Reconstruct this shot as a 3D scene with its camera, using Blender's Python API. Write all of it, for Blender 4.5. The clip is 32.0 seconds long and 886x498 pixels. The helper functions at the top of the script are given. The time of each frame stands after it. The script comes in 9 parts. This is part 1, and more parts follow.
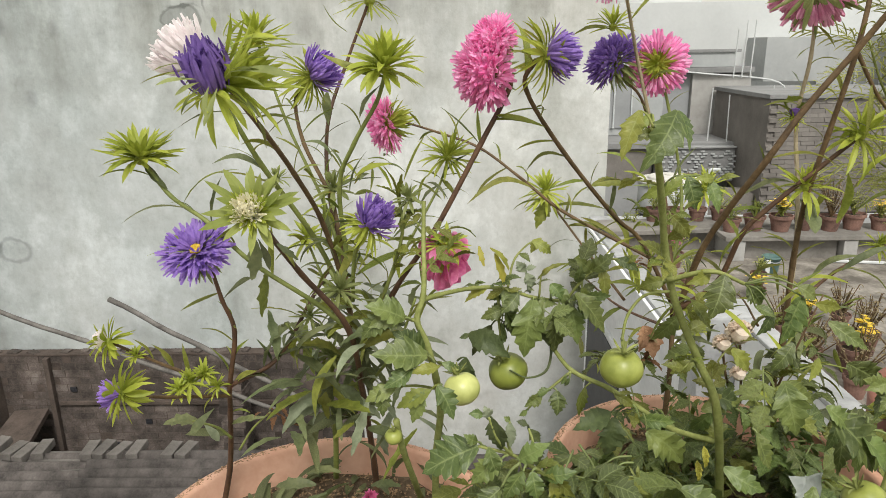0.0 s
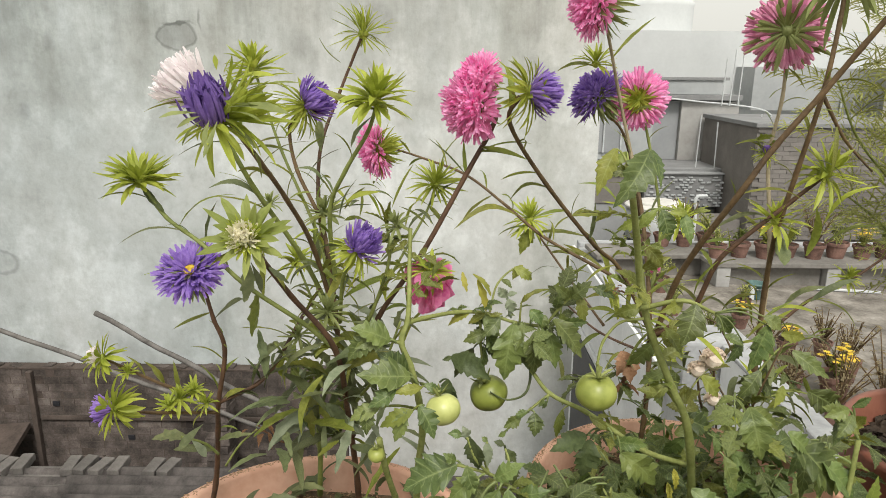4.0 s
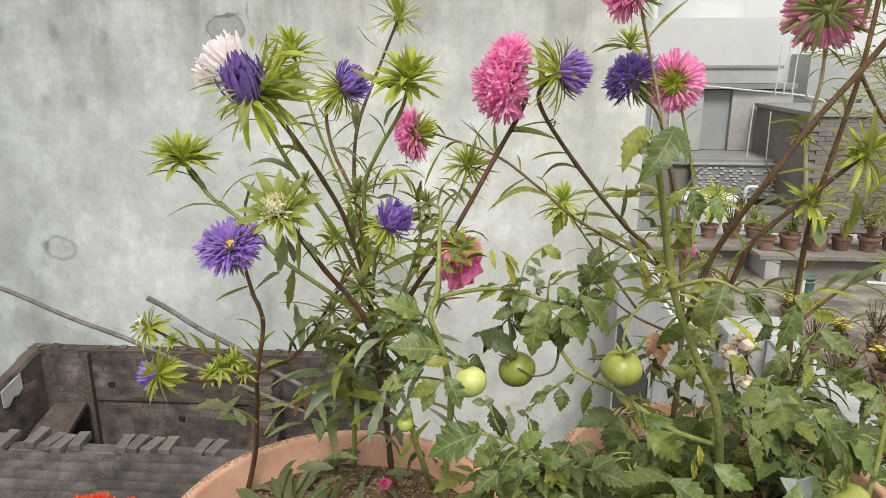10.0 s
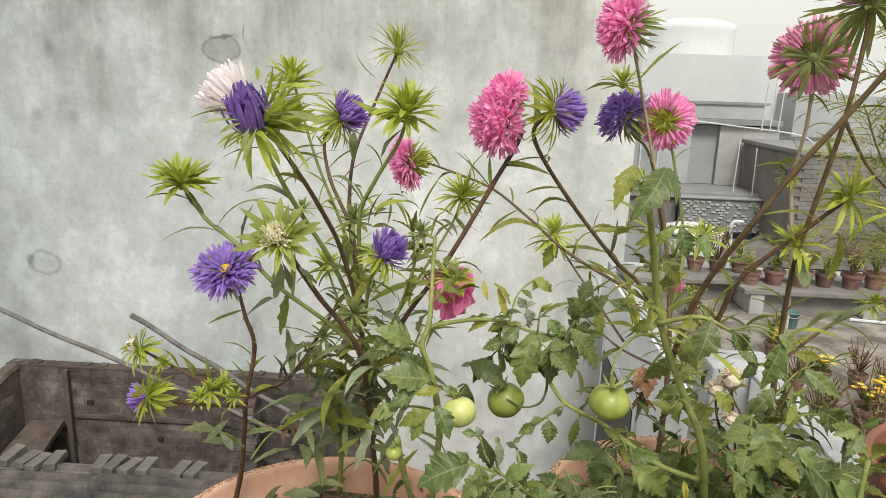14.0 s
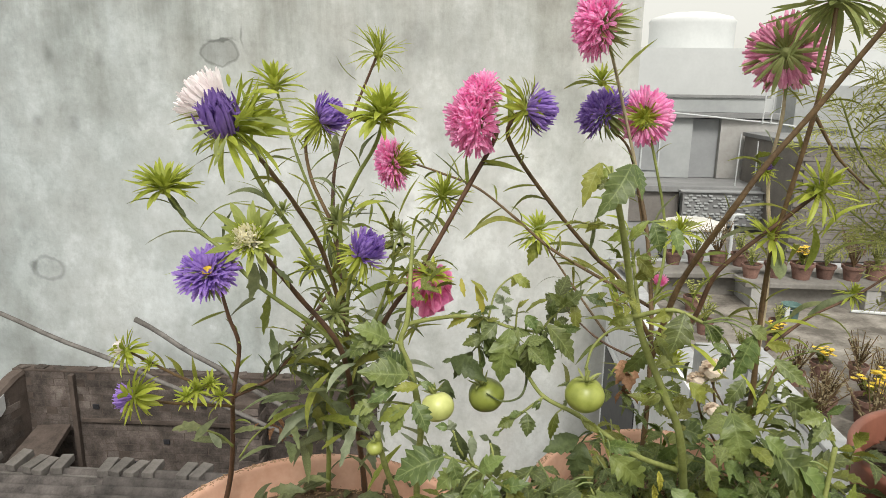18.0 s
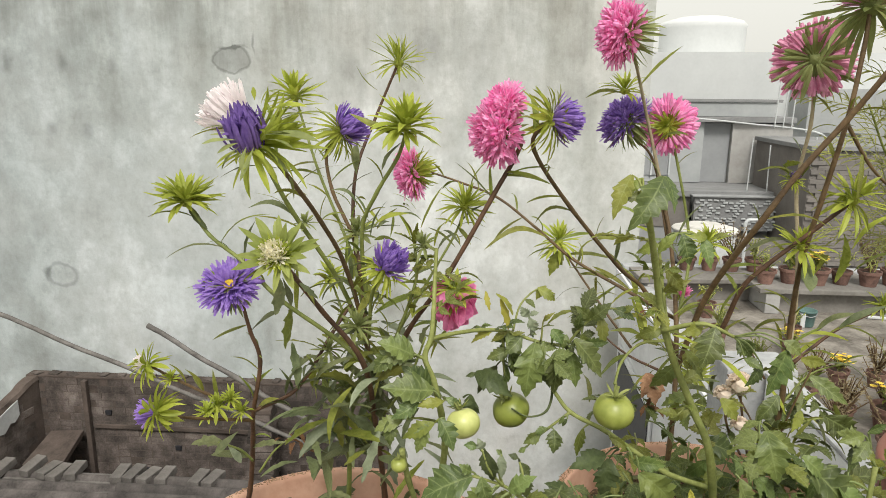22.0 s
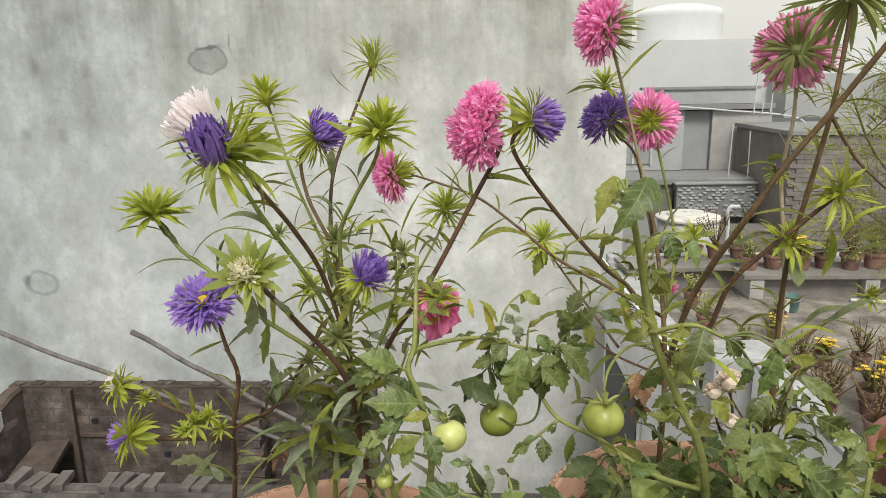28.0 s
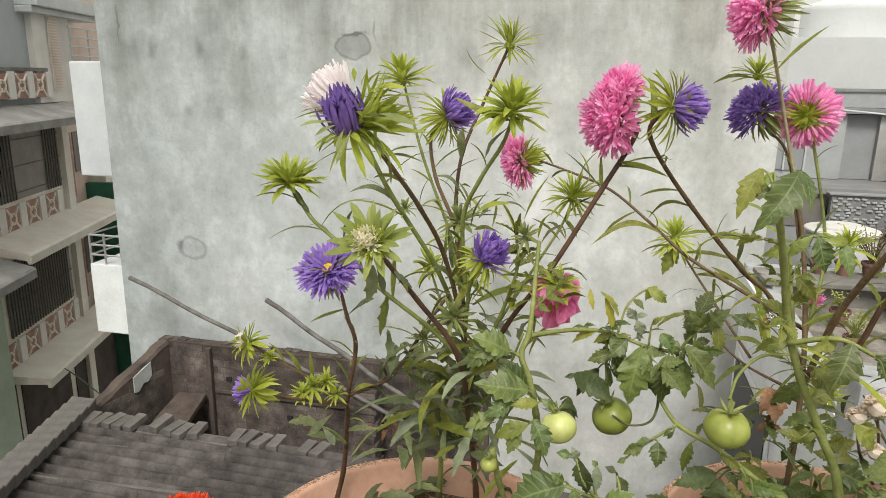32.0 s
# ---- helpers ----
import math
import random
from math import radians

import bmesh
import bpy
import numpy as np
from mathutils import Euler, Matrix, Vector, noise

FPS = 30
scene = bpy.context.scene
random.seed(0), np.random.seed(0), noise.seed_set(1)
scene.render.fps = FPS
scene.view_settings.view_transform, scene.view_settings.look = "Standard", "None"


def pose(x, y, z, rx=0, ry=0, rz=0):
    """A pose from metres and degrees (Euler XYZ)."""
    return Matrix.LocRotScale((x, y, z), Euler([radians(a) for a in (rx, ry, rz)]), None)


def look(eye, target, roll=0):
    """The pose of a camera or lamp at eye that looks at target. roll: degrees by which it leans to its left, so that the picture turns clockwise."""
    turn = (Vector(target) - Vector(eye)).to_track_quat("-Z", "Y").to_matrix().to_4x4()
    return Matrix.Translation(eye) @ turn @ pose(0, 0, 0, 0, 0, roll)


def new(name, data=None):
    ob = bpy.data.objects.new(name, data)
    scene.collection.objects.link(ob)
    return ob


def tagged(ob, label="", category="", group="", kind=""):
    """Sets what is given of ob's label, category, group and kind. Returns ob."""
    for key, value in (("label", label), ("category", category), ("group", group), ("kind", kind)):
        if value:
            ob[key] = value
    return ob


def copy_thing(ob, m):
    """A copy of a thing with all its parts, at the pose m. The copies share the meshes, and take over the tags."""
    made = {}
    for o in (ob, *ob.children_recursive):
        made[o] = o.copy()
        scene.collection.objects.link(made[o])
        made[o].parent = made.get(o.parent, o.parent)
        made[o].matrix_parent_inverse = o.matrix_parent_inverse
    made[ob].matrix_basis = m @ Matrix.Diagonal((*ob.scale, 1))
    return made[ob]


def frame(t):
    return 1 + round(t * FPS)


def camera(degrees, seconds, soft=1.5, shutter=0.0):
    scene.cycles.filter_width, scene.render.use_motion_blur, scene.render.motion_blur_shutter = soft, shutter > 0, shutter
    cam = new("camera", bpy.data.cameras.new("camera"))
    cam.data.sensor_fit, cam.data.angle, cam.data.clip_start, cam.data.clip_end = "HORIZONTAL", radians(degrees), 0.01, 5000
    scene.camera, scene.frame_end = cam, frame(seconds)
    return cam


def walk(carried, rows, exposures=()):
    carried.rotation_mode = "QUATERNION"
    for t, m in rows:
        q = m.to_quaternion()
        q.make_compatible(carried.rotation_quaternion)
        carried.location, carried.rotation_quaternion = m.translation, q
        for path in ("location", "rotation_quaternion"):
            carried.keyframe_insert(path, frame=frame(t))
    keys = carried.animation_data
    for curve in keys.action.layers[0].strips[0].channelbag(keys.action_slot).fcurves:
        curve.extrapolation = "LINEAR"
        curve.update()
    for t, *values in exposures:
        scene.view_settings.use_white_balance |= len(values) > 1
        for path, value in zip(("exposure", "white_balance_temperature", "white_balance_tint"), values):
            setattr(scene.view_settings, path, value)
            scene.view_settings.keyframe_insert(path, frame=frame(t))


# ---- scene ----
import itertools

cam = camera(65.7, 32.0, soft=0.8)
METRES, EYE, TILT, LEAN, TURN = 0.75, 1.5, -12.0, 0.0, 0.0
SKY, SUN, EXPO = 0.125, 2.3, 0.32
LIGHTER = [(0, -0.04), (2, -0.02), (5, -0.04), (6.5, 0.06), (8.5, 0.09), (10, 0.02), (15, 0.02), (20, 0.02), (22, 0.0), (24, -0.08), (27, -0.11), (31, -0.09), (32, -0.05)]
PATH = [
    (0, (0.017, -0.023, 1.513), (-0.018, 1.896, 0.949), -0.9),
    (0.5, (0.026, -0.024, 1.51), (0.031, 1.896, 0.948), -0.4),
    (1, (0.014, -0.026, 1.516), (-0.017, 1.898, 0.972), 0.5),
    (1.5, (0.007, -0.033, 1.524), (-0.038, 1.895, 0.995), 0.9),
    (2, (0.011, -0.052, 1.531), (-0.037, 1.886, 1.039), 0.5),
    (2.5, (0.034, -0.046, 1.528), (0.075, 1.893, 1.041), 0.2),
    (4.5, (0.015, -0.056, 1.527), (-0.03, 1.869, 0.988), 0.2),
    (5, (0.01, -0.069, 1.515), (-0.077, 1.835, 0.908), -0.5),
    (5.5, (0.021, -0.092, 1.515), (-0.024, 1.786, 0.83), -1.5),
    (6, (0.032, -0.117, 1.513), (0.246, 1.771, 0.889), -0.9),
    (6.5, (0.014, -0.122, 1.514), (0.333, 1.765, 0.932), -0.7),
    (7, (0.023, -0.121, 1.515), (0.139, 1.798, 0.963), -1.2),
    (7.5, (0.059, -0.107, 1.517), (-0.02, 1.812, 0.957), 0.3),
    (8, (0.119, -0.118, 1.514), (-0.143, 1.8, 1.011), -0.5),
    (8.5, (0.136, -0.122, 1.517), (-0.222, 1.784, 1.025), -0.9),
    (9, (0.116, -0.106, 1.519), (-0.197, 1.812, 1.045), -0.8),
    (9.5, (0.073, -0.088, 1.529), (-0.11, 1.842, 1.038), -0.7),
    (10, (0.038, -0.071, 1.518), (-0.094, 1.852, 0.984), -0.0),
    (10.5, (0.026, -0.066, 1.521), (-0.111, 1.867, 1.025), 1.3),
    (11, (0.028, -0.064, 1.514), (-0.137, 1.861, 0.994), 0.9),
    (11.5, (0.039, -0.061, 1.514), (-0.076, 1.867, 0.992), 1.2),
    (12, (0.038, -0.059, 1.512), (-0.066, 1.87, 0.995), 2.3),
    (12.5, (0.037, -0.063, 1.517), (-0.068, 1.871, 1.018), 2.1),
    (13, (0.04, -0.066, 1.52), (-0.061, 1.871, 1.035), 1.9),
    (13.5, (0.036, -0.076, 1.522), (-0.059, 1.864, 1.047), 2.2),
    (14, (0.032, -0.08, 1.526), (-0.066, 1.863, 1.063), 1.9),
    (14.5, (0.024, -0.081, 1.524), (-0.068, 1.861, 1.055), 2.5),
    (15, (0.032, -0.076, 1.525), (-0.039, 1.867, 1.057), 2.1),
    (15.5, (0.041, -0.077, 1.529), (-0.036, 1.867, 1.068), 1.4),
    (17.5, (0.062, -0.088, 1.531), (-0.039, 1.855, 1.065), 0.9),
    (18, (0.062, -0.093, 1.53), (-0.048, 1.849, 1.063), 0.8),
    (18.5, (0.055, -0.092, 1.527), (-0.056, 1.849, 1.057), 1.3),
    (19, (0.053, -0.088, 1.526), (-0.048, 1.854, 1.059), 1.4),
    (19.5, (0.054, -0.084, 1.526), (-0.052, 1.857, 1.057), 1.0),
    (20, (0.044, -0.073, 1.519), (-0.062, 1.861, 1.02), 1.4),
    (20.5, (0.038, -0.069, 1.526), (-0.074, 1.864, 1.027), 1.1),
    (21, (0.04, -0.072, 1.533), (-0.075, 1.866, 1.056), 0.8),
    (21.5, (0.044, -0.078, 1.532), (-0.082, 1.861, 1.057), 1.0),
    (22, (0.045, -0.08, 1.535), (-0.093, 1.863, 1.082), 0.5),
    (22.5, (0.056, -0.075, 1.539), (-0.028, 1.875, 1.099), 0.4),
    (23, (0.055, -0.079, 1.537), (-0.032, 1.87, 1.098), 0.6),
    (23.5, (0.061, -0.076, 1.537), (-0.005, 1.872, 1.088), 0.4),
    (24, (0.061, -0.068, 1.536), (0.001, 1.873, 1.057), 0.2),
    (24.5, (0.064, -0.062, 1.54), (0.02, 1.883, 1.075), -0.2),
    (26.5, (0.071, -0.044, 1.545), (0.045, 1.9, 1.074), -1.5),
    (27, (0.051, -0.05, 1.543), (-0.032, 1.891, 1.069), -0.9),
    (27.5, (0.048, -0.053, 1.543), (-0.046, 1.89, 1.075), -0.8),
    (28, (0.049, -0.055, 1.543), (-0.047, 1.887, 1.074), -1.0),
    (28.5, (0.046, -0.066, 1.545), (-0.082, 1.879, 1.096), -0.7),
    (29, (0.046, -0.072, 1.543), (-0.077, 1.871, 1.084), -0.7),
    (29.5, (0.04, -0.071, 1.543), (-0.106, 1.87, 1.084), -0.6),
    (30, (0.037, -0.075, 1.543), (-0.158, 1.862, 1.083), -0.3),
    (30.5, (0.035, -0.071, 1.543), (-0.198, 1.861, 1.083), 0.9),
    (31, (0.037, -0.061, 1.54), (-0.24, 1.863, 1.068), 1.0),
    (31.5, (0.044, -0.043, 1.53), (-0.276, 1.866, 1.023), 1.4),
    (32, (0.051, -0.048, 1.531), (-0.402, 1.837, 1.04), 0.8),
]
walk(cam, [(t, look(eye, target, roll)) for t, eye, target, roll in PATH], [(t, EXPO + e) for t, e in LIGHTER])

# ---- world and light: hazy overcast daylight ----
world = bpy.data.worlds.new("hazy_sky")
scene.world = world
world.use_nodes = True
wn = world.node_tree.nodes
wl = world.node_tree.links
sky = wn.new("ShaderNodeTexSky")
sky.sky_type = "NISHITA"
sky.sun_disc = False
sky.sun_elevation = radians(48)
sky.sun_rotation = radians(173)
sky.air_density, sky.dust_density, sky.ozone_density = 1.5, 6.0, 1.0
grey = wn.new("ShaderNodeHueSaturation")
grey.inputs["Saturation"].default_value = 0.12
grey.inputs["Value"].default_value = 1.0
wl.new(sky.outputs[0], grey.inputs["Color"])
veil = wn.new("ShaderNodeMix")  # high white haze evens the sky out
veil.data_type = "RGBA"
veil.inputs[0].default_value = 0.75
veil.inputs[7].default_value = (6.70, 6.62, 6.02, 1)
wl.new(grey.outputs[0], veil.inputs[6])
wl.new(veil.outputs[2], wn["Background"].inputs["Color"])
wn["Background"].inputs["Strength"].default_value = SKY
sun = new("sun", bpy.data.lights.new("sun", "SUN"))
sun.data.energy, sun.data.angle, sun.data.color = SUN, radians(18), (1.0, 0.96, 0.9)
sun.matrix_world = look((0, 0, 20), (0 - 1.5, 12.0, 20 - 15.0))

# ---- materials ----
def ramp_set(node, stops):
    el = node.color_ramp.elements
    while len(el) > 1:
        el.remove(el[-1])
    el[0].position, el[0].color = stops[0][0], (*stops[0][1], 1)
    for p, c in stops[1:]:
        e = el.new(p)
        e.color = (*c, 1)


def surface(name, dark, light, scale=8.0, rough=0.8, bump=0.2, fine=120.0, stretch=(1, 1, 1), vary=0.0, metal=0.0, see=0.0, spec=0.4, spots=None, lo=0.3, hi=0.7, hue=0.0, place=False):
    """A procedural surface: broad and fine variation, bump, optional light passing through (leaves), optional per-object variation."""
    m = bpy.data.materials.new(name)
    m.use_nodes = True
    n, l = m.node_tree.nodes, m.node_tree.links
    b = n["Principled BSDF"]
    tc = n.new("ShaderNodeTexCoord")
    mp = n.new("ShaderNodeMapping")
    mp.inputs["Scale"].default_value = stretch
    whole = n.new("ShaderNodeNewGeometry").outputs["Position"] if place else tc.outputs["Object"]
    l.new(whole, mp.inputs["Vector"])
    a = n.new("ShaderNodeTexNoise")
    a.inputs["Scale"].default_value, a.inputs["Detail"].default_value, a.inputs["Roughness"].default_value = scale, 6, 0.62
    f = n.new("ShaderNodeTexNoise")
    f.inputs["Scale"].default_value, f.inputs["Detail"].default_value = fine, 4
    l.new(mp.outputs[0], a.inputs["Vector"])
    l.new(whole, f.inputs["Vector"])
    mix = n.new("ShaderNodeMath")
    mix.operation = "MULTIPLY_ADD"
    mix.inputs[1].default_value = 0.25
    l.new(f.outputs["Fac"], mix.inputs[0])
    sc = n.new("ShaderNodeMath")
    sc.operation = "MULTIPLY_ADD"
    sc.inputs[1].default_value, sc.inputs[2].default_value = 1.0, -0.125
    l.new(a.outputs["Fac"], sc.inputs[0])
    l.new(sc.outputs[0], mix.inputs[2])
    r = n.new("ShaderNodeValToRGB")
    mid = tuple((p + q) / 2 for p, q in zip(dark, light))
    ramp_set(r, [(lo, dark), (0.5, mid), (hi, light)] + ([(min(hi + 0.12, 1), spots)] if spots else []))
    l.new(mix.outputs[0], r.inputs[0])
    col = r.outputs[0]
    if vary:
        oi = n.new("ShaderNodeObjectInfo")
        hs = n.new("ShaderNodeHueSaturation")
        vr = n.new("ShaderNodeMapRange")
        vr.inputs["To Min"].default_value, vr.inputs["To Max"].default_value = 1 - vary, 1 + vary
        l.new(oi.outputs["Random"], vr.inputs["Value"])
        l.new(vr.outputs[0], hs.inputs["Value"])
        hr = n.new("ShaderNodeMath")
        hr.operation = "FRACT"
        hm = n.new("ShaderNodeMath")
        hm.operation = "MULTIPLY"
        hm.inputs[1].default_value = 7.31
        l.new(oi.outputs["Random"], hm.inputs[0])
        l.new(hm.outputs[0], hr.inputs[0])
        hv = n.new("ShaderNodeMapRange")
        hv.inputs["To Min"].default_value, hv.inputs["To Max"].default_value = 0.5 - hue, 0.5 + hue
        l.new(hr.outputs[0], hv.inputs["Value"])
        l.new(hv.outputs[0], hs.inputs["Hue"])
        l.new(col, hs.inputs["Color"])
        col = hs.outputs[0]
    l.new(col, b.inputs["Base Color"])
    b.inputs["Roughness"].default_value, b.inputs["Metallic"].default_value = rough, metal
    b.inputs["Specular IOR Level"].default_value = spec
    if bump:
        bp = n.new("ShaderNodeBump")
        bp.inputs["Strength"].default_value, bp.inputs["Distance"].default_value = bump, 0.01
        l.new(mix.outputs[0], bp.inputs["Height"])
        l.new(bp.outputs[0], b.inputs["Normal"])
    if see:
        tr = n.new("ShaderNodeBsdfTranslucent")
        ms = n.new("ShaderNodeMixShader")
        ms.inputs[0].default_value = see
        l.new(col, tr.inputs["Color"])
        l.new(b.outputs[0], ms.inputs[1])
        l.new(tr.outputs[0], ms.inputs[2])
        l.new(ms.outputs[0], n["Material Output"].inputs["Surface"])
    return m


def veined(m, colour):
    """Pale midrib and forward-leaning side veins, laid out along and across each leaf."""
    n, l = m.node_tree.nodes, m.node_tree.links

    def calc(kind, x, y=0.0, z=0.0):
        k = n.new("ShaderNodeMath")
        k.operation = kind
        for i, v in enumerate((x, y, z)):
            if isinstance(v, float):
                k.inputs[i].default_value = v
            else:
                l.new(v, k.inputs[i])
        return k.outputs[0]

    uv = n.new("ShaderNodeSeparateXYZ")
    l.new(n.new("ShaderNodeUVMap").outputs[0], uv.inputs[0])
    u = calc("ABSOLUTE", uv.outputs[0])
    rib = calc("SUBTRACT", 1.0, calc("MULTIPLY", u, 11.0))
    wave = calc("ABSOLUTE", calc("SUBTRACT", calc("FRACT", calc("SUBTRACT", calc("MULTIPLY", uv.outputs[1], 6.5), calc("MULTIPLY", u, 0.9))), 0.5))
    side = calc("MULTIPLY", calc("SUBTRACT", 1.0, calc("MULTIPLY", wave, 9.0)), 0.75)
    line = calc("MAXIMUM", calc("MAXIMUM", rib, side), 0.0)
    old = n["Principled BSDF"].inputs["Base Color"].links[0].from_socket
    mix = n.new("ShaderNodeMix")
    mix.data_type = "RGBA"
    l.new(calc("MULTIPLY", line, 0.62), mix.inputs[0])
    l.new(old, mix.inputs[6])
    mix.inputs[7].default_value = (*colour, 1)
    l.new(mix.outputs[2], n["Principled BSDF"].inputs["Base Color"])
    return m


def plaster_material():
    """Old lime plaster: pale, with rain streaks from above, blotches, small pits and lengthwise shading painted in."""
    m = bpy.data.materials.new("weathered_plaster")
    m.use_nodes = True
    n, l = m.node_tree.nodes, m.node_tree.links
    b = n["Principled BSDF"]
    tc = n.new("ShaderNodeTexCoord")

    def noise_of(scale, stretch, detail=7, rough=0.6):
        mp = n.new("ShaderNodeMapping")
        mp.inputs["Scale"].default_value = stretch
        l.new(tc.outputs["Object"], mp.inputs["Vector"])
        t = n.new("ShaderNodeTexNoise")
        t.inputs["Scale"].default_value, t.inputs["Detail"].default_value, t.inputs["Roughness"].default_value = scale, detail, rough
        l.new(mp.outputs[0], t.inputs["Vector"])
        return t.outputs["Fac"]

    def ramped(fac, stops):
        r = n.new("ShaderNodeValToRGB")
        ramp_set(r, stops)
        l.new(fac, r.inputs[0])
        return r.outputs[0]

    def mul(x, y, f=1.0):
        k = n.new("ShaderNodeMix")
        k.data_type, k.blend_type = "RGBA", "MULTIPLY"
        k.inputs[0].default_value = f
        l.new(x, k.inputs[6])
        l.new(y, k.inputs[7])
        return k.outputs[2]

    top = n.new("ShaderNodeSeparateXYZ")
    l.new(tc.outputs["Object"], top.inputs[0])
    base = ramped(noise_of(0.55, (1, 1, 0.8)), [(0.34, (0.408, 0.437, 0.432)), (0.5, (0.494, 0.517, 0.511)), (0.64, (0.576, 0.594, 0.590))])
    streak = ramped(noise_of(1.1, (1.3, 1, 0.42)), [(0.33, (0.74, 0.74, 0.71)), (0.47, (0.95, 0.95, 0.94)), (0.58, (1, 1, 1))])
    blotch = ramped(noise_of(2.6, (1, 1, 0.85), 9, 0.66), [(0.30, (0.78, 0.77, 0.755)), (0.44, (0.93, 0.925, 0.915)), (0.53, (1, 1, 1)), (0.64, (1.20, 1.20, 1.21))])
    fine = ramped(noise_of(14.0, (1, 1, 0.8), 8, 0.7), [(0.32, (0.82, 0.82, 0.80)), (0.5, (1, 1, 1)), (0.68, (1.07, 1.07, 1.07))])
    grime = n.new("ShaderNodeMapRange")
    grime.inputs["From Min"].default_value, grime.inputs["From Max"].default_value = 0.9, 2.6
    grime.inputs["To Min"].default_value, grime.inputs["To Max"].default_value = 0.0, 0.74
    l.new(top.outputs["Z"], grime.inputs["Value"])
    runs = ramped(noise_of(1.7, (2.1, 1, 0.22), 9, 0.70), [(0.36, (0.50, 0.49, 0.45)), (0.5, (0.78, 0.77, 0.74)), (0.64, (1, 1, 1))])
    k = n.new("ShaderNodeMix")
    k.data_type, k.blend_type = "RGBA", "MULTIPLY"
    dim = n.new("ShaderNodeMapRange")  # uneven light along the wall, painted in: darker at the street end
    dim.inputs["From Min"].default_value, dim.inputs["From Max"].default_value = -4.6, -0.6
    dim.inputs["To Min"].default_value, dim.inputs["To Max"].default_value = 0.30, 0.64
    l.new(top.outputs["X"], dim.inputs["Value"])
    dim_warp = n.new("ShaderNodeMath")
    dim_warp.operation = "MULTIPLY_ADD"
    dim_warp.inputs[1].default_value = 0.30
    l.new(noise_of(0.9, (1, 1, 0.7)), dim_warp.inputs[0])
    l.new(dim.outputs[0], dim_warp.inputs[2])
    # cool dim end to warm bright end, shading multiplied into the plaster colour
    zone = ramped(dim_warp.outputs[0], [(0.42, (0.68, 0.708, 0.715)), (0.62, (0.885, 0.902, 0.905)), (0.80, (1.09, 1.06, 1.035))])
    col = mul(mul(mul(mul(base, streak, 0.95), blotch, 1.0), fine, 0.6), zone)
    l.new(grime.outputs[0], k.inputs[0])
    l.new(col, k.inputs[6])
    l.new(runs, k.inputs[7])
    # old damp spots, filled scaffold holes, a torn patch and thin cracks: centre x, z, half width, half height, strength, softness, ring
    warp = n.new("ShaderNodeTexNoise")
    warp.inputs["Scale"].default_value, warp.inputs["Detail"].default_value = 7.0, 5
    l.new(tc.outputs["Object"], warp.inputs["Vector"])
    bent = n.new("ShaderNodeVectorMath")
    bent.operation = "MULTIPLY_ADD"
    bent.inputs[1].default_value = (0.10, 0.0, 0.10)
    l.new(warp.outputs["Color"], bent.inputs[0])
    l.new(tc.outputs["Object"], bent.inputs[2])
    total = None
    for at, rx, rz, force, soft, ring in STAINS:
        off = n.new("ShaderNodeVectorMath")
        off.operation = "SUBTRACT"
        off.inputs[1].default_value = (at[0] + 0.05, 0, at[2] + 0.05)
        l.new(bent.outputs[0], off.inputs[0])
        fit = n.new("ShaderNodeVectorMath")
        fit.operation = "MULTIPLY"
        fit.inputs[1].default_value = (1 / rx, 0, 1 / rz)
        l.new(off.outputs[0], fit.inputs[0])
        far_ = n.new("ShaderNodeVectorMath")
        far_.operation = "LENGTH"
        l.new(fit.outputs[0], far_.inputs[0])
        d = far_.outputs["Value"]
        if ring:
            s1 = n.new("ShaderNodeMath")
            s1.operation = "SUBTRACT"
            s1.inputs[1].default_value = 1.0
            l.new(d, s1.inputs[0])
            s2 = n.new("ShaderNodeMath")
            s2.operation = "ABSOLUTE"
            l.new(s1.outputs[0], s2.inputs[0])
            d = s2.outputs[0]
        mr = n.new("ShaderNodeMapRange")
        mr.interpolation_type = "SMOOTHSTEP"
        mr.inputs["From Min"].default_value, mr.inputs["From Max"].default_value = (0.02, ring) if ring else (1 - soft, 1 + soft * 0.5)
        mr.inputs["To Min"].default_value, mr.inputs["To Max"].default_value = force, 0.0
        l.new(d, mr.inputs["Value"])
        if total is None:
            total = mr.outputs[0]
        else:
            s3 = n.new("ShaderNodeMath")
            s3.operation = "ADD"
            s3.use_clamp = True
            l.new(total, s3.inputs[0])
            l.new(mr.outputs[0], s3.inputs[1])
            total = s3.outputs[0]
    st = n.new("ShaderNodeMix")
    st.data_type, st.blend_type = "RGBA", "MULTIPLY"
    st.inputs[7].default_value = (0.42, 0.42, 0.41, 1)
    l.new(total, st.inputs[0])
    l.new(k.outputs[2], st.inputs[6])
    l.new(st.outputs[2], b.inputs["Base Color"])
    b.inputs["Roughness"].default_value = 0.92
    b.inputs["Specular IOR Level"].default_value = 0.15
    bp = n.new("ShaderNodeBump")
    bp.inputs["Strength"].default_value, bp.inputs["Distance"].default_value = 0.35, 0.02
    l.new(noise_of(9.0, (1, 1, 1), 8, 0.65), bp.inputs["Height"])
    l.new(bp.outputs[0], b.inputs["Normal"])
    return m


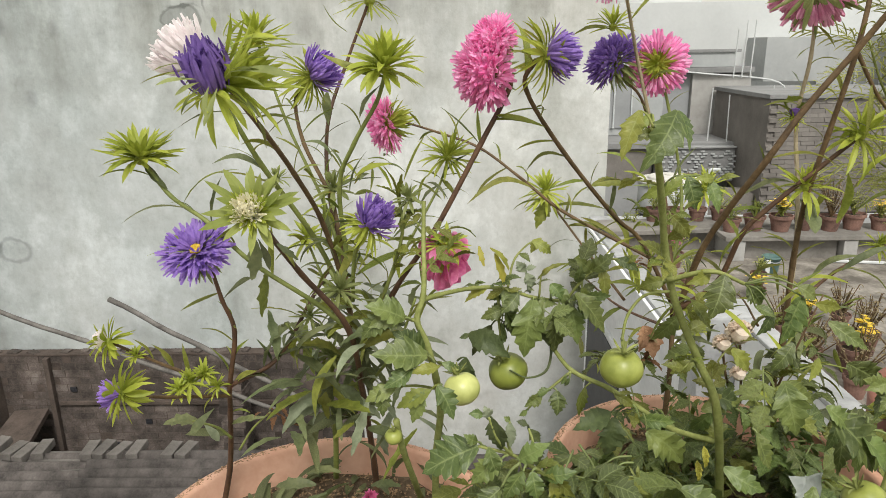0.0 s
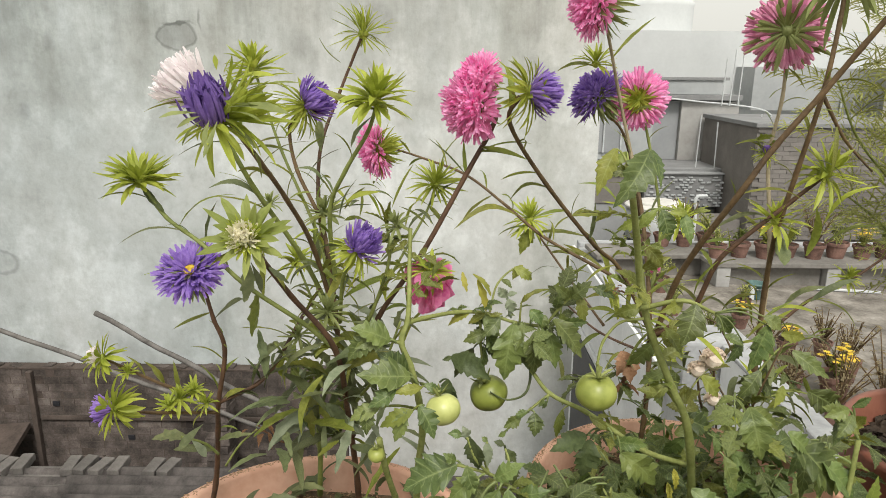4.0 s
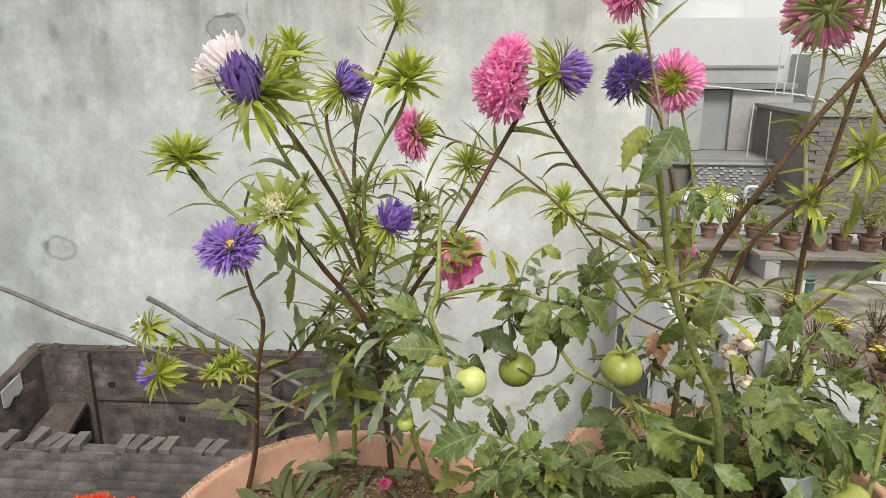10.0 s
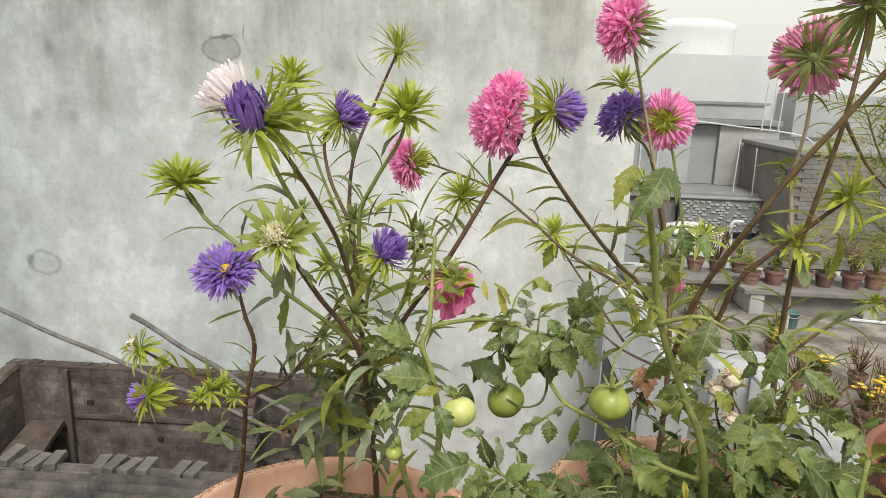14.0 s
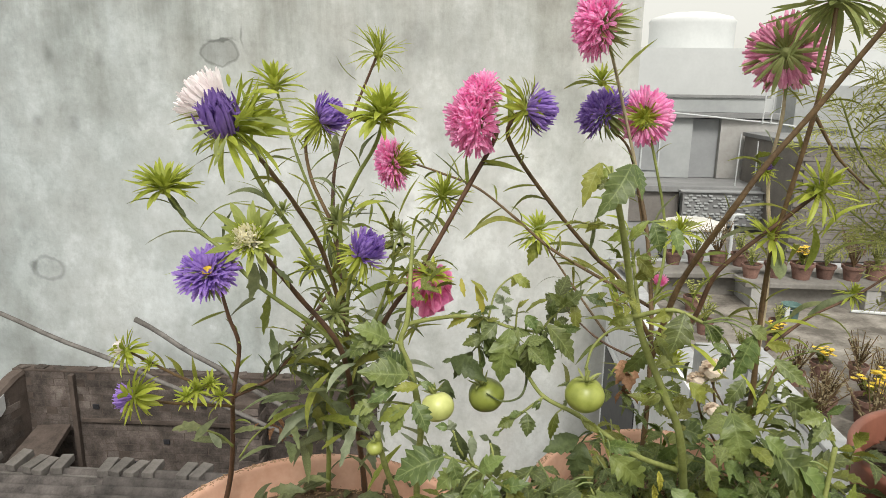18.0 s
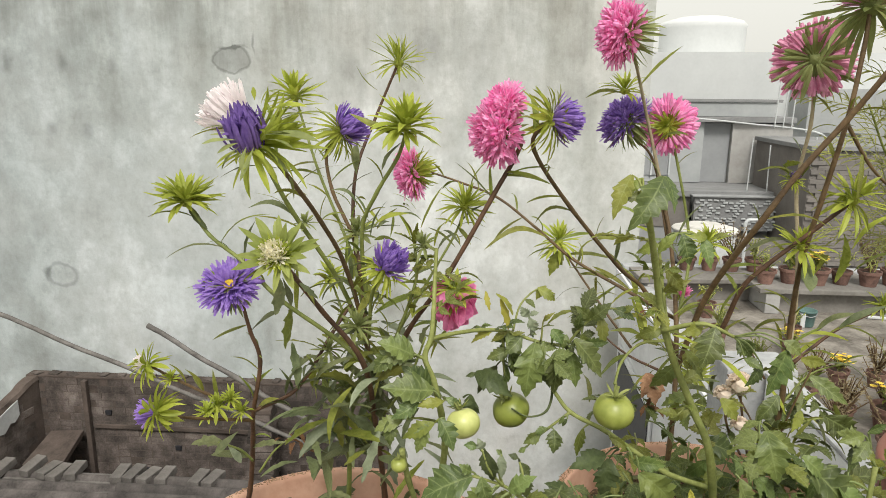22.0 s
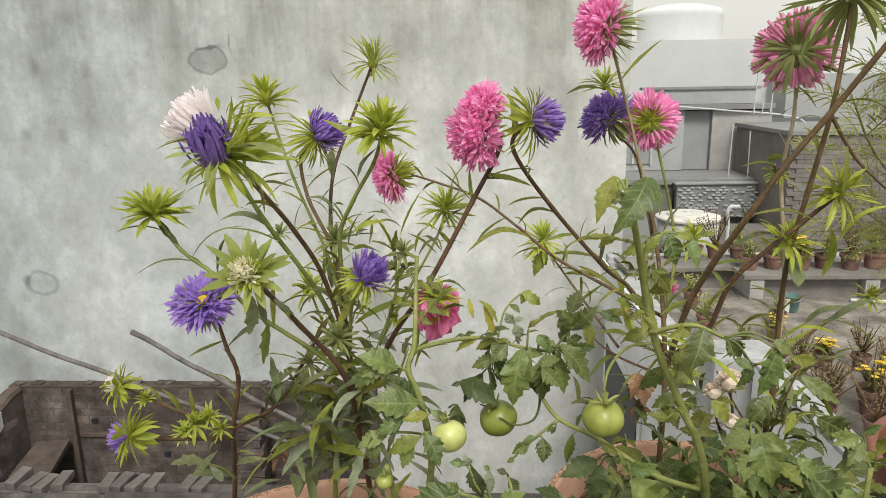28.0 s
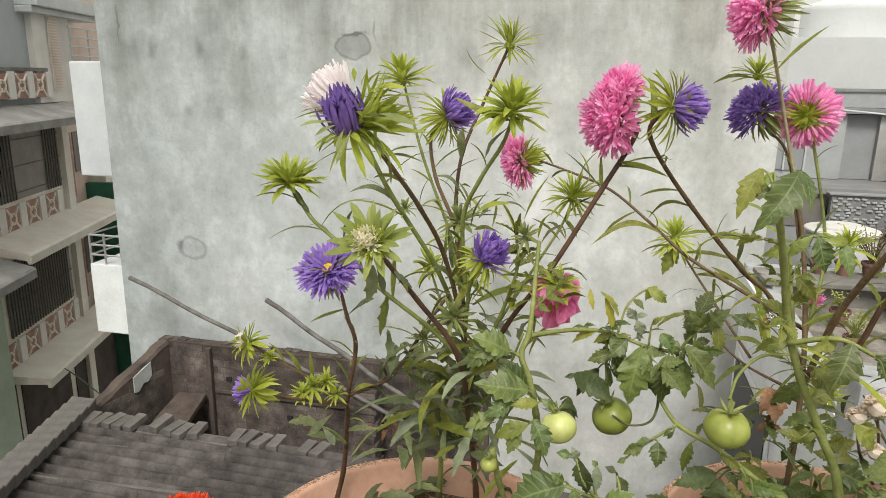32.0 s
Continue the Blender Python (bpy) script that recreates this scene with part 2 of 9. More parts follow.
STAINS = [((-4.429, 6.000, 1.763), 0.17, 0.15, 0.30, 0.5, 0), ((-4.329, 6.000, 1.740), 0.05, 0.12, 0.30, 0.6, 0), ((-3.803, 6.000, 1.740), 0.065, 0.085, 0.50, 0.7, 0), ((-3.352, 6.000, 1.721), 0.055, 0.075, 0.45, 0.8, 0), ((-3.984, 6.000, 1.152), 0.06, 0.08, 0.40, 0.7, 0), ((-3.643, 6.000, 1.145), 0.065, 0.07, 0.42, 0.7, 0),
          ((-4.688, 6.000, 1.966), 0.010, 0.20, 0.5, 0.6, 0), ((-4.318, 6.000, -2.088), 0.19, 0.12, 0.0, 0.5, 0.2), ((-2.258, 6.000, 1.767), 0.17, 0.11, 0.38, 0.12, 0), ((-2.258, 6.000, 1.767), 0.165, 0.105, 0.42, 0.5, 0.13), ((-2.24, 6.000, 1.87), 0.15, 0.016, 0.45, 0.5, 0), ((-2.049, 6.000, 1.913), 0.012, 0.09, 0.6, 0.7, 0), ((-1.197, 6.000, 1.714), 0.09, 0.13, 0.30, 0.8, 0), ((-1.104, 6.000, 1.553), 0.05, 0.17, 0.26, 0.8, 0),
          ((-4.052, 6.000, -0.226), 0.155, 0.105, 0.44, 0.5, 0.26), ((-4.19, 6.000, -0.20), 0.045, 0.06, 0.42, 0.7, 0), ((-4.03, 6.000, -0.20), 0.13, 0.085, 0.14, 0.4, 0), ((-5.004, 6.000, -0.240), 0.05, 0.5, 0.22, 0.9, 0), ((-5.053, 6.000, -0.182), 0.02, 0.22, 0.3, 0.8, 0), ((-3.598, 6.000, -1.051), 0.05, 0.03, 0.3, 0.8, 0), ((-0.115, 6.000, 1.839), 0.20, 0.5, 0.26, 0.9, 0), ((-0.526, 6.000, 1.964), 0.12, 0.35, 0.22, 0.9, 0), ((0.781, 6.000, 1.910), 0.16, 0.6, 0.24, 0.9, 0)]
M_PLASTER = plaster_material()
M_WHITEWASH = surface("white_painted_plaster", (0.52, 0.55, 0.55), (0.70, 0.725, 0.725), 2.5, 0.85, 0.15, 40)
M_PARAPET = surface("grey_white_painted_parapet", (0.33, 0.335, 0.33), (0.50, 0.51, 0.505), 4, 0.85, 0.3, 50)
M_LIMEWASH = surface("pale_limewash", (0.62, 0.63, 0.64), (0.80, 0.81, 0.82), 3, 0.9, 0.25, 40)
M_COPING = surface("worn_white_coping", (0.26, 0.266, 0.268), (0.44, 0.45, 0.455), 9, 0.85, 0.3, 60)
M_CONCRETE = surface("weathered_concrete", (0.125, 0.117, 0.104), (0.262, 0.248, 0.228), 3, 0.95, 0.4, 40)
M_FLOOR = surface("stained_cement_floor", (0.105, 0.093, 0.078), (0.29, 0.266, 0.232), 5.5, 0.7, 0.35, 45, (1, 1, 1), lo=0.36, hi=0.64, spots=(0.40, 0.38, 0.345))
M_GROUND = surface("dusty_ground", (0.20, 0.18, 0.155), (0.36, 0.33, 0.29), 0.7, 0.95, 0.3, 9)
M_BRICK = surface("old_brown_brick", (0.043, 0.035, 0.030), (0.140, 0.115, 0.101), 4.5, 0.95, 0.9, 70, vary=0.20, place=True, spots=(0.19, 0.166, 0.150), lo=0.34, hi=0.60)
M_MORTAR = surface("dirty_mortar", (0.045, 0.034, 0.028), (0.118, 0.092, 0.077), 5, 0.95, 0.5, 60)
M_GREYBRICK = surface("loose_grey_brick", (0.085, 0.077, 0.070), (0.155, 0.142, 0.130), 9, 0.95, 0.4, 80, vary=0.18)
M_SHEET = surface("grey_corrugated_sheet", (0.030, 0.026, 0.024), (0.120, 0.106, 0.098), 6, 0.85, 0.5, 60, vary=0.25, place=True, spots=(0.19, 0.172, 0.158))
M_SHEETEDGE = surface("pale_sheet_edge", (0.085, 0.078, 0.071), (0.165, 0.152, 0.14), 6, 0.9, 0.3, 60)
M_POLE = surface("grey_bamboo_pole", (0.075, 0.069, 0.062), (0.19, 0.178, 0.163), 9, 0.8, 0.3, 70, (1, 1, 1))
M_CREAM = surface("cream_painted_plaster", (0.667, 0.592, 0.517), (0.800, 0.799, 0.719), 2, 0.9, 0.15, 30)
M_OFFWHITE = surface("off_white_plaster", (0.66, 0.63, 0.59), (0.80, 0.77, 0.735), 3, 0.9, 0.2, 40)
M_BLUEWHITE = surface("bluish_white_plaster", (0.40, 0.43, 0.438), (0.53, 0.56, 0.568), 2.2, 0.9, 0.25, 40)
# unlit ground-floor interiors, painted as the colour of flat panels
M_DARKOPEN = surface("painted_opening_dark", (0.055, 0.043, 0.038), (0.105, 0.085, 0.076), 3, 0.9, 0.1, 30)
M_PINKWALL = surface("faded_pink_plaster", (0.60, 0.47, 0.41), (0.76, 0.63, 0.56), 2, 0.9, 0.15, 30)
# the dark behind the grilles, put into a flat panel's colour
M_WINDOWDARK = surface("painted_window_dark", (0.19, 0.17, 0.16), (0.27, 0.243, 0.23), 4, 0.5, 0.0, 30)
M_GRILLE = surface("dark_iron_grille", (0.09, 0.08, 0.073), (0.15, 0.135, 0.122), 9, 0.6, 0.1, 60)
M_TILE = surface("terracotta_screen_tile", (0.33, 0.18, 0.14), (0.48, 0.29, 0.235), 12, 0.85, 0.2, 60)
M_GREENPAINT = surface("green_painted_wall", (0.02, 0.105, 0.065), (0.04, 0.16, 0.10), 3, 0.7, 0.1, 30)
M_PALEGREEN = surface("pale_green_wall", (0.36, 0.44, 0.34), (0.50, 0.58, 0.47), 2, 0.9, 0.1, 30)
M_STEEL = surface("bare_steel_rail", (0.42, 0.42, 0.42), (0.6, 0.6, 0.6), 12, 0.4, 0.05, 60, metal=0.7)
# distant renders, roofs and brick: haze is mixed into these lightened colours
M_FARGREY = surface("hazy_grey_render", (0.32, 0.335, 0.337), (0.43, 0.445, 0.443), 1.2, 0.95, 0.1, 12)
M_FARDARK = surface("dark_damp_concrete", (0.26, 0.268, 0.27), (0.35, 0.357, 0.357), 1.5, 0.95, 0.2, 16)
M_ROOFDARK = surface("dark_damp_roof", (0.19, 0.193, 0.193), (0.27, 0.272, 0.27), 2.5, 0.95, 0.3, 22)
M_FARSTAIN = surface("brown_stained_render", (0.30, 0.29, 0.27), (0.44, 0.435, 0.42), 1.4, 0.95, 0.2, 14)
# unlit interiors as panel colour, paled further for the haze
M_FARDOOR = surface("haze_paled_interior", (0.27, 0.28, 0.285), (0.33, 0.34, 0.345), 2, 0.8, 0.0, 20)
M_FARPALE = surface("haze_paled_concrete", (0.54, 0.556, 0.553), (0.65, 0.665, 0.66), 0.6, 0.95, 0.1, 12)
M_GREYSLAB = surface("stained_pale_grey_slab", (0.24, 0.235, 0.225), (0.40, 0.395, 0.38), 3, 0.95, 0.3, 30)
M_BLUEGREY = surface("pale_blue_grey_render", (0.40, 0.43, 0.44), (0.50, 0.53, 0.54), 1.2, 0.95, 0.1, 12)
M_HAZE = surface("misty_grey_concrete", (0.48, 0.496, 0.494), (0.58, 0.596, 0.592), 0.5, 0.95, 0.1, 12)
M_FARBRICK = surface("far_dark_brick", (0.150, 0.138, 0.126), (0.235, 0.218, 0.200), 2, 0.95, 0.3, 30, vary=0.12, place=True)
M_TANKWHITE = surface("dull_white_plastic_tank", (0.34, 0.35, 0.35), (0.50, 0.51, 0.505), 3, 0.55, 0.05, 30)
M_TANKLID = surface("cream_tank_lid", (0.52, 0.51, 0.47), (0.68, 0.665, 0.62), 4, 0.6, 0.05, 30)
M_TERRA = surface("peach_terracotta_plastic", (0.42, 0.19, 0.115), (0.60, 0.325, 0.215), 7, 0.55, 0.12, 90)
M_TERRAIN = surface("dusty_pot_rim", (0.50, 0.27, 0.18), (0.68, 0.43, 0.315), 9, 0.75, 0.2, 110)
M_REDPOT = surface("red_brown_plastic_pot", (0.19, 0.066, 0.040), (0.31, 0.125, 0.084), 6, 0.5, 0.08, 80)
M_SMALLPOT = surface("small_clay_pot", (0.095, 0.055, 0.044), (0.23, 0.132, 0.104), 14, 0.9, 0.35, 80, vary=0.35, place=True)
M_SOIL = surface("dry_crumbly_soil", (0.05, 0.036, 0.022), (0.19, 0.138, 0.085), 60, 1.0, 1.0, 260)
M_DARKSOIL = surface("dark_moist_mulch", (0.020, 0.014, 0.009), (0.092, 0.064, 0.040), 40, 0.95, 1.0, 240)
M_MULCH = surface("dark_leaf_mulch", (0.018, 0.013, 0.009), (0.088, 0.062, 0.042), 30, 0.9, 0.6, 200, vary=0.5)
M_GRAIN = surface("pale_husk_grain", (0.22, 0.135, 0.072), (0.41, 0.29, 0.17), 60, 0.9, 0.3, 300)
M_STEMDARK = surface("dark_purple_brown_stem", (0.045, 0.024, 0.016), (0.145, 0.078, 0.042), 30, 0.6, 0.3, 200)
M_STEMBROWN = surface("brown_stem", (0.062, 0.038, 0.018), (0.168, 0.108, 0.050), 25, 0.65, 0.3, 200)
M_STEMOCHRE = surface("ochre_woody_stem", (0.125, 0.085, 0.034), (0.27, 0.195, 0.088), 25, 0.7, 0.3, 200)
M_STEMPALE = surface("pale_reddish_green_stem", (0.27, 0.22, 0.135), (0.45, 0.385, 0.26), 25, 0.65, 0.3, 200)
M_STEMGREEN = surface("green_stem", (0.115, 0.140, 0.030), (0.24, 0.275, 0.075), 25, 0.6, 0.2, 200)
M_STEMTOM = surface("hairy_tomato_stem", (0.135, 0.155, 0.036), (0.27, 0.295, 0.095), 30, 0.75, 0.25, 240)
M_CANE = surface("yellow_dry_cane", (0.28, 0.19, 0.05), (0.46, 0.34, 0.12), 20, 0.7, 0.2, 160)
M_LEAF = surface("aster_leaf_green", (0.132, 0.158, 0.022), (0.262, 0.29, 0.054), 60, 0.5, 0.2, 240, see=0.40, vary=0.35, hue=0.02, spec=0.5)
M_LEAFGREY = surface("dusty_aster_leaf", (0.098, 0.120, 0.048), (0.190, 0.215, 0.096), 60, 0.55, 0.25, 240, see=0.30, vary=0.3, hue=0.015)
# darker leaf copy: shade among the foliage is put into its colour
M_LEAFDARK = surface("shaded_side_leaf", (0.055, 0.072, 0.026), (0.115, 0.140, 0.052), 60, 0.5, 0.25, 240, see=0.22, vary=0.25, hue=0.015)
M_LEAFPALE = surface("pale_underside_leaf", (0.21, 0.25, 0.15), (0.33, 0.37, 0.245), 60, 0.6, 0.2, 240, see=0.3, vary=0.2)
M_BRACT = surface("yellow_green_bract", (0.215, 0.27, 0.026), (0.50, 0.54, 0.09), 26, 0.5, 0.2, 180, see=0.38, vary=0.15)
M_BRACTPALE = surface("pale_green_bract", (0.22, 0.27, 0.055), (0.42, 0.46, 0.15), 18, 0.5, 0.2, 120, see=0.4, vary=0.12)
M_BRACTDULL = surface("dull_green_bract", (0.18, 0.215, 0.065), (0.35, 0.39, 0.145), 26, 0.55, 0.2, 180, see=0.38, vary=0.15)
M_TLEAF = veined(surface("tomato_leaf_green", (0.062, 0.091, 0.022), (0.145, 0.186, 0.048), 45, 0.44, 0.35, 160, see=0.16, vary=0.42, hue=0.018, spec=0.5), (0.26, 0.31, 0.115))
M_TLEAFLIGHT = veined(surface("young_tomato_leaf", (0.120, 0.143, 0.022), (0.245, 0.270, 0.052), 45, 0.44, 0.3, 160, see=0.30, vary=0.3, hue=0.018, spec=0.5), (0.36, 0.40, 0.13))
M_DRYTAN = surface("tan_dry_leaf", (0.26, 0.13, 0.065), (0.50, 0.30, 0.18), 60, 0.85, 0.4, 200, see=0.25, vary=0.2)
M_DRYLEAF = surface("dry_brown_leaf", (0.10, 0.045, 0.02), (0.28, 0.15, 0.075), 24, 0.9, 0.4, 150, see=0.15, vary=0.3)
M_WEED = surface("withered_weed", (0.13, 0.105, 0.055), (0.29, 0.235, 0.135), 40, 0.9, 0.3, 150, see=0.2)
M_YELLOWLEAF = surface("yellowing_leaf", (0.25, 0.24, 0.03), (0.46, 0.42, 0.08), 20, 0.6, 0.3, 150, see=0.3, vary=0.2)
M_PINK = surface("pink_petal", (0.86, 0.20, 0.52), (0.98, 0.60, 0.82), 60, 0.6, 0.1, 200, see=0.45)
M_PINKPALE = surface("mauve_pink_petal", (0.78, 0.22, 0.54), (0.94, 0.55, 0.78), 60, 0.6, 0.1, 200, see=0.45)
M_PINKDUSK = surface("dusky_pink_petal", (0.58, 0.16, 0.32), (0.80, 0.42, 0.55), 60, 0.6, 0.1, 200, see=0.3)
M_PINKDEEP = surface("wilted_deep_pink_petal", (0.72, 0.11, 0.36), (0.95, 0.42, 0.64), 50, 0.65, 0.15, 200, see=0.45)
M_VIOLET = surface("violet_petal", (0.23, 0.12, 0.47), (0.46, 0.31, 0.72), 60, 0.55, 0.1, 200, see=0.45)
M_VIOLETDEEP = surface("deep_violet_petal", (0.14, 0.075, 0.30), (0.30, 0.19, 0.52), 60, 0.55, 0.1, 200, see=0.45)
M_WHITEPETAL = surface("blush_white_petal", (0.84, 0.77, 0.78), (0.97, 0.93, 0.93), 50, 0.6, 0.1, 200, see=0.45)
M_BUDCREAM = surface("cream_bud_petal", (0.84, 0.79, 0.58), (0.95, 0.93, 0.80), 50, 0.6, 0.15, 200, see=0.4)
M_CREAMPETAL = surface("cream_dry_petal", (0.70, 0.56, 0.44), (0.90, 0.81, 0.70), 70, 0.7, 0.3, 200, see=0.25)
M_YELLOWPETAL = surface("yellow_petal", (0.70, 0.48, 0.03), (0.90, 0.72, 0.12), 60, 0.6, 0.1, 200, see=0.25)
M_RED = surface("scarlet_petal", (0.70, 0.045, 0.012), (0.90, 0.14, 0.04), 50, 0.55, 0.1, 200, see=0.45)
M_DISC = surface("yellow_flower_disc", (0.42, 0.26, 0.02), (0.75, 0.55, 0.06), 140, 0.8, 0.6, 400)
M_DISCPALE = surface("cream_bud_centre", (0.62, 0.55, 0.32), (0.86, 0.82, 0.62), 120, 0.8, 0.5, 400)
M_TOMGREEN = surface("unripe_green_tomato", (0.185, 0.215, 0.036), (0.325, 0.355, 0.086), 40, 0.40, 0.03, 60, spec=0.5)
M_TOMDARK = surface("dark_green_tomato", (0.135, 0.165, 0.024), (0.235, 0.268, 0.050), 40, 0.40, 0.03, 60, spec=0.5)
M_TOMPALE = surface("pale_green_tomato", (0.38, 0.41, 0.12), (0.55, 0.57, 0.22), 40, 0.38, 0.03, 60, spec=0.5)
M_TOMRED = surface("ripe_red_tomato", (0.36, 0.024, 0.007), (0.52, 0.055, 0.016), 18, 0.25, 0.03, 60, spec=0.5)
M_FEATHER = surface("feathery_yellow_green_leaf", (0.22, 0.24, 0.055), (0.42, 0.43, 0.14), 20, 0.6, 0.1, 150, see=0.25, vary=0.2)
M_PLASTICWHITE = surface("crumpled_white_plastic", (0.42, 0.46, 0.44), (0.62, 0.66, 0.64), 30, 0.45, 0.3, 120, see=0.2)
M_TEAL = surface("teal_plastic", (0.06, 0.12, 0.11), (0.12, 0.20, 0.185), 14, 0.45, 0.1, 60)
M_BLACK = surface("black_plastic", (0.012, 0.012, 0.014), (0.035, 0.035, 0.04), 8, 0.5, 0.1, 60)
M_GREYSTEEL = surface("dull_grey_metal", (0.25, 0.27, 0.28), (0.40, 0.42, 0.43), 8, 0.5, 0.1, 60, metal=0.3)
M_PIPE = surface("white_pvc_pipe", (0.45, 0.47, 0.47), (0.58, 0.60, 0.60), 8, 0.5, 0.05, 60)

# ---- mesh building ----
RND = random.Random(7)


def mesh_of(name, bm, material, smooth=False):
    me = bpy.data.meshes.new(name)
    bm.to_mesh(me)
    bm.free()
    me.materials.append(material)
    if smooth:
        for p in me.polygons:
            p.use_smooth = True
    return me


def part(name, bm, material, parent=None, label="", smooth=False, m=None):
    """Links a bmesh (or a mesh) as one object under a thing or a part."""
    me = mesh_of(name, bm, material, smooth) if isinstance(bm, bmesh.types.BMesh) else bm
    ob = new(name, me)
    ob.parent = parent
    if m is not None:
        ob.matrix_basis = m
    if label:
        tagged(ob, label)
    return ob


def empty(name, at, label, category, group="", kind=""):
    ob = new(name)
    ob.empty_display_size = 0.05
    ob.location = at
    return tagged(ob, label, category, group, kind)


def base_of(ob):
    """Parts are built in world coordinates and then hung on a base that may stand elsewhere."""
    return Matrix.Translation(-Vector(ob.location))


def box(bm, x0, x1, y0, y1, z0, z1, bevel=0.0):
    vs = [bm.verts.new((x, y, z)) for z in (z0, z1) for x, y in ((x0, y0), (x1, y0), (x1, y1), (x0, y1))]
    fs = [bm.faces.new([vs[i] for i in q]) for q in ((3, 2, 1, 0), (4, 5, 6, 7), (0, 1, 5, 4), (1, 2, 6, 5), (2, 3, 7, 6), (3, 0, 4, 7))]
    if bevel:
        bmesh.ops.bevel(bm, geom=list({e for f in fs for e in f.edges}), offset=bevel, segments=2, affect="EDGES", profile=0.6)
    return bm


def boxed(x0, x1, y0, y1, z0, z1, bevel=0.0):
    return box(bmesh.new(), x0, x1, y0, y1, z0, z1, bevel)


def prism(outline, z0, z1):
    bm = bmesh.new()
    lo = [bm.verts.new((x, y, z0)) for x, y in outline]
    hi = [bm.verts.new((x, y, z1)) for x, y in outline]
    bm.faces.new(lo[::-1])
    bm.faces.new(hi)
    for i in range(len(lo)):
        j = (i + 1) % len(lo)
        bm.faces.new((lo[i], lo[j], hi[j], hi[i]))
    return bm


def lathe(profile, n=48, bm=None, wobble=0.0, seed=0):
    """Turns a list of (radius, height) round the z axis; closed at radius 0."""
    bm = bm or bmesh.new()
    rings = []
    for k, (r, z) in enumerate(profile):
        if r < 1e-6:
            rings.append([bm.verts.new((0, 0, z))])
        else:
            rings.append([bm.verts.new((r * math.cos(a) * (1 + wobble * math.sin(3 * a + seed)), r * math.sin(a) * (1 + wobble * math.cos(2 * a + seed)), z)) for a in (2 * math.pi * i / n for i in range(n))])
    for p, q in zip(rings, rings[1:]):
        for i in range(n):
            j = (i + 1) % n
            if len(p) == 1 and len(q) > 1:
                bm.faces.new((p[0], q[i], q[j]))
            elif len(q) == 1 and len(p) > 1:
                bm.faces.new((p[i], p[j], q[0]))
            elif len(p) > 1:
                bm.faces.new((p[i], p[j], q[j], q[i]))
    bmesh.ops.recalc_face_normals(bm, faces=bm.faces[:])
    return bm


def curve_points(pts, steps=6):
    """A smooth line (Catmull-Rom) through control points."""
    p = [Vector(q) for q in pts]
    p = [p[0] * 2 - p[1]] + p + [p[-1] * 2 - p[-2]]
    out = []
    for a, b, c, d in zip(p, p[1:], p[2:], p[3:]):
        for s in range(steps):
            t = s / steps
            out.append(0.5 * ((2 * b) + (c - a) * t + (2 * a - 5 * b + 4 * c - d) * t * t + (3 * b - a - 3 * c + d) * t ** 3))
    out.append(p[-2])
    return out


def tube(line, r0, r1, n=7, bm=None, knots=0.0):
    """A tapering round stem along a line of points."""
    bm = bm or bmesh.new()
    rings, side = [], None
    for k, c in enumerate(line):
        ahead = (line[min(k + 1, len(line) - 1)] - line[max(k - 1, 0)]).normalized()
        if side is None:
            side = ahead.orthogonal().normalized()
        side = (side - ahead * side.dot(ahead)).normalized()
        up = ahead.cross(side)
        r = r0 + (r1 - r0) * k / (len(line) - 1)
        if knots and k % 6 == 0:
            r *= 1 + knots
        rings.append([bm.verts.new(c + r * (math.cos(a) * side + math.sin(a) * up)) for a in (2 * math.pi * i / n for i in range(n))])
    for p, q in zip(rings, rings[1:]):
        for i in range(n):
            j = (i + 1) % n
            bm.faces.new((p[i], p[j], q[j], q[i]))
    bm.faces.new(rings[0][::-1])
    bm.faces.new(rings[-1])
    return bm


def blade(bm, at, along, up, length, width, droop=0.3, fold=0.25, n=5, tip=1.0, curl=0.0, shape=0.9, twist=0.0, blunt=0.0):
    """One narrow leaf or petal: starts at a point, grows along a direction, bends towards -up, folded along its midrib."""
    along, up = Vector(along).normalized(), Vector(up)
    up = (up - along * up.dot(along))
    up = up.normalized() if up.length > 1e-4 else along.orthogonal().normalized()
    side = along.cross(up)
    rows = []
    c = Vector(at)
    ang = -curl
    for k in range(n + 1):
        t = k / n
        w = width * blunt if k == n else width * (math.sin(math.pi * min(max(t * shape + 0.06, 0), 1)) ** 0.8 if t < 1 else 0.0) * (1 if t < 0.98 else tip)
        d = math.cos(ang) * along - math.sin(ang) * up
        nn = math.sin(ang) * along + math.cos(ang) * up
        tw = twist * t
        sd = math.cos(tw) * side + math.sin(tw) * nn
        f = fold * w
        if k == n and not blunt:
            rows.append([bm.verts.new(c)])
        else:
            rows.append([bm.verts.new(c - sd * w / 2 + nn * f), bm.verts.new(c), bm.verts.new(c + sd * w / 2 + nn * f)])
        c = c + d * (length / n)
        ang += droop / n * 2
    for p, q in zip(rows, rows[1:]):
        if len(q) == 3:
            bm.faces.new((p[0], p[1], q[1], q[0]))
            bm.faces.new((p[1], p[2], q[2], q[1]))
        else:
            bm.faces.new((p[0], p[1], q[0]))
            bm.faces.new((p[1], p[2], q[0]))
    return bm


def facing(at, direction):
    """A pose at a point whose z axis looks along a direction."""
    return Matrix.Translation(at) @ Vector(direction).to_track_quat("Z", "Y").to_matrix().to_4x4()


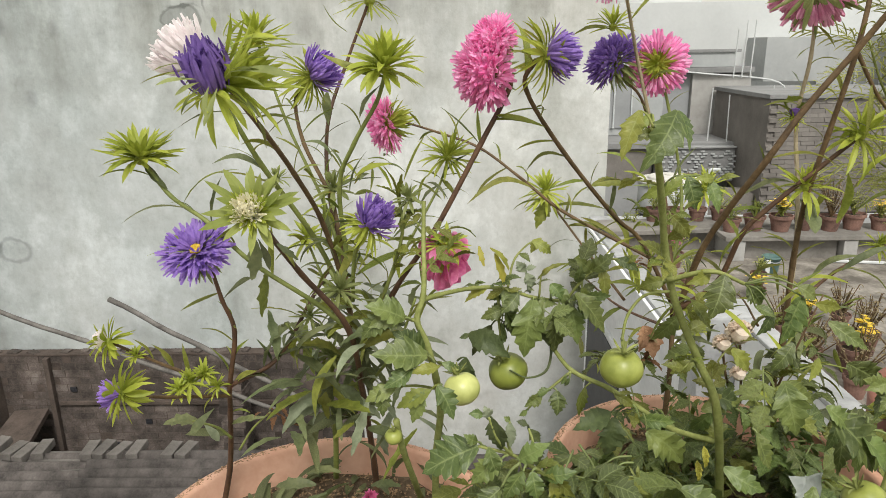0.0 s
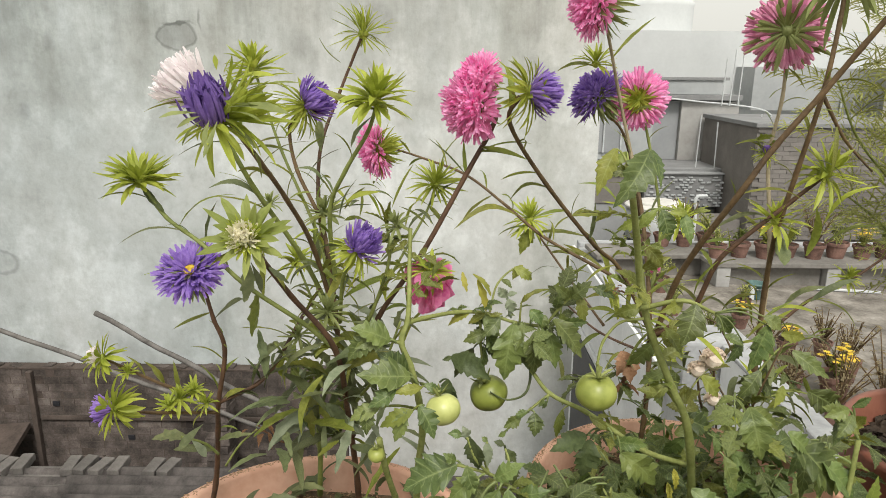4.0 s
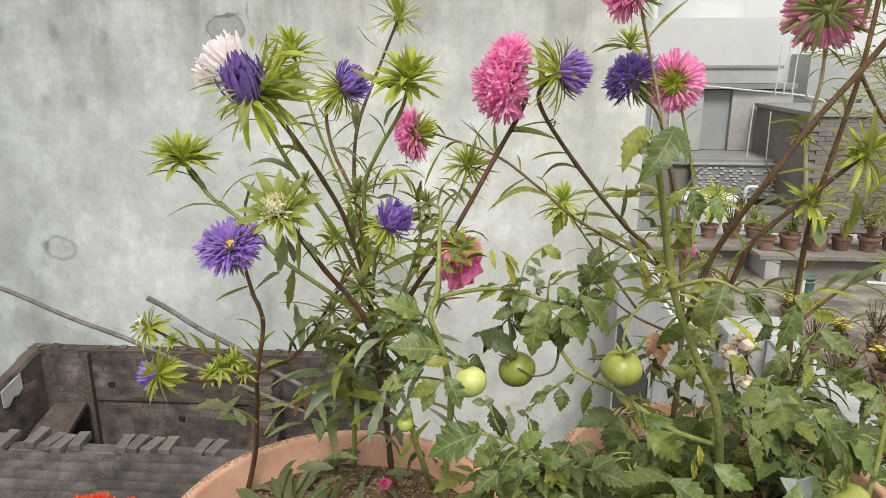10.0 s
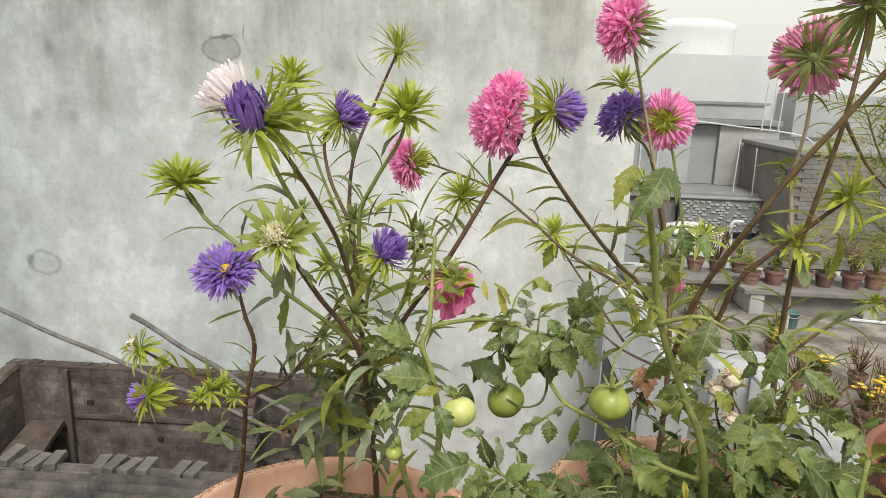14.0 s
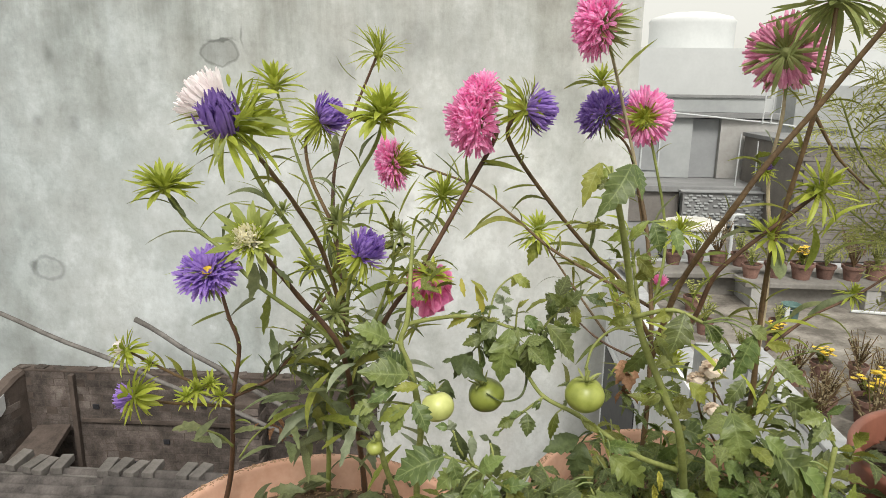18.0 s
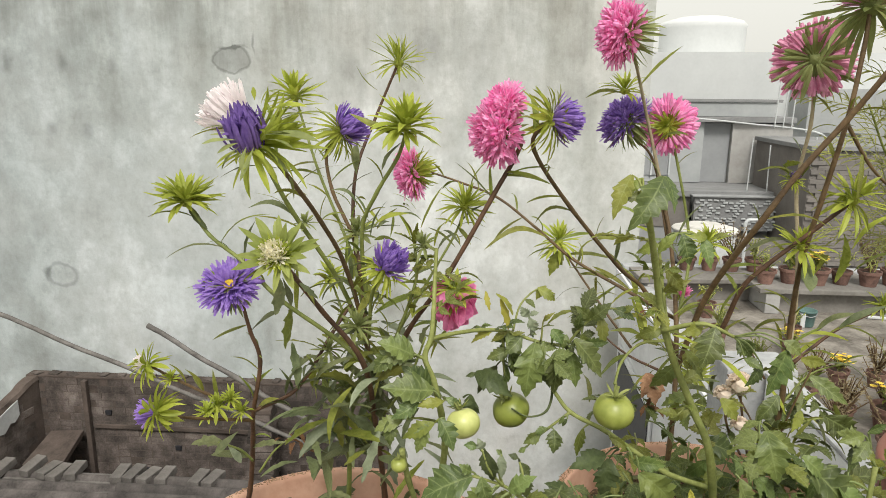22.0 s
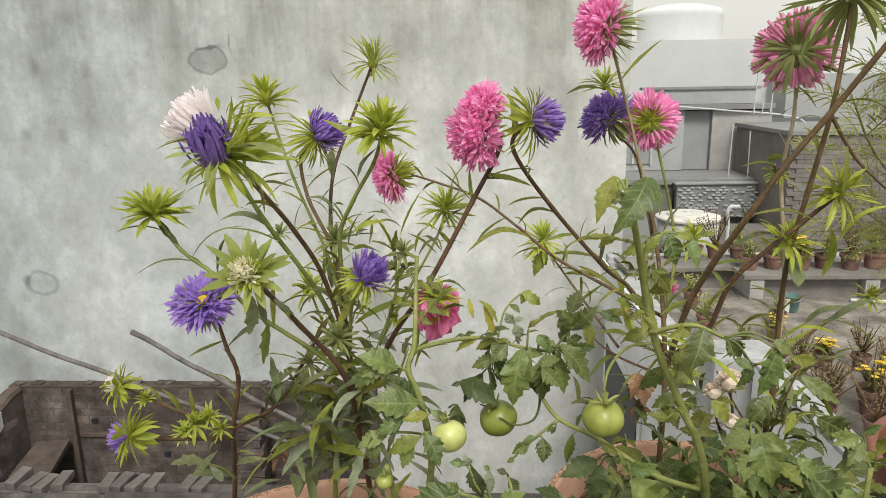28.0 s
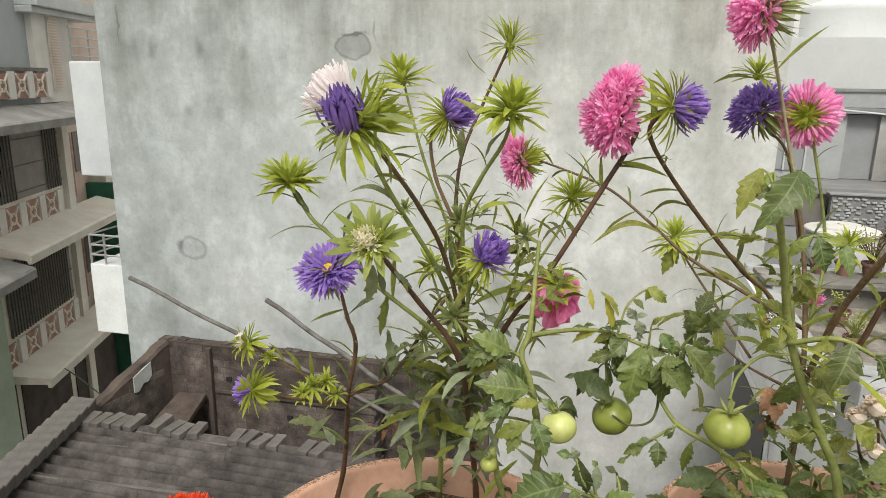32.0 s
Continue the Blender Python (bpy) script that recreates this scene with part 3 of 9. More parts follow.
# Heads are built round the origin, looking up along z.
def bract_mesh(r, n, layers, seed, w=0.16, lift=0.5, lo=-0.6):
    """A rosette of narrow green bracts below or round a flower head."""
    g = random.Random(seed)
    bm = bmesh.new()
    for k in range(layers):
        for i in range(n):
            a = 2 * math.pi * (i + 0.5 * k) / n + g.uniform(-0.15, 0.15)
            el = lo + (lift - lo) * (k + g.uniform(-0.35, 0.35)) / max(layers - 1, 1)
            d = Vector((math.cos(a) * math.cos(el), math.sin(a) * math.cos(el), math.sin(el)))
            ln = r * g.uniform(0.75, 1.1) * (1.0 if k < layers - 1 or layers == 1 else 0.8)
            blade(bm, d * r * 0.10, d, (0, 0, 1) if el < 1.2 else (1, 0, 0), ln, r * w * g.uniform(0.8, 1.2), g.uniform(-0.15, 0.50), 0.22, 5, curl=g.uniform(0.0, 0.25), twist=g.uniform(-0.4, 0.4))
    lathe([(0, -0.16 * r), (0.10 * r, -0.12 * r), (0.17 * r, 0.0), (0.14 * r, 0.10 * r), (0, 0.13 * r)], 10, bm)
    return bm


def petal_mesh(r, seed, kind="single", n=46):
    """Ray petals: 'single' lies open round a disc, 'double' is a full pompon, 'ball' a dried one, 'brush' and 'bell' are half open, 'cup' still closed."""
    g = random.Random(seed)
    bm = bmesh.new()
    if kind in ("double", "ball"):
        layers = [(-0.55, 40, 0.90), (-0.28, 50, 1.0), (0.0, 54, 1.0), (0.22, 54, 1.0), (0.42, 52, 0.98), (0.60, 48, 0.96), (0.78, 42, 0.93), (0.96, 34, 0.90), (1.14, 26, 0.88), (1.34, 16, 0.86)]
    elif kind == "brush":
        layers = [(0.30, 42, 1.0), (0.50, 46, 1.0), (0.70, 44, 0.99), (0.88, 38, 0.97), (1.06, 30, 0.94), (1.24, 22, 0.92), (1.42, 12, 0.9)]
    elif kind == "cup":
        layers = [(0.74, 30, 0.97), (0.88, 34, 1.0), (1.02, 32, 1.0), (1.18, 26, 1.0), (1.32, 18, 0.98), (1.48, 9, 0.96)]
    elif kind == "dome":
        layers = [(0.10, 30, 1.0), (0.32, 34, 1.0), (0.54, 32, 1.0), (0.76, 28, 0.98), (0.98, 22, 0.96), (1.2, 15, 0.94), (1.42, 8, 0.92)]
    elif kind == "tuft":
        layers = [(0.72, 26, 0.86), (0.88, 30, 0.94), (1.02, 30, 1.0), (1.18, 24, 1.0), (1.32, 18, 0.96), (1.48, 9, 0.94)]
    elif kind == "bell":
        layers = [(0.95, 22, 0.84), (1.08, 24, 0.95), (1.20, 22, 1.0), (1.32, 18, 1.0), (1.42, 12, 0.95), (1.5, 7, 0.9)]
    elif kind == "droop":
        layers = [(-1.25, 9, 1.0), (-1.0, 12, 0.95), (-0.75, 11, 0.8), (-0.35, 9, 0.5)]
    else:
        layers = [(-0.06, n, 0.96), (0.04, n, 1.0), (0.14, n, 0.97), (0.24, n, 0.88), (0.40, n, 0.74), (0.58, int(n * 0.8), 0.60), (0.78, int(n * 0.5), 0.46)]
    if kind == "double":
        lathe([(0, 0.02 * r), (0.30 * r, 0.03 * r), (0.56 * r, 0.10 * r), (0.54 * r, 0.30 * r), (0.32 * r, 0.52 * r), (0, 0.60 * r)], 12, bm)
    if kind == "ball":
        lathe([(0, -0.7 * r), (0.5 * r, -0.5 * r), (0.72 * r, 0), (0.56 * r, 0.48 * r), (0, 0.72 * r)], 14, bm)
    for el0, m, k in layers:
        for i in range(m // 2 if kind == "ball" else m):
            a = 2 * math.pi * (i + g.uniform(-0.4, 0.4)) / m
            el = el0 + g.uniform(-0.13, 0.13)
            d = Vector((math.cos(a) * math.cos(el), math.sin(a) * math.cos(el), math.sin(el)))
            start = d * r * (0.16 if kind != "single" else 0.22) if kind != "tuft" else Vector((math.cos(a), math.sin(a), 0.1)) * r * 0.34 * math.cos(el0)
            ln = r * k * g.uniform(0.76, 1.04)
            up = Vector((0, 0, 1)) if el < 1.1 else Vector((math.cos(a), math.sin(a), 0.2)) * -1
            if kind == "double":
                blade(bm, d * r * 0.45, d, up, (ln - r * 0.42) * g.uniform(0.9, 1.1), r * g.uniform(0.10, 0.155), g.uniform(-0.7, 0.3), 0.36, 3, curl=g.uniform(-0.3, 0.35), shape=0.62, twist=g.uniform(-0.7, 0.7), blunt=0.55)
            elif kind == "ball":
                blade(bm, d * r * 0.62, d, up, r * g.uniform(0.30, 0.46), r * g.uniform(0.16, 0.26), g.uniform(-1.0, 1.0), 0.5, 3, shape=0.6, twist=g.uniform(-1, 1), blunt=0.7)
            elif kind == "droop":
                blade(bm, start, d, up, ln, r * g.uniform(0.26, 0.42), g.uniform(0.0, 0.4), 0.5, 6, shape=0.72, twist=g.uniform(-0.8, 0.8))
            elif kind == "dome":
                blade(bm, start, d, up, ln * 0.92, r * g.uniform(0.10, 0.15), g.uniform(-0.75, -0.25), 0.3, 5, curl=g.uniform(0.1, 0.4), shape=0.66, twist=g.uniform(-0.5, 0.5), blunt=0.5)
            elif kind == "tuft":
                blade(bm, start, d, up, r * k * g.uniform(0.82, 1.0), r * g.uniform(0.12, 0.18), g.uniform(-0.55, 0.05), 0.35, 5, curl=g.uniform(-0.1, 0.4), shape=0.70, twist=g.uniform(-0.8, 0.8), blunt=0.5)
            elif kind == "bell":
                blade(bm, Vector((math.cos(a), math.sin(a), 0.0)) * r * 0.55 * math.cos(el0), d, up, r * k * g.uniform(0.85, 1.05), r * g.uniform(0.09, 0.15), g.uniform(-0.75, -0.25), 0.35, 6, curl=g.uniform(-0.1, 0.5), shape=0.68, twist=g.uniform(-0.9, 0.9), blunt=0.3)
            elif kind == "cup":
                blade(bm, start, d, up, r * k * g.uniform(0.80, 0.98), r * g.uniform(0.11, 0.17), g.uniform(-0.35, -0.05), 0.3, 5, curl=g.uniform(-0.1, 0.2), shape=0.72, twist=g.uniform(-0.4, 0.4), blunt=0.35)
            else:
                blade(bm, start, d, up, ln * 0.84, r * (0.105 if kind == "single" else 0.085) * g.uniform(0.8, 1.3), g.uniform(-0.35, 0.3), 0.2, 4, curl=g.uniform(-0.15, 0.25), shape=0.7, twist=g.uniform(-0.5, 0.5), blunt=0.45)
    return bm


def disc_mesh(r):
    r = r * 0.72
    bm = lathe([(0, 0.06 * r), (0.14 * r, 0.07 * r), (0.24 * r, 0.05 * r), (0.28 * r, 0.0), (0.2 * r, -0.04 * r), (0, -0.06 * r)], 14)
    return bm


def head(plant, at, direction, r, petals=None, kind="single", bract=None, bract_r=None, bracts=(11, 3), seed=1, disc=None, bw=0.16, lift=0.5, lo=-0.6, name="flower_head", label="", squash=1.0, spin=0.0, lifted=0.0, flat=1.0):
    """A flower head or bud under a plant: green bracts, with petals and disc as its own parts."""
    bm = bract_mesh(bract_r or r * 1.15, int(bracts[0] * 1.35), bracts[1], seed, bw * 0.74, lift, lo)
    pose_h = base_of(plant) @ facing(at, direction) @ Matrix.Rotation(spin, 4, "Z")
    h = part(name, bm, bract or M_BRACT, plant, label, m=pose_h)
    if petals:
        part("petals", petal_mesh(r, seed + 50, kind), petals, h, m=Matrix.Translation((0, 0, lifted)) @ Matrix.Diagonal((1, squash, flat, 1)))
    if disc:
        part("disc", disc_mesh(r), disc, h, smooth=True, m=Matrix.Translation((0, 0, 0.10 * r)))
    return h


# leaves of each kind are a few shared meshes
def lance_leaf(seed, w):
    g = random.Random(seed)
    bm = bmesh.new()
    blade(bm, (0, 0, 0), (0, 1, 0), (0, 0, 1), 1.0, w, g.uniform(0.2, 0.9), 0.25, 8, curl=g.uniform(0.0, 0.5), shape=0.93, twist=g.uniform(-0.7, 0.7))
    return bm


def toothed_leaf(seed, w, teeth=4, deep=0.20):
    """A broader pointed leaf with coarse, uneven, forward-pointing teeth and sunken side veins."""
    g = random.Random(seed)
    bm = bmesh.new()
    n = teeth * 2 + 3
    droop = g.uniform(0.25, 1.0)
    rows, c, ang = [], Vector((0, 0, 0)), -g.uniform(0.0, 0.45)
    lean = g.uniform(-0.5, 0.5)
    for k in range(n + 1):
        t = k / n
        full = 0.5 * w * math.sin(math.pi * min(t ** 0.66, 1.0)) ** 0.85 * (1 - 0.35 * t ** 3) + 0.006
        tooth = k % 2 == 1 and k < n
        halves = [full * ((1.0 + g.uniform(-0.1, 0.16)) if tooth else (1 - deep) * g.uniform(0.85, 1.1)) for _ in (0, 1)]
        fwd = 0.30 if tooth else 0.05
        d = Vector((math.sin(lean * t) * 0.5, math.cos(ang), -math.sin(ang)))
        nn = Vector((0, math.sin(ang), math.cos(ang)))
        wav = 0.10 * math.sin(k * 1.7 + seed)
        vein = 0.16 if tooth else -0.05
        a, b = halves
        sl, sr = Vector((-1, fwd, 0)), Vector((1, fwd, 0))
        rows.append([bm.verts.new(c + sl * a + nn * a * (0.24 + wav)), bm.verts.new(c + sl * a * 0.5 + nn * a * (0.24 + vein)), bm.verts.new(c), bm.verts.new(c + sr * b * 0.5 + nn * b * (0.24 + vein)), bm.verts.new(c + sr * b + nn * b * (0.24 - wav))])
        c = c + d / n
        ang += droop * 2 / n
    for p, q in zip(rows, rows[1:]):
        for i in range(4):
            bm.faces.new((p[i], p[i + 1], q[i + 1], q[i]))
    bmesh.ops.remove_doubles(bm, verts=bm.verts[:], dist=1e-4)
    return bm


def leaf_strip(bm, a, b, wide, bow=0.1, kind="lance", seed=0, fat=0.42, up=(0, -0.3, 1)):
    """One leaf from its stalk end a to its tip b: bowed upwards, folded along the midrib; smooth, toothed or lobed edges."""
    g = random.Random(seed)
    grid = bm.loops.layers.uv.verify()
    a, b = Vector(a), Vector(b)
    ln = (b - a).length
    along = (b - a) / ln
    rise = Vector(up) - along * along.dot(Vector(up))
    rise = rise.normalized() if rise.length > 0.05 else along.orthogonal().normalized()
    tilt = Matrix.Rotation(g.uniform(-0.55, 0.55), 3, along)
    face = tilt @ rise
    side = along.cross(face)
    drift = side * ln * g.uniform(-0.06, 0.06)
    n = {"lance": 8, "toothed": 11, "leaflet": 18}[kind]
    power = math.log(0.5) / math.log(fat)
    rows = []
    for k in range(n):
        t = k / n
        c = a + (b - a) * t + (rise * bow * ln + drift) * math.sin(math.pi * t)
        w = 0.5 * wide * ln * (math.sin(math.pi * min(max(t, 0.02) ** power, 1.0)) ** (1.05 if kind == "leaflet" else 0.85) * (1 - 0.38 * t * t if kind == "leaflet" else 1) + 0.04)
        lr = []
        for sd in (-1, 1):
            e, ahead = w * g.uniform(0.92, 1.08), 0.0
            if kind == "toothed":
                e, ahead = (e * 1.1, 0.35 * w) if k % 3 == 1 else (e * 0.80, 0.0)
            elif kind == "leaflet" and k > 1:
                q, fade = (k + (1 if sd > 0 else 0)) % 3, 1 - 0.6 * t
                e, ahead = e * (1 + (-0.20, 0.17, 0.02)[q] * fade), w * (-0.06, 0.40, 0.20)[q] * fade
            lr.append(side * sd * e + along * ahead + face * e * (0.28 + g.uniform(-0.10, 0.12)))
        if kind == "lance":
            rows.append([bm.verts.new(c + lr[0]), bm.verts.new(c), bm.verts.new(c + lr[1])])
        else:
            puff = face * w * (0.22 if k % 2 else 0.02)
            rows.append([bm.verts.new(c + lr[0]), bm.verts.new(c + lr[0] * 0.5 + puff), bm.verts.new(c), bm.verts.new(c + lr[1] * 0.5 + puff), bm.verts.new(c + lr[1])])
    tip = bm.verts.new(b)
    half = len(rows[0]) // 2
    place = {v: (j / half - 1, k / n) for k, row in enumerate(rows) for j, v in enumerate(row)}
    place[tip] = (0.0, 1.0)
    faces = [(p[i], p[i + 1], q[i + 1], q[i]) for p, q in zip(rows, rows[1:]) for i in range(len(p) - 1)]
    for corners in faces + [(rows[-1][i], rows[-1][i + 1], tip) for i in range(len(rows[-1]) - 1)]:
        for loop in bm.faces.new(corners).loops:
            loop[grid].uv = place[loop.vert]
    return bm


def tomato_leaf(seed, pairs=2):
    """A compound leaf one unit long: a bent rachis, pairs of lobed drooping leaflets and an end leaflet."""
    g = random.Random(seed)
    bm = bmesh.new()
    bend = g.uniform(0.3, 0.9)
    line = [Vector((0.04 * math.sin(3 * t + seed), 0.62 * t, -0.30 * bend * t * t)) for t in (k / 6 for k in range(7))]
    tube(line, 0.016, 0.009, 5, bm)
    for k in range(pairs):
        for s in (-1, 1):
            t = (k + 0.75 + g.uniform(-0.15, 0.15)) / (pairs + 0.5)
            at = line[min(int(t * 6 + 0.5), 6)]
            size = g.uniform(0.32, 0.48) * (0.75 if k == 0 else 1)
            d = Vector((s * g.uniform(0.7, 1.0), g.uniform(0.25, 0.75), g.uniform(-0.75, -0.05)))
            leaf_strip(bm, at, at + d.normalized() * size, g.uniform(0.44, 0.58), g.uniform(0.04, 0.16), "leaflet", g.randrange(9999), 0.40, (0, 0, 1))
    d = Vector((g.uniform(-0.25, 0.25), 1.0, g.uniform(-0.8, -0.15)))
    leaf_strip(bm, line[-1], line[-1] + d.normalized() * g.uniform(0.44, 0.54), g.uniform(0.48, 0.62), g.uniform(0.04, 0.14), "leaflet", g.randrange(9999), 0.40, (0, 0, 1))
    return bm


COUNT = itertools.count(500)


def lance_to(plant, a, b, material, wide, bow, fat=0.42):
    part("leaf", leaf_strip(bmesh.new(), a, b, wide, bow, "lance", next(COUNT), fat), material, plant, smooth=True, m=base_of(plant))


def toothed_to(plant, a, b, material, wide, bow):
    part("leaf", leaf_strip(bmesh.new(), a, b, wide, bow, "toothed", next(COUNT), 0.45), material, plant, smooth=True, m=base_of(plant))


def leaflet_to(plant, a, b, material, wide, bow, stalk=None):
    """A tomato leaflet; a stalk leads to it from its stem."""
    bm = leaf_strip(bmesh.new(), a, b, wide * 1.10, bow, "leaflet", next(COUNT), 0.40, (0, -0.85, 0.5))
    if stalk:
        p, q = Vector(stalk), Vector(a)
        tube(curve_points([p, (p + q) / 2 + Vector((0, 0, 0.16 * (q - p).length)), q], 4), 0.0013, 0.0008, 5, bm)
    part("leaf", bm, material, plant, smooth=True, m=base_of(plant))


def bract_to(plant, a, b, material, wide, bow):
    part("bract", leaf_strip(bmesh.new(), a, b, wide, bow, "lance", next(COUNT), 0.60), material, plant, smooth=True, m=base_of(plant))


LANCE = [mesh_of("leaf", lance_leaf(k, 0.070 + 0.020 * (k % 3)), M_LEAF, True) for k in range(10)]
LANCE_GREY = [mesh_of("leaf", lance_leaf(20 + k, 0.12 + 0.035 * (k % 3)), M_LEAFGREY, True) for k in range(6)]
BROAD = [mesh_of("leaf", toothed_leaf(k, 0.34 + 0.04 * (k % 3), 3), M_LEAFGREY, True) for k in range(6)]
LIGHT = [mesh_of("leaf", toothed_leaf(k + 30, 0.3 + 0.05 * (k % 3), 3), M_LEAF, True) for k in range(4)]
TOMATO = [mesh_of("leaf", tomato_leaf(k, 2 + (k % 2)), M_TLEAF, True) for k in range(8)]
TOMATO_YOUNG = [mesh_of("leaf", tomato_leaf(40 + k, 2), M_TLEAFLIGHT, True) for k in range(4)]
DRY = [mesh_of("dry_leaf", toothed_leaf(70 + k, 0.5, 3), M_DRYLEAF, True) for k in range(3)]


def leaf_at(plant, meshes, at, direction, size, roll=0.0, g=RND, wide=1.0, name="leaf"):
    """One leaf of a plant: its stalk end at a point, growing along a direction, its upper side as much up as may be."""
    d = Vector(direction).normalized()
    up = Vector((0, 0, 1)) - d * d.z
    up = up.normalized() if up.length > 0.05 else Vector((1, 0, 0))
    x = d.cross(up)
    m = Matrix((x, d, up)).transposed().to_4x4()
    return part(name, g.choice(meshes), None, plant, m=base_of(plant) @ Matrix.Translation(at) @ m @ Matrix.Rotation(roll, 4, "Y") @ Matrix.Diagonal((size * wide, size, size, 1)))


def stem(plant, pts, r0, r1, material, leaves=0, size=0.06, meshes=None, seed=1, first=0.15, last=0.95, rise=0.55, name="stem", n=7, knots=0.12, thin=0.5):
    """A stem through control points, with leaves set round it in turn."""
    line = curve_points(pts)
    part(name, tube(line, r0, r1, n, knots=knots), material, plant, smooth=True, m=base_of(plant))
    g = random.Random(seed)
    turn = g.uniform(0, 6.28)
    leaves = leaves if meshes in (DRY, TOMATO, TOMATO_YOUNG) or name != "stem" else int(leaves * thin)
    for k in range(leaves):
        t = first + (last - first) * (k + g.uniform(-0.3, 0.3)) / max(leaves - 1, 1)
        i = min(max(int(t * (len(line) - 1)), 1), len(line) - 2)
        ahead = (line[i + 1] - line[i - 1]).normalized()
        side = ahead.orthogonal().normalized()
        turn += 2.4 + g.uniform(-0.35, 0.35)
        out = math.cos(turn) * side + math.sin(turn) * ahead.cross(side)
        d = out * math.cos(rise) + ahead * math.sin(rise) + Vector((0, 0, g.uniform(-0.15, 0.35)))
        leaf_at(plant, meshes or LANCE, line[i], d, size * g.uniform(0.5, 1.1), g.uniform(-0.7, 0.7), g)
    return line


def tomato(plant, at, r, material, tilt=(0, 0, 1), label="", seed=1, long=1.0):
    """A tomato with shallow ribs and a green calyx of curved points."""
    bm = bmesh.new()
    bmesh.ops.create_uvsphere(bm, u_segments=28, v_segments=18, radius=1)
    for v in bm.verts:
        a = math.atan2(v.co.y, v.co.x)
        rr = math.hypot(v.co.x, v.co.y)
        k = 1 + 0.022 * math.cos(5 * a + seed) * rr
        dip = 0.20 * math.exp(-(rr / 0.28) ** 2) if v.co.z > 0 else 0.05 * math.exp(-(rr / 0.2) ** 2)
        v.co = Vector((v.co.x * k, v.co.y * k, v.co.z * 0.90 * long - (dip if v.co.z > 0 else -dip))) * r
    t = part("tomato", bm, material, plant, label, True, base_of(plant) @ facing(at, tilt))
    c = bmesh.new()
    for i in range(6):
        a = i * 1.047 + 0.3 * seed
        blade(c, (0, 0, 0.74 * r), (math.cos(a), math.sin(a), 0.55), (0, 0, 1), r * 0.95, r * 0.2, 0.15 - 0.6 * ((i * 7 + seed) % 3) / 2, 0.3, 4, shape=0.85)
    tube([Vector((0, 0, 0.70 * r)), Vector((0, 0.02 * r, 1.0 * r)), Vector((0.1 * r, 0.1 * r, 1.35 * r))], r * 0.10, r * 0.09, 6, c)
    part("calyx", c, M_STEMTOM, t)
    return t

# ---- the ground far below and the terrace ----
def structure(name, bm, material, label, category, smooth=False):
    ob = part(name, bm, material, None, smooth=smooth)
    return tagged(ob, label, category, kind="structure")


structure("ground", boxed(-300, 300, -300, 300, -7.4, -7.2), M_GROUND, "dusty grey lane and yards far below the terrace", "ground")
structure("terrace_floor", prism([(-4, -4), (9, -4), (9, 5.55), (1.12, 5.55), (1.12, 1.12), (0.4, 0.78), (-4, -0.32)], -0.22, 0.0), M_FLOOR, "stained grey cement floor of the roof terrace", "floor")
structure("house_wall", prism([(-4, -4), (9, -4), (9, 5.5), (1.14, 5.5), (1.14, 1.10), (0.4, 0.76), (-4, -0.34)], -7.2, -0.22), M_LIMEWASH, "pale limewashed wall of the house under the terrace", "wall")

# the parapet under the row of big pots runs slightly askew; a second one leads away from it
ROW = Matrix.Translation((0.345, 0.745, 0)) @ Matrix.Rotation(radians(13.6), 4, "Z")
bm = boxed(-3.6, 0.86, -0.20, 0.17, -0.22, 0.62, 0.008)
bm.transform(ROW)
structure("parapet_front", bm, M_PARAPET, "low grey-white plastered parapet carrying the big flower pots", "parapet")
structure("parapet_side", boxed(1.0, 1.075, 1.14, 2.19, -0.22, 0.58, 0.006), M_LIMEWASH, "grey-white plastered parapet running along the terrace edge", "parapet")
structure("parapet_coping", boxed(0.995, 1.08, 1.14, 2.19, 0.584, 0.60, 0.006), M_COPING, "white painted coping on top of the side parapet", "coping")
structure("parapet_post", boxed(0.87, 1.11, 2.195, 2.38, -0.22, 0.605, 0.01), M_COPING, "white painted square post at the end of the parapet", "post")
structure("terrace_kerb", boxed(1.13, 8.95, 5.42, 5.54, 0.004, 0.15, 0.01), M_COPING, "low white kerb at the far edge of the terrace", "kerb")
structure("terrace_edge", boxed(1.118, 1.25, 2.40, 5.41, 0.004, 0.12, 0.01), M_COPING, "low cement kerb along the terrace edge", "kerb")

structure("terrace_fascia", boxed(1.095, 1.117, 2.385, 5.55, -0.30, 0.10, 0.004), M_LIMEWASH, "pale limewashed fascia along the terrace edge", "fascia")
# flat black panel with a pale surround and ledge on the side wall
side = structure("side_window", boxed(1.12, 1.138, 4.15, 5.35, -1.9, -0.50, 0.006), M_LIMEWASH, "black panel in a pale surround on the side wall below the terrace", "window")
part("opening", boxed(1.112, 1.118, 4.20, 5.30, -1.85, -0.55), M_BLACK, side)
part("sill", boxed(1.06, 1.118, 4.10, 5.40, -1.97, -1.905, 0.006), M_LIMEWASH, side)

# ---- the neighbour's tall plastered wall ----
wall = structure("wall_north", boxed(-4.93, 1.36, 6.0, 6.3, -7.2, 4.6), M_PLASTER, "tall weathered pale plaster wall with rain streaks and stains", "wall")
structure("neighbour_house", boxed(-4.90, 1.33, 6.31, 12.0, -7.2, 4.5), M_FARGREY, "plain body of the neighbour's house behind the plaster wall", "building")


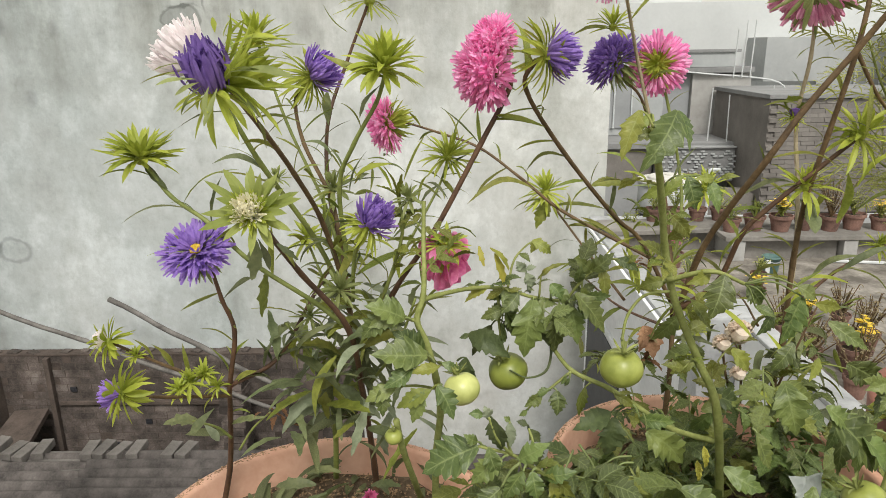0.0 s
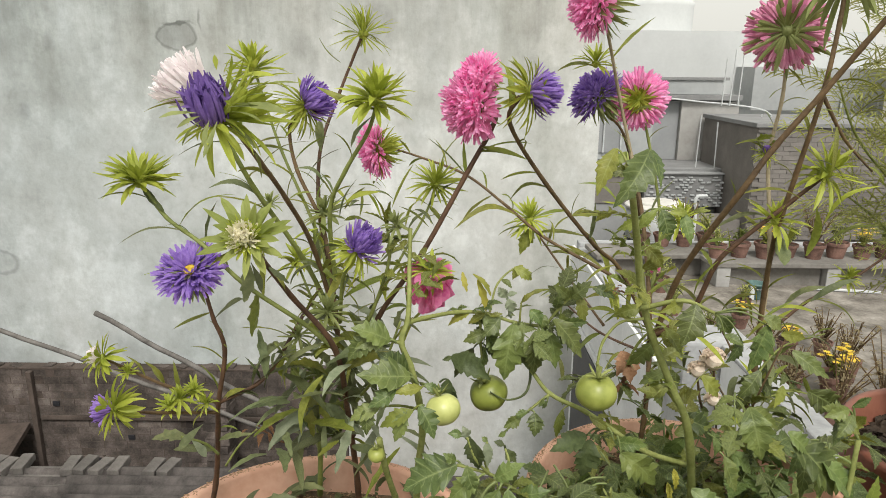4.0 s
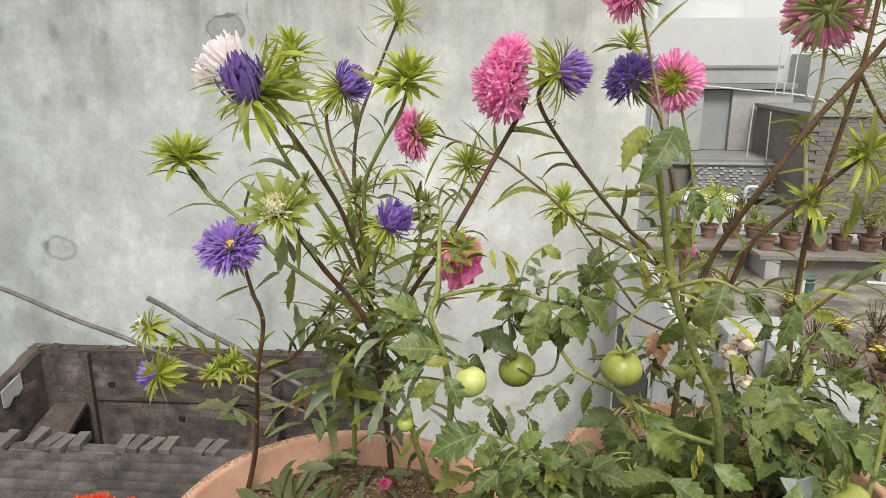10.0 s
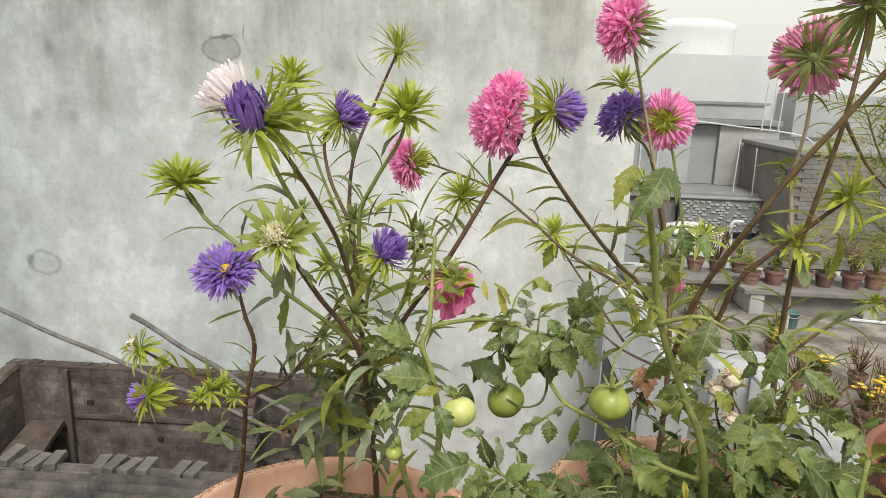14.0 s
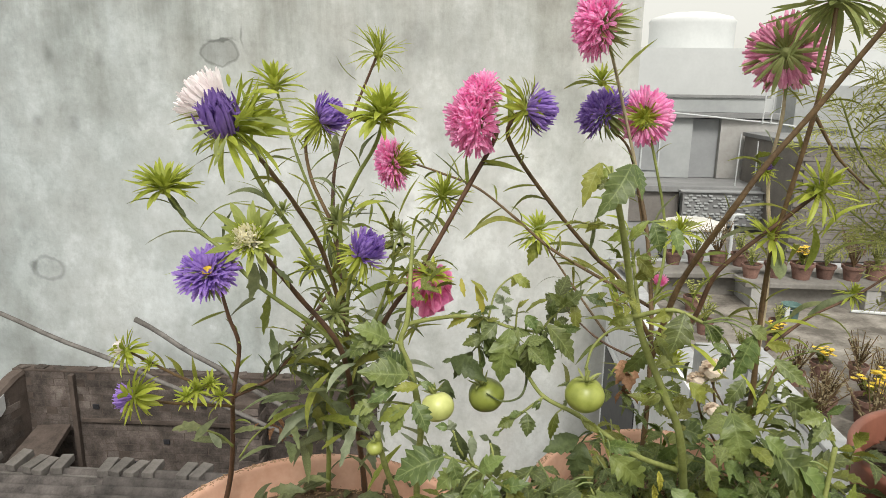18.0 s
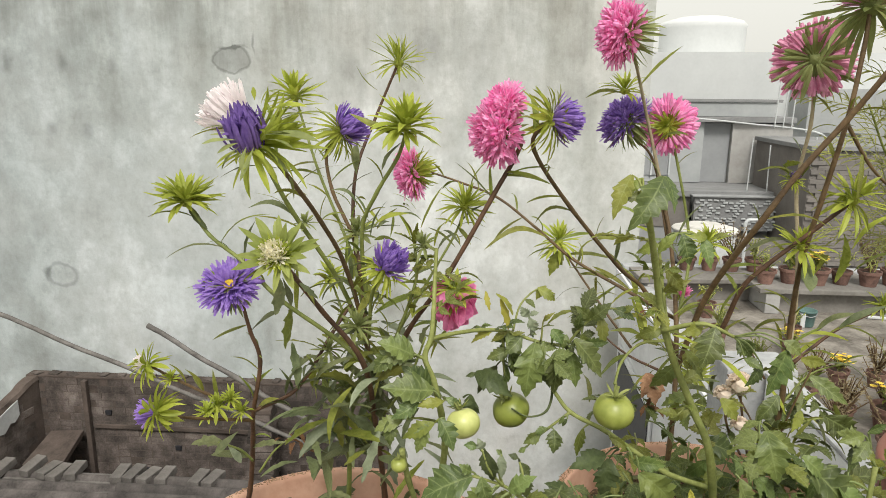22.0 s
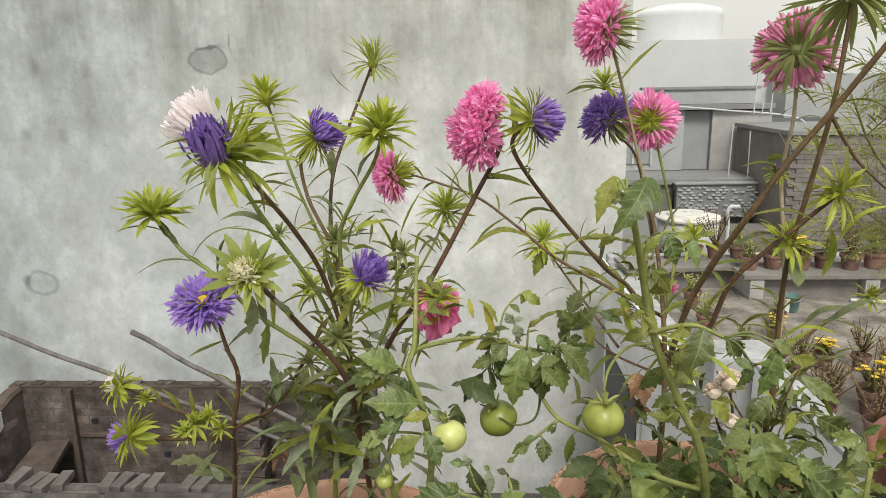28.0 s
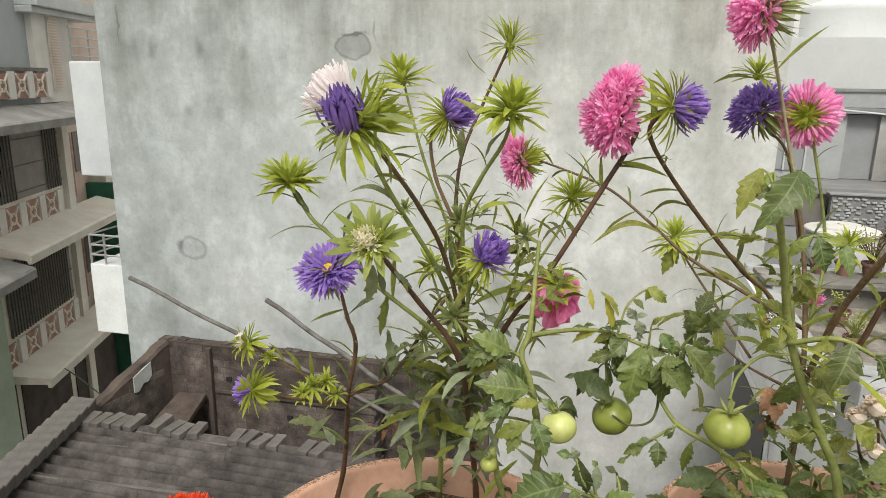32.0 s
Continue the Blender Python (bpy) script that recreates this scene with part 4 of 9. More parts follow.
# balcony of the neighbour's house on the street side, past the wall's edge
bal = empty("street_balcony", (-5.15, 6.3, -1.3), "white and green balcony stack on the neighbour's house", "balcony")
part("upper_box", boxed(-5.32, -4.935, 6.02, 7.6, 0.46, 1.62, 0.02), M_BLUEWHITE, bal, "bluish white balcony wall", m=base_of(bal))
part("back_wall", boxed(-5.0, -4.935, 6.35, 7.6, -7.0, 0.45), M_GREENPAINT, bal, "green painted wall", m=base_of(bal))
part("parapet", boxed(-5.34, -4.935, 6.02, 7.6, -1.28, -0.50, 0.01), M_WHITEWASH, bal, "white painted balcony front", m=base_of(bal))
for z in (-0.40, -0.29, -0.18):
    part("rail", tube([Vector((-4.94, 6.04, z)), Vector((-5.33, 6.04, z)), Vector((-5.33, 7.6, z))], 0.012, 0.012, 6), M_STEEL, bal, m=base_of(bal))
for x, y in ((-5.33, 6.04), (-5.15, 6.04), (-5.33, 6.7), (-5.33, 7.5)):
    part("post", tube([Vector((x, y, -0.5)), Vector((x, y, -0.16))], 0.012, 0.012, 6), M_STEEL, bal, m=base_of(bal))

# ---- the roofless brick yard below ----
def brick_courses(parent, p0, p1, z0, z1, thick, material, limit=300, size=(0.23, 0.075), core=True):
    """A wall from p0 to p1: a mortar core and single bricks a little proud on both faces, as parts on a few shared meshes."""
    p0, p1 = Vector((*p0, 0)), Vector((*p1, 0))
    d = p1 - p0
    ln = d.length
    rot = Matrix.Rotation(math.atan2(d.y, d.x), 4, "Z")
    base = Matrix.Translation(p0) @ rot
    if core:
        part("mortar_core", boxed(0, ln, -thick / 2 + 0.002, thick / 2 - 0.002, z0, z1 - 0.006), M_MORTAR, parent, m=base_of(parent) @ base)
    lib = [mesh_of("brick", boxed(-size[0] / 2 + 0.004, size[0] / 2 - 0.004, -thick / 2, thick / 2, 0.0015, size[1] - 0.0015, 0.003), material) for _ in range(1)]
    g = random.Random(int(ln * 1000))
    rows = int((z1 - z0) / size[1])
    count = 0
    for k in range(rows):
        z = z1 - (k + 1) * size[1]
        x = size[0] / 2 + (0.5 * size[0] if k % 2 else 0)
        while x < ln - size[0] / 2 + 0.02 and count < limit:
            part("brick", lib[0], None, parent, m=base_of(parent) @ base @ Matrix.Translation((x, g.uniform(-0.0015, 0.002), z)) @ Matrix.Rotation(g.uniform(-0.012, 0.012), 4, "Z"))
            count += 1
            x += size[0]


yard = empty("brick_yard", (-3.0, 5.9, -3.2), "roofless brown brick room with broken plaster below the wall", "brick room")
for k, (wx0, wx1) in enumerate([(-4.40, -0.9)]):
    brick_courses(yard, (wx0, 5.92), (wx1, 5.92), -3.0, -1.23, 0.11, M_BRICK, 300)
# the side wall comes forward with a falling, cemented top
top_of = lambda y: -1.205 - 0.363 * (5.86 - y)
askew = Matrix.Translation((-4.33, 5.86, 0)) @ Matrix.Rotation(-0.1723, 4, "Z") @ Matrix.Translation((4.33, -5.86, 0))
bm = bmesh.new()
sec = [(-4.46, 4.85), (-4.335, 4.85), (-4.335, 5.86), (-4.46, 5.86)]
lo, hi = [bm.verts.new((x, y, -3.0)) for x, y in sec], [bm.verts.new((x, y, top_of(y) - 0.04)) for x, y in sec]
bm.faces.new(lo[::-1]), bm.faces.new(hi)
for q in range(4):
    bm.faces.new((lo[q], lo[(q + 1) % 4], hi[(q + 1) % 4], hi[q]))
part("mortar_core", bm, M_MORTAR, yard, m=base_of(yard) @ askew)
side_brick = mesh_of("brick", boxed(-0.03, 0.0, -0.113, 0.113, 0.001, 0.074, 0.002), M_BRICK)
g = random.Random(12)
for k in range(22):
    for i in range(7):
        y = 4.50 + 0.23 * i + (0.115 if k % 2 else 0)
        z = -1.20 - 0.075 * (k + 1)
        if 4.95 < y < 5.76 and z + 0.075 < top_of(y - 0.11) - 0.035:
            part("brick", side_brick, None, yard, m=base_of(yard) @ askew @ Matrix.Translation((-4.332 + g.uniform(-0.001, 0.002), y, z)))
bm = bmesh.new()
steps = 14
for q in range(steps + 1):
    y = 4.84 + 1.02 * q / steps
    zz = top_of(y) + g.uniform(-0.010, 0.008)
    for x, z in ((-4.465, zz - 0.045), (-4.45, zz - 0.010), (-4.345, zz - 0.008 + g.uniform(-0.006, 0.006)), (-4.332, zz - 0.045)):
        bm.verts.new((x + g.uniform(-0.008, 0.008), y, z))
bm.verts.ensure_lookup_table()
for q in range(steps):
    for e in range(3):
        bm.faces.new([bm.verts[4 * q + e], bm.verts[4 * q + e + 1], bm.verts[4 * q + e + 5], bm.verts[4 * q + e + 4]])
    bm.faces.new([bm.verts[4 * q + 3], bm.verts[4 * q], bm.verts[4 * q + 4], bm.verts[4 * q + 7]])
bm.faces.new([bm.verts[q] for q in (3, 2, 1, 0)])
bm.faces.new([bm.verts[4 * steps + q] for q in range(4)])
part("capping", bm, M_MORTAR, yard, "worn cement capping", m=base_of(yard) @ askew)
part("capping", boxed(-4.46, -0.9, 5.862, 5.985, -1.236, -1.216, 0.006), M_MORTAR, yard, m=base_of(yard))
g = random.Random(44)
for k in range(16):
    x = -4.36 + 3.3 * k / 15 + g.uniform(-0.09, 0.09)
    part("broken_brick", boxed(-g.uniform(0.02, 0.07), g.uniform(0.02, 0.06), -0.035, 0.045, 0, g.uniform(0.008, 0.026), 0.006), M_BRICK, yard, m=base_of(yard) @ pose(x, 5.925 + g.uniform(-0.02, 0.01), -1.218, g.uniform(-4, 4), g.uniform(-6, 6), g.uniform(-25, 25)))
part("string_course", boxed(-3.80, -0.9, 5.835, 5.862, -1.74, -1.70, 0.006), M_MORTAR, yard, m=base_of(yard))
# black blocks on the face; the holes' inner shade is only their colour
for x, z in ((-3.68, -1.60), (-3.0, -1.95), (-3.35, -2.2), (-2.6, -1.55)):
    part("brick_hole", boxed(x, x + 0.06, 5.850, 5.8645, z, z + 0.045), M_BLACK, yard, "dark hole where a brick is missing", m=base_of(yard))
part("floor", boxed(-4.35, -0.9, 3.0, 5.85, -3.1, -3.0), M_CONCRETE, yard, m=base_of(yard))
part("pilaster", boxed(-3.875, -3.825, 5.81, 5.862, -3.0, -1.24, 0.006), M_MORTAR, yard, m=base_of(yard))
bm = bmesh.new()
quad = [(-4.225, 5.800, -1.771), (-3.889, 5.800, -1.745), (-3.819, 5.300, -1.847), (-4.188, 5.300, -1.848)]
hi = [bm.verts.new(v) for v in quad]
lo = [bm.verts.new((x, y, z - 0.05)) for x, y, z in quad]
bm.faces.new(hi), bm.faces.new(lo[::-1])
for q in range(4):
    bm.faces.new((hi[q], lo[q], lo[(q + 1) % 4], hi[(q + 1) % 4]))
bmesh.ops.recalc_face_normals(bm, faces=bm.faces[:])
part("ledge", bm, M_MORTAR, yard, "sloping cement slab", m=base_of(yard))
bm = bmesh.new()
edge = [(5.36, top_of(5.36) - 0.05), (5.59, top_of(5.59) - 0.05), (5.59, -1.50), (5.53, -1.55), (5.48, -1.54), (5.41, -1.61), (5.36, -1.60)]
hi, lo = [bm.verts.new((-4.318, y, z)) for y, z in edge], [bm.verts.new((-4.332, y, z)) for y, z in edge]
bm.faces.new(hi), bm.faces.new(lo[::-1])
for q in range(len(edge)):
    bm.faces.new((hi[q], lo[q], lo[(q + 1) % len(edge)], hi[(q + 1) % len(edge)]))
bmesh.ops.recalc_face_normals(bm, faces=bm.faces[:])
part("plaster_rest", bm, M_PARAPET, yard, "remnant of white plaster", m=base_of(yard) @ askew)
pier = empty("brick_pier", (-2.0, 5.6, -3.0), "short crumbling brick pier beside the yard", "brick pier")
for k in range(22):
    part("brick", boxed(-0.11, 0.11, -0.11, 0.11, 0.004, 0.072, 0.005), M_BRICK, pier, m=base_of(pier) @ pose(-2.02 + 0.004 * (k % 3), 5.6, -3.0 + 0.075 * k, 0, 0, 3 * ((k * 7) % 5 - 2)))
part("top", boxed(-0.115, 0.115, -0.115, 0.115, 0, 0.05, 0.01), M_MORTAR, pier, m=base_of(pier) @ pose(-2.02, 5.6, -3.0 + 0.075 * 22, 0, 0, 5))


def pole(a, b, r, label):
    d = Vector(b) - Vector(a)
    line = [Vector(a) + d * (k / 14) + Vector((0, 0, 0.010 * math.sin(k * 1.3))) for k in range(15)]
    tagged(part("bamboo_pole", tube(line, r, r * 0.92, 9, knots=0.10), M_POLE, None, smooth=True), label, "pole")


pole((-4.535, 5.62, -0.477), (-1.570, 5.45, -1.585), 0.021, "grey bamboo pole leaning against the plaster wall")
pole((-3.064, 5.66, -0.59), (-1.157, 5.45, -1.604), 0.023, "thick grey bamboo pole leaning against the plaster wall")

# ---- corrugated roof with loose bricks on its upper edge ----
roof = empty("sheet_roof", (-3.0, 4.2, -1.9), "dark grey corrugated cement sheet roof below the terrace", "roof")


def sheet(x0, x1, y0, y1, z_top, fall, seed, pitch=0.115, h=0.075):
    """A corrugated sheet whose waves run along x; it falls towards -y."""
    g = random.Random(seed)
    bm = bmesh.new()
    n = int((y1 - y0) / pitch * 8)
    rows = []
    for k in range(n + 1):
        y = y0 + (y1 - y0) * k / n
        z = z_top - fall * (y1 - y) + h * abs(math.sin(math.pi * y / pitch)) ** 0.8
        rows.append([bm.verts.new((x, y, z + zz)) for x in (x0, x1) for zz in (0, 0.009)])
    for p, q in zip(rows, rows[1:]):
        bm.faces.new((p[1], p[3], q[3], q[1]))
        bm.faces.new((p[0], q[0], q[2], p[2]))
        bm.faces.new((p[0], p[1], q[1], q[0]))
        bm.faces.new((p[2], q[2], q[3], p[3]))
    for r_ in (rows[0], rows[-1]):
        bm.faces.new((r_[0], r_[2], r_[3], r_[1]))
    bmesh.ops.recalc_face_normals(bm, faces=bm.faces[:])
    return bm


SHEETS = [(-4.45, -2.72, 3.75, 4.80, -1.66, 0.05), (-2.90, -1.15, 3.75, 4.78, -1.64, 0.05), (-4.45, -2.80, 2.55, 3.86, -1.70, 0.05), (-3.00, -1.15, 2.55, 3.84, -1.68, 0.05), (-4.45, -2.75, 1.35, 2.68, -1.745, 0.05), (-2.95, -1.15, 1.35, 2.66, -1.73, 0.05), (-1.25, 0.6, 1.35, 4.7, -1.62, 0.05)]
for k, s in enumerate(SHEETS):
    part("sheet", sheet(*s, k), M_SHEET, roof, m=base_of(roof), smooth=True)
# the verge: a stepped raised edge of overlapping sheet ends
for k in range(15):
    at = Vector((-4.546, 4.809, -1.473)) + Vector((0.222, -0.975, -0.018)) * 0.135 * k
    part("verge_piece", boxed(-0.125, 0.10, -0.085, 0.085, -0.09, 0.02, 0.014), M_SHEETEDGE, roof, m=base_of(roof) @ Matrix.Translation(at) @ pose(0, 0, 0, 12, 6, 12.8))
part("ridge_cap", boxed(-4.4, -1.2, 4.72, 4.86, -1.66, -1.61, 0.012), M_SHEETEDGE, roof, m=base_of(roof))
g = random.Random(5)
for bx, by, flat in ((-4.40, 4.75, 1), (-4.29, 4.75, 1), (-4.18, 4.77, 1), (-4.07, 4.77, 1), (-3.95, 4.80, 2), (-3.72, 4.82, 2), (-3.57, 4.80, 1), (-3.46, 4.80, 1), (-3.35, 4.81, 1), (-2.95, 4.81, 1), (-2.84, 4.81, 1), (-2.70, 4.80, 1), (-2.57, 4.82, 1), (-2.28, 4.80, 1), (-2.16, 4.80, 1)):
    b_ = part("loose_brick", boxed(-0.048, 0.048, -0.105, 0.105, 0, 0.062, 0.006), M_GREYBRICK, None, m=pose(bx, by + g.uniform(-0.02, 0.02), -1.606 + (0.02 if flat == 2 else 0), 9 if flat == 2 else g.uniform(-2, 3), g.uniform(-2, 2), -4 + g.uniform(-9, 9)))
    tagged(b_, "loose grey brick weighing down the roof edge", "brick", "bricks on the sheet roof")
part("edge_strip", boxed(-0.72, 0.72, -0.018, 0.018, -0.02, 0.02, 0.008), M_SHEETEDGE, roof, "pale strip lying along the sheets", m=base_of(roof) @ pose(-3.65, 3.99, -1.645, 0, 0, 4))
line = curve_points([(-4.43, 4.44, -1.635), (-3.9, 4.50, -1.63), (-3.3, 4.56, -1.625), (-2.9, 4.62, -1.62)])
part("wire", tube(line, 0.007, 0.007, 5), M_SHEETEDGE, roof, "pale wire lying on the sheets", m=base_of(roof))
g = random.Random(15)
for k in range(26):
    x, y = g.uniform(-4.3, -1.6), g.uniform(3.5, 4.65)
    e = g.uniform(0.012, 0.035)
    bm = bmesh.new()
    bmesh.ops.create_icosphere(bm, subdivisions=1, radius=e)
    for v in bm.verts:
        v.co = v.co * g.uniform(0.7, 1.2)
        v.co.z *= 0.5
    part("rubble", bm, M_SHEETEDGE, roof, m=base_of(roof) @ Matrix.Translation((x, y, -1.64 - 0.05 * (4.8 - y))))
structure("roof_room", boxed(-4.5, 0.55, 1.3, 4.66, -7.2, -1.9), M_MORTAR, "brick room under the corrugated roof", "wall")

# ---- the house across the lane, set askew to the wall ----
lane = empty("street_house", (-8.6, 8.16, 0), "cream house across the lane with tiled balconies and grilled windows", "house")
lane.rotation_euler = (0, 0, radians(18))
part("wall", boxed(-5, -0.06, -3, 2.05, -7.2, 0.98), M_CREAM, lane)
part("wall", boxed(-5, -0.30, 2.051, 8, -7.2, 0.98), M_PINKWALL, lane, "recessed faded pink wall")
part("pillar", boxed(-0.30, 0.03, 1.98, 2.22, -7.2, 0.98, 0.01), M_CREAM, lane)
part("pillar", boxed(-0.30, 0.03, 3.6, 3.85, -7.2, 0.98, 0.01), M_CREAM, lane)
part("upper_wall", boxed(-5, -0.10, -3, 1.45, 1.0, 5.0), M_BLUEGREY, lane, "grey rendered upper wall")
part("upper_wall", boxed(-5, 0.0, 1.451, 2.75, 1.0, 2.5), M_OFFWHITE, lane, "off-white upper wall")
part("upper_wall", boxed(-5, -0.3, 2.751, 8, 1.0, 5.0), M_PINKWALL, lane, "faded pink upper wall")
part("cornice", boxed(-0.4, 0.25, 1.2, 3.6, 2.5, 2.72, 0.015), M_WHITEWASH, lane)
part("cornice_band", boxed(-0.4, 0.15, 1.2, 3.6, 2.40, 2.495, 0.01), M_WHITEWASH, lane)


def wedge(y0, y1, z_in, z_edge, reach, t=0.07):
    """A sloping sunshade slab, falling towards the street, with a downturned lip."""
    bm = bmesh.new()
    pr = [(-0.06, z_in), (reach - 0.03, z_edge + 0.03), (reach, z_edge), (reach, z_edge - 0.12), (reach - 0.05, z_edge - 0.12), (reach - 0.06, z_edge - t), (-0.06, z_in - t * 2)]
    lo, hi = [bm.verts.new((x, y0, z)) for x, z in pr], [bm.verts.new((x, y1, z)) for x, z in pr]
    bm.faces.new(lo[::-1]), bm.faces.new(hi)
    for q in range(len(pr)):
        bm.faces.new((lo[q], lo[(q + 1) % len(pr)], hi[(q + 1) % len(pr)], hi[q]))
    bmesh.ops.recalc_face_normals(bm, faces=bm.faces[:])
    return bm


part("sunshade", wedge(-3, 2.3, 1.0, 0.80, 0.62), M_GREYSLAB, lane, "grey stained sunshade")
part("sunshade", wedge(-0.7, 3.3, -0.85, -1.03, 0.62), M_CREAM, lane, "cream sunshade")
part("sunshade", wedge(-0.62, 3.0, -2.88, -2.97, 0.62), M_CREAM, lane, "cream sunshade")
part("sunshade", wedge(-3, -0.75, -0.95, -1.2, 0.7), M_GREYSLAB, lane, "grey stained sunshade")
TILE_PIECE = mesh_of("screen_tile", boxed(-0.052, -0.035, 0.0, 0.41, 0, 0.38), M_TILE)
bm = bmesh.new()
for q in range(4):
    a = math.pi / 4 + q * math.pi / 2
    d = Vector((0, math.cos(a), math.sin(a)))
    tube([Vector((-0.03, 0.205, 0.19)) + d * 0.05, Vector((-0.03, 0.205, 0.19)) + d * 0.24], 0.022, 0.022, 4, bm)
lathe_ring = [Vector((-0.03, 0.205 + 0.085 * math.cos(a), 0.19 + 0.085 * math.sin(a))) for a in (k * math.pi / 6 for k in range(13))]
tube(lathe_ring, 0.018, 0.018, 4, bm)
TILE_MOTIF = mesh_of("screen_motif", bm, M_CREAM)
for z, ys in ((-0.87, (-0.6, 0.0, 0.60, 1.22)), (-2.89, (-0.6, 0.06, 0.69, 1.32)), (1.10, (-0.5, 0.1, 0.65, 1.22))):
    for y in ys:
        dx = 0.0 if z < 1 else 0.06
        t_ = part("screen_tile", TILE_PIECE, None, lane, m=Matrix.Translation((dx, y, z)))
        part("screen_motif", TILE_MOTIF, None, t_)
    for y in (*ys, ys[-1] + 0.61):
        part("tile_pier", boxed(-0.06, -0.012, y - 0.19, y - 0.004, z - 0.01, z + 0.40, 0.006), M_OFFWHITE, lane, m=Matrix.Translation((0.0 if z < 1 else 0.06, 0, 0)))
part("upper_parapet", boxed(-0.062, 0.03, -2.5, 1.75, 1.50, 1.56, 0.008), M_CONCRETE, lane)
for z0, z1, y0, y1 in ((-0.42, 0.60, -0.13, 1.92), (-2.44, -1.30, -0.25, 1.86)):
    # thin panel on the wall; its colour supplies the bay's inner shade
    w_ = part("window", boxed(-0.058, -0.045, y0, y1, z0, z1), M_WINDOWDARK, lane, "dark grilled window bay")
    for k in range(int((y1 - y0) / 0.085)):
        if 6 < k < 18 and z0 > -1:
            continue
        part("grille_bar", boxed(-0.04, -0.022, y0 + 0.085 * k, y0 + 0.085 * k + 0.014, z0, z1), M_GRILLE, w_)
    for q in range(3):
        part("grille_rail", boxed(-0.042, -0.03, y0, y1, z0 + 0.1 + 0.4 * q, z0 + 0.115 + 0.4 * q), M_GRILLE, w_)
for z in (-0.35, -2.35):
    part("end_wall", boxed(-0.35, 0.32, 3.42, 3.55, -7.2, -0.62), M_GREENPAINT, lane, "green painted end wall") if z > -1 else None
    part("door", boxed(-0.29, -0.27, 2.35, 2.95, z - 0.45, z + 0.75), M_TILE, lane, "brown wooden door leaf")
    # flat dark panel in place of the side window's unlit room
    part("side_window", boxed(-0.29, -0.275, 3.05, 3.5, z, z + 0.75), M_WINDOWDARK, lane)
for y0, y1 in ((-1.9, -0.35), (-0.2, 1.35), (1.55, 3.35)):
    # flat panels whose dark colour gives the openings their depth
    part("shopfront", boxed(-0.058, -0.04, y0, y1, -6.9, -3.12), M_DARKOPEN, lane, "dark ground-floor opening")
sh = part("shutter", boxed(0.004, 0.03, 1.92, 2.26, 1.20, 2.40), M_CREAM, lane, "pinkish louvred shutter")
for k in range(25):
    part("louvre", boxed(0.03, 0.045, 1.94, 2.24, 1.23 + 0.046 * k, 1.254 + 0.046 * k), M_PINKWALL, sh)
for z in (1.78, 1.94, 2.10, 2.26):
    part("rail", tube([Vector((0.1, 2.5, z)), Vector((0.1, 4.2, z))], 0.016, 0.016, 5), M_WHITEWASH, lane)
for y in (2.55, 3.3, 4.1):
    part("rail_post", tube([Vector((0.1, y, 1.0)), Vector((0.1, y, 2.28))], 0.016, 0.016, 5), M_WHITEWASH, lane)
green = empty("green_house", (-8.0, 6.0, -7.2), "pale green low house beside the lane", "house")
part("wall", boxed(-11.5, -8.05, 3.5, 7.35, -7.2, -1.3), M_PALEGREEN, green, m=base_of(green))
part("roof", boxed(-11.6, -7.95, 3.4, 7.4, -1.296, -1.2, 0.01), M_MORTAR, green, m=base_of(green))
cable = curve_points([(-9.4, 9.2, -3.3), (-7.2, 7.6, -2.75), (-4.6, 5.2, -1.62)])
tagged(part("overhead_cable", tube(cable, 0.008, 0.008, 5), M_BLACK), "thin twisted cable slung across the lane", "cable")

# ---- the roofs beyond the terrace ----
far = empty("grey_roof_house", (5.0, 13.5, -7.2), "dark damp concrete house with a roof room behind the terrace", "house")
FB = base_of(far)
part("lower_wall", boxed(2.2, 6.4, 12.9, 17, -7.2, -0.95), M_FARDARK, far, m=FB)
part("under_wall", boxed(2.2, 3.74, 12.88, 13.1, -0.945, -0.365), M_FARBRICK, far, m=FB)
part("roof_slab", boxed(2.1, 6.6, 12.8, 17, -0.36, -0.25, 0.01), M_ROOFDARK, far, m=FB)
part("room_wall", boxed(2.2, 4.20, 14.0, 17, -0.24, 0.95), M_FARGREY, far, m=FB)
part("room_wall", boxed(4.75, 5.90, 14.0, 17, -0.24, 0.93), M_FARSTAIN, far, "brown stained wall", m=FB)
# solid block; its grey stands for the doorway's shaded inside
part("doorway", boxed(4.205, 4.745, 14.12, 17, -0.24, 0.93), M_FARDOOR, far, "dark open doorway", m=FB)
part("window", boxed(2.9, 3.55, 13.97, 13.995, -0.1, 0.75), M_FARDOOR, far, m=FB)
for x in (2.88, 3.2, 3.55):
    part("window_bar", boxed(x, x + 0.03, 13.93, 13.965, -0.1, 0.8), M_PIPE, far, m=FB)
part("room_roof", boxed(2.1, 5.9, 13.88, 17, 0.955, 1.06, 0.01), M_ROOFDARK, far, m=FB)
part("parapet", boxed(3.4, 5.5, 13.9, 14.02, 1.065, 1.34, 0.01), M_FARGREY, far, m=FB)
part("parapet_top", boxed(3.3, 5.6, 13.86, 14.06, 1.344, 1.40, 0.01), M_ROOFDARK, far, m=FB)
part("chimney_block", boxed(6.65, 8.0, 15.2, 16.2, 0.7, 1.62, 0.01), M_FARGREY, far, m=FB)
part("pipe", tube(curve_points([(3.2, 13.2, 1.10), (4.6, 13.1, 0.98), (6.0, 13.0, 0.80), (6.05, 13.0, 0.3)]), 0.016, 0.016, 7), M_PIPE, far, m=FB)
